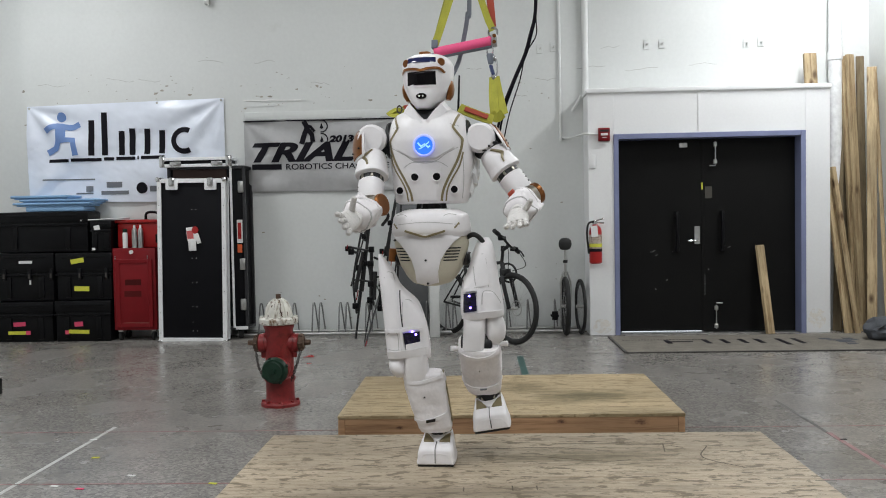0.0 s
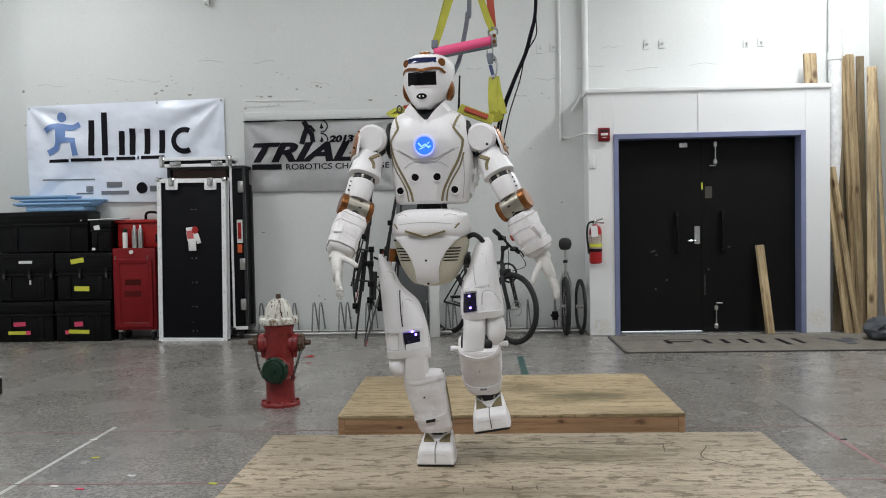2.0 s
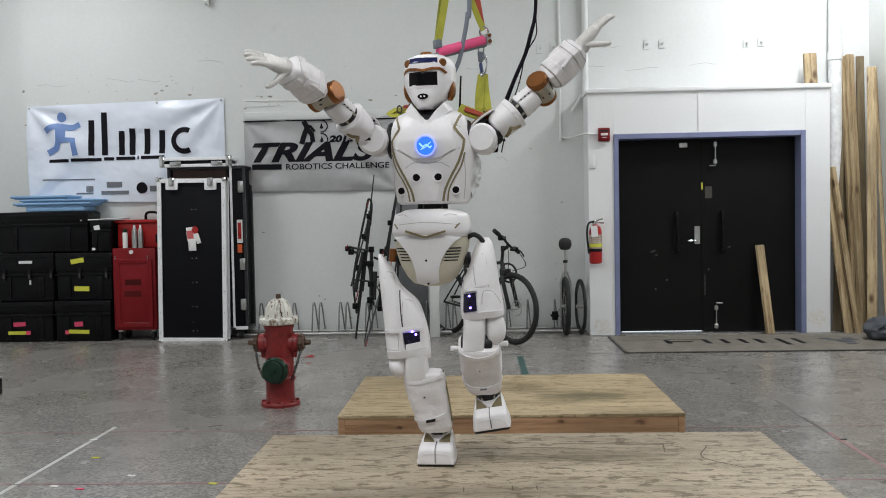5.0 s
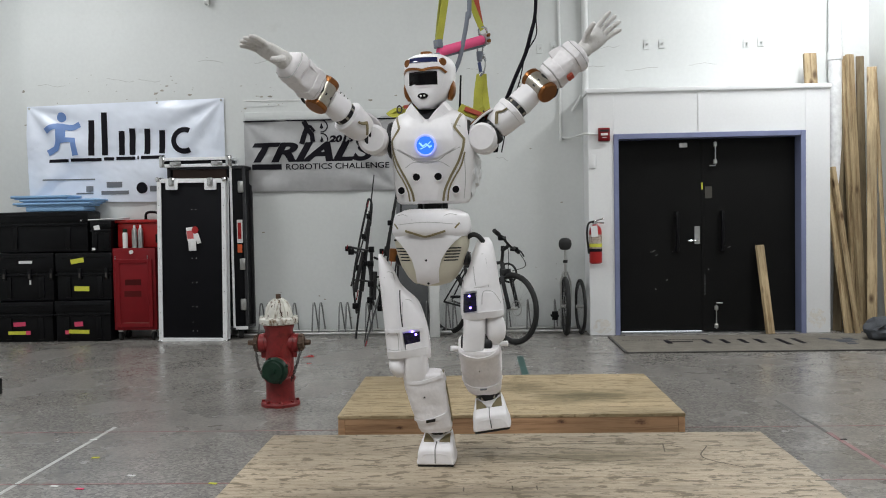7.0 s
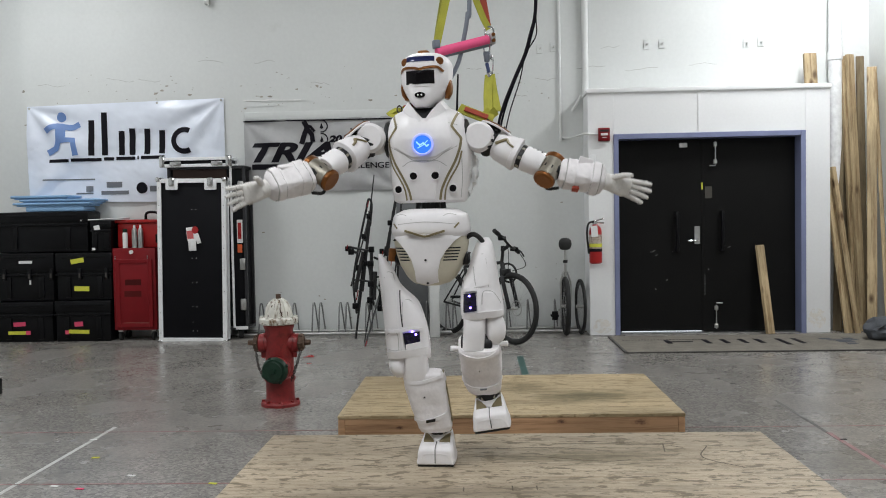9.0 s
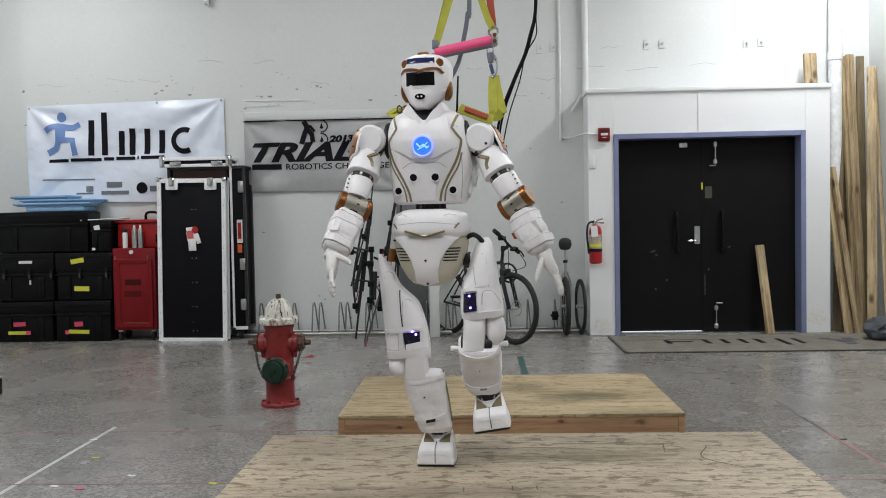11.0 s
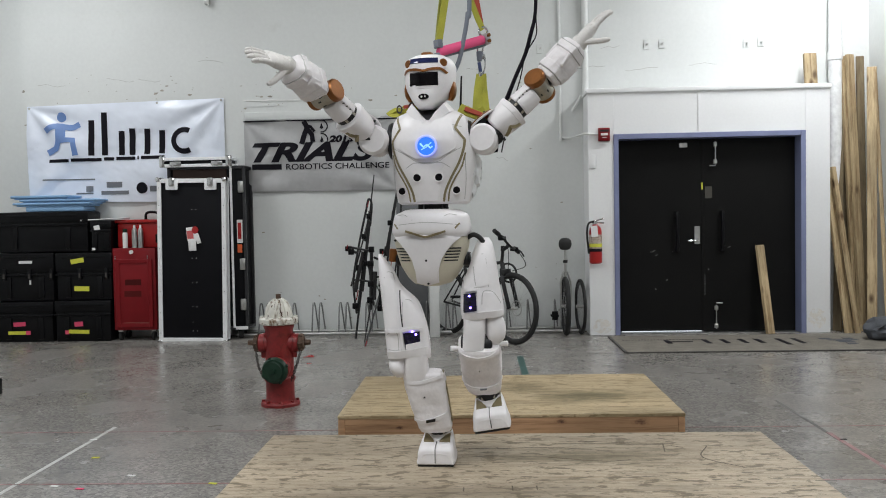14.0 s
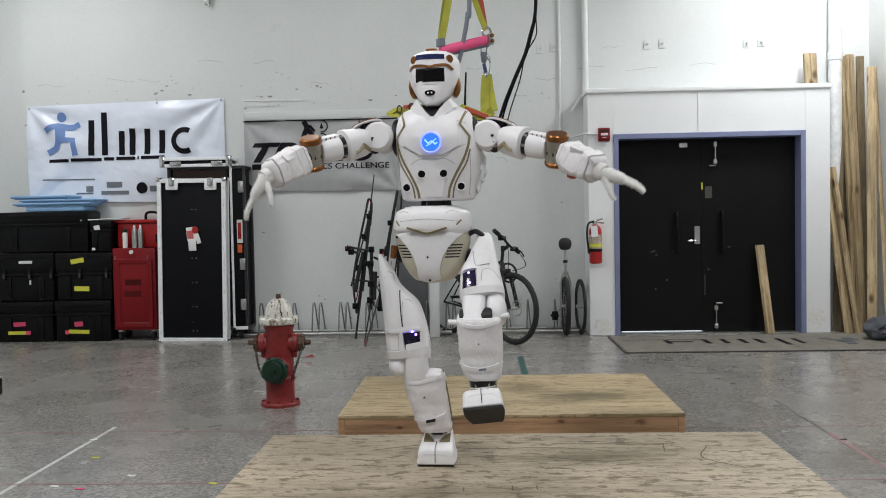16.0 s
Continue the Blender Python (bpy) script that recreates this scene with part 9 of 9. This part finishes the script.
    walk(sh_l, [
        (0, pose(0.219, 0.000, 1.467, 0.0, 0.0, -6.0)), (0.5, pose(0.219, 0.000, 1.467, 0.0, 0.0, -6.0)), (1, pose(0.222, 0.000, 1.467, 0.0, 0.0, -6.0)),
        (3.5, pose(0.222, 0.000, 1.464, 0.0, 0.0, -6.0)), (4, pose(0.227, 0.000, 1.464, 0.0, 0.0, -6.0)), (6.5, pose(0.227, 0.000, 1.467, 0.0, 0.0, -6.0)),
        (8, pose(0.227, 0.000, 1.467, 0.0, 0.0, -6.0)), (8.5, pose(0.219, 0.000, 1.472, 0.0, 0.0, -6.0)), (9, pose(0.214, 0.000, 1.472, 0.0, 0.0, -6.0)),
        (11.5, pose(0.214, 0.000, 1.464, 0.0, 0.0, -6.0)), (12, pose(0.214, 0.000, 1.464, 0.0, 0.0, -6.0)), (12.5, pose(0.219, 0.000, 1.464, 0.0, 0.0, -6.0)),
        (13, pose(0.222, 0.000, 1.457, 0.0, 0.0, -6.0)), (13.5, pose(0.229, 0.000, 1.464, 0.0, 0.0, -6.0)), (14.5, pose(0.229, 0.000, 1.464, 0.0, 0.0, -6.0)),
        (15, pose(0.230, 0.000, 1.467, 0.0, 0.0, -6.0)), (15.5, pose(0.243, 0.000, 1.474, 0.0, 0.0, -6.0)), (16, pose(0.250, 0.000, 1.479, 0.0, 0.0, -6.0)),
    ])
    walk(torso, [
        (0, pose(-0.013, 0.000, 1.186, 0.0, 0.0, -6.0)), (0.5, pose(-0.013, 0.000, 1.186, 0.0, 0.0, -6.0)), (1, pose(-0.011, 0.000, 1.186, 0.0, 0.0, -6.0)),
        (3.5, pose(-0.011, 0.000, 1.183, 0.0, 0.0, -6.0)), (4, pose(-0.006, 0.000, 1.183, 0.0, 0.0, -6.0)), (6.5, pose(-0.006, 0.000, 1.186, 0.0, 0.0, -6.0)),
        (8, pose(-0.006, 0.000, 1.186, 0.0, 0.0, -6.0)), (8.5, pose(-0.013, 0.000, 1.191, 0.0, 0.0, -6.0)), (9, pose(-0.019, 0.000, 1.191, 0.0, 0.0, -6.0)),
        (11.5, pose(-0.019, 0.000, 1.183, 0.0, 0.0, -6.0)), (12, pose(-0.019, 0.000, 1.183, 0.0, 0.0, -6.0)), (12.5, pose(-0.013, 0.000, 1.183, 0.0, 0.0, -6.0)),
        (13, pose(-0.011, 0.000, 1.175, 0.0, 0.0, -6.0)), (13.5, pose(-0.003, 0.000, 1.183, 0.0, 0.0, -6.0)), (14.5, pose(-0.003, 0.000, 1.183, 0.0, 0.0, -6.0)),
        (15, pose(-0.003, 0.000, 1.186, 0.0, 0.0, -6.0)), (15.5, pose(0.010, 0.000, 1.193, 0.0, 0.0, -6.0)), (16, pose(0.018, 0.000, 1.199, 0.0, 0.0, -6.0)),
    ])
    walk(head, [
        (0, pose(-0.018, -0.010, 1.593, 0.0, 0.0, -9.0)), (0.5, pose(-0.018, -0.010, 1.593, 0.0, 0.0, -9.0)), (1, pose(-0.016, -0.010, 1.593, 0.0, 0.0, -9.0)),
        (3.5, pose(-0.016, -0.010, 1.590, 0.0, 0.0, -9.0)), (4, pose(-0.011, -0.010, 1.590, 0.0, 0.0, -9.0)), (6.5, pose(-0.011, -0.010, 1.593, 0.0, 0.0, -9.0)),
        (8, pose(-0.011, -0.010, 1.593, 0.0, 0.0, -9.0)), (8.5, pose(-0.018, -0.010, 1.598, 0.0, 0.0, -9.0)), (9, pose(-0.024, -0.010, 1.598, 0.0, 0.0, -9.0)),
        (11.5, pose(-0.024, -0.010, 1.590, 0.0, 0.0, -9.0)), (12, pose(-0.024, -0.010, 1.590, 0.0, 0.0, -9.0)), (12.5, pose(-0.018, -0.010, 1.590, 0.0, 0.0, -9.0)),
        (13, pose(-0.016, -0.010, 1.583, 0.0, 0.0, -9.0)), (13.5, pose(-0.008, -0.010, 1.590, 0.0, 0.0, -9.0)), (14.5, pose(-0.008, -0.010, 1.590, 0.0, 0.0, -9.0)),
        (15, pose(-0.008, -0.010, 1.593, 0.0, 0.0, -9.0)), (15.5, pose(0.005, -0.010, 1.601, 0.0, 0.0, -9.0)), (16, pose(0.012, -0.010, 1.606, 0.0, 0.0, -5.0)),
    ])
    walk(neck, [
        (0, pose(-0.010, 0.015, 1.593, 0.0, 0.0, 0.0)), (0.5, pose(-0.010, 0.015, 1.593, 0.0, 0.0, 0.0)), (1, pose(-0.008, 0.015, 1.593, 0.0, 0.0, 0.0)),
        (3.5, pose(-0.008, 0.015, 1.590, 0.0, 0.0, 0.0)), (4, pose(-0.003, 0.015, 1.590, 0.0, 0.0, 0.0)), (6.5, pose(-0.003, 0.015, 1.593, 0.0, 0.0, 0.0)),
        (8, pose(-0.003, 0.015, 1.593, 0.0, 0.0, 0.0)), (8.5, pose(-0.010, 0.015, 1.598, 0.0, 0.0, 0.0)), (9, pose(-0.016, 0.015, 1.598, 0.0, 0.0, 0.0)),
        (11.5, pose(-0.016, 0.015, 1.590, 0.0, 0.0, 0.0)), (12, pose(-0.016, 0.015, 1.590, 0.0, 0.0, 0.0)), (12.5, pose(-0.010, 0.015, 1.590, 0.0, 0.0, 0.0)),
        (13, pose(-0.008, 0.015, 1.583, 0.0, 0.0, 0.0)), (13.5, pose(-0.000, 0.015, 1.590, 0.0, 0.0, 0.0)), (14.5, pose(-0.000, 0.015, 1.590, 0.0, 0.0, 0.0)),
        (15, pose(-0.000, 0.015, 1.593, 0.0, 0.0, 0.0)), (15.5, pose(0.013, 0.015, 1.601, 0.0, 0.0, 0.0)), (16, pose(0.020, 0.015, 1.606, 0.0, 0.0, 0.0)),
    ])
    walk(waist, [
        (0, pose(-0.013, 0.020, 1.185, 0.0, 0.0, 0.0)), (0.5, pose(-0.013, 0.020, 1.185, 0.0, 0.0, 0.0)), (1, pose(-0.011, 0.020, 1.185, 0.0, 0.0, 0.0)),
        (3.5, pose(-0.011, 0.020, 1.183, 0.0, 0.0, 0.0)), (4, pose(-0.007, 0.020, 1.183, 0.0, 0.0, 0.0)), (6.5, pose(-0.007, 0.020, 1.185, 0.0, 0.0, 0.0)),
        (8, pose(-0.007, 0.020, 1.185, 0.0, 0.0, 0.0)), (8.5, pose(-0.013, 0.020, 1.189, 0.0, 0.0, 0.0)), (9, pose(-0.016, 0.020, 1.189, 0.0, 0.0, 0.0)),
        (11.5, pose(-0.016, 0.020, 1.183, 0.0, 0.0, 0.0)), (12, pose(-0.016, 0.020, 1.183, 0.0, 0.0, 0.0)), (12.5, pose(-0.013, 0.020, 1.183, 0.0, 0.0, 0.0)),
        (13, pose(-0.011, 0.020, 1.178, 0.0, 0.0, 0.0)), (13.5, pose(-0.005, 0.020, 1.183, 0.0, 0.0, 0.0)), (14.5, pose(-0.005, 0.020, 1.183, 0.0, 0.0, 0.0)),
        (15, pose(-0.005, 0.020, 1.185, 0.0, 0.0, 0.0)), (15.5, pose(0.004, 0.020, 1.190, 0.0, 0.0, 0.0)), (16, pose(0.009, 0.020, 1.194, 0.0, 0.0, 0.0)),
    ])
    walk(pelvis, [
        (0, pose(-0.016, 0.010, 0.802, 0.0, 0.0, -6.0)), (0.5, pose(-0.016, 0.010, 0.802, 0.0, 0.0, -6.0)), (1, pose(-0.015, 0.010, 0.802, 0.0, 0.0, -6.0)),
        (3.5, pose(-0.015, 0.010, 0.801, 0.0, 0.0, -6.0)), (4, pose(-0.014, 0.010, 0.801, 0.0, 0.0, -6.0)), (6.5, pose(-0.014, 0.010, 0.802, 0.0, 0.0, -6.0)),
        (8, pose(-0.014, 0.010, 0.802, 0.0, 0.0, -6.0)), (8.5, pose(-0.016, 0.010, 0.803, 0.0, 0.0, -6.0)), (9, pose(-0.017, 0.010, 0.803, 0.0, 0.0, -6.0)),
        (11.5, pose(-0.017, 0.010, 0.801, 0.0, 0.0, -6.0)), (12, pose(-0.017, 0.010, 0.801, 0.0, 0.0, -6.0)), (12.5, pose(-0.016, 0.010, 0.801, 0.0, 0.0, -6.0)),
        (13, pose(-0.015, 0.010, 0.800, 0.0, 0.0, -6.0)), (13.5, pose(-0.014, 0.010, 0.801, 0.0, 0.0, -6.0)), (14.5, pose(-0.014, 0.010, 0.801, 0.0, 0.0, -6.0)),
        (15, pose(-0.013, 0.010, 0.804, 0.0, 0.0, -6.0)), (15.5, pose(-0.009, 0.010, 0.811, 0.0, 0.0, -6.0)), (16, pose(-0.007, 0.010, 0.816, 0.0, 0.0, -6.0)),
    ])
    walk(thigh_l, [
        (0, pose(0.221, 0.000, 0.987, 0.0, 0.0, 0.0)), (14.5, pose(0.221, 0.000, 0.987, 0.0, 0.0, 0.0)), (15, pose(0.221, 0.000, 0.989, -9.0, 0.0, 0.0)),
        (15.5, pose(0.221, 0.000, 0.995, -21.0, 0.0, 0.0)), (16, pose(0.221, 0.000, 1.001, -31.0, 0.0, 0.0)),
    ])
    walk(shin_l, [
        (0, pose(0.193, -0.070, 0.538, 33.0, 0.0, -2.0)), (14.5, pose(0.193, -0.070, 0.538, 33.0, 0.0, -2.0)), (15, pose(0.193, -0.139, 0.556, 28.0, 0.0, -2.0)),
        (15.5, pose(0.193, -0.226, 0.616, 17.0, 0.0, -2.0)), (16, pose(0.193, -0.292, 0.682, 8.0, 0.0, -2.0)),
    ])
    walk(foot_l, [
        (0, pose(0.234, 0.088, 0.265, 4.0, -9.0, -3.0)), (14.5, pose(0.234, 0.088, 0.265, 4.0, -9.0, -3.0)), (15, pose(0.230, -0.003, 0.289, -2.0, -9.0, -3.0)),
        (15.5, pose(0.215, -0.142, 0.336, -13.0, -8.0, -3.0)), (16, pose(0.21, -0.251, 0.360, -27.0, -6.0, -3.0)),
    ])
    walk(spread, [
        (0, pose(0.000, 0.200, 1.899, 0.0, 2.2, 0.0)), (1, pose(0.000, 0.200, 1.899, 0.0, 2.2, 0.0)), (2.5, pose(0.000, 0.200, 1.899, 0.0, 2.0, 0.0)),
        (3.5, pose(0.003, 0.200, 1.897, 0.0, -2.6, 17.0)), (4.2, pose(0.011, 0.200, 1.899, 0.0, -4.0, 27.5)), (6.3, pose(0.022, 0.200, 1.901, 0.0, -5.6, 36.9)),
        (7, pose(0.022, 0.200, 1.901, 0.0, -5.6, 36.9)), (8, pose(0.014, 0.200, 1.902, 0.0, -3.8, 26.3)), (9, pose(0.011, 0.200, 1.899, 0.0, -3.3, 20.5)),
        (11.3, pose(0.003, 0.200, 1.899, 0.0, 1.4, 0.0)), (12, pose(0.006, 0.200, 1.899, 0.0, -1.8, 15.5)), (12.5, pose(0.006, 0.200, 1.897, 0.0, -2.6, 17.0)),
        (13, pose(0.017, 0.200, 1.899, 0.0, -4.4, 29.8)), (13.5, pose(0.022, 0.200, 1.901, 0.0, -5.6, 36.9)), (14.5, pose(0.022, 0.200, 1.901, -0.0, -5.5, 35.9)),
        (15.5, pose(0.027, 0.200, 1.904, 0.0, -5.0, 36.1)), (16, pose(0.033, 0.200, 1.907, 0.0, -3.8, 35.4)),
    ])
    walk(strap, [
        (0, pose(0.289, 0.200, 1.938, 0.0, 1.0, 0.0)), (1, pose(0.289, 0.200, 1.938, 0.0, 1.0, 0.0)), (2.5, pose(0.289, 0.200, 1.939, 0.0, 2.5, 0.0)),
        (3.5, pose(0.275, 0.283, 1.960, 0.0, 3.6, 0.0)), (4.2, pose(0.262, 0.331, 1.969, 0.0, 5.5, 0.0)), (6.3, pose(0.247, 0.368, 1.979, 0.0, 7.9, 0.0)),
        (7, pose(0.247, 0.368, 1.979, 0.0, 7.5, 0.0)), (8, pose(0.268, 0.325, 1.971, 0.0, 6.7, 0.0)), (9, pose(0.277, 0.299, 1.965, 0.0, 3.8, 0.0)),
        (11.3, pose(0.291, 0.200, 1.942, 0.0, 2.1, 0.0)), (12, pose(0.281, 0.276, 1.958, 0.0, 2.9, 0.0)), (12.5, pose(0.278, 0.283, 1.960, 0.0, 4.0, 0.0)),
        (13, pose(0.261, 0.340, 1.971, 0.0, 6.2, 0.0)), (13.5, pose(0.247, 0.368, 1.979, 0.0, 7.5, 0.0)), (14.5, pose(0.249, 0.365, 1.979, 0.0, 8.3, 0.0)),
        (15.5, pose(0.255, 0.366, 1.979, 0.0, 5.2, 0.0)), (16, pose(0.264, 0.364, 1.975, 0.0, 4.2, 0.0)),
    ])


motions()
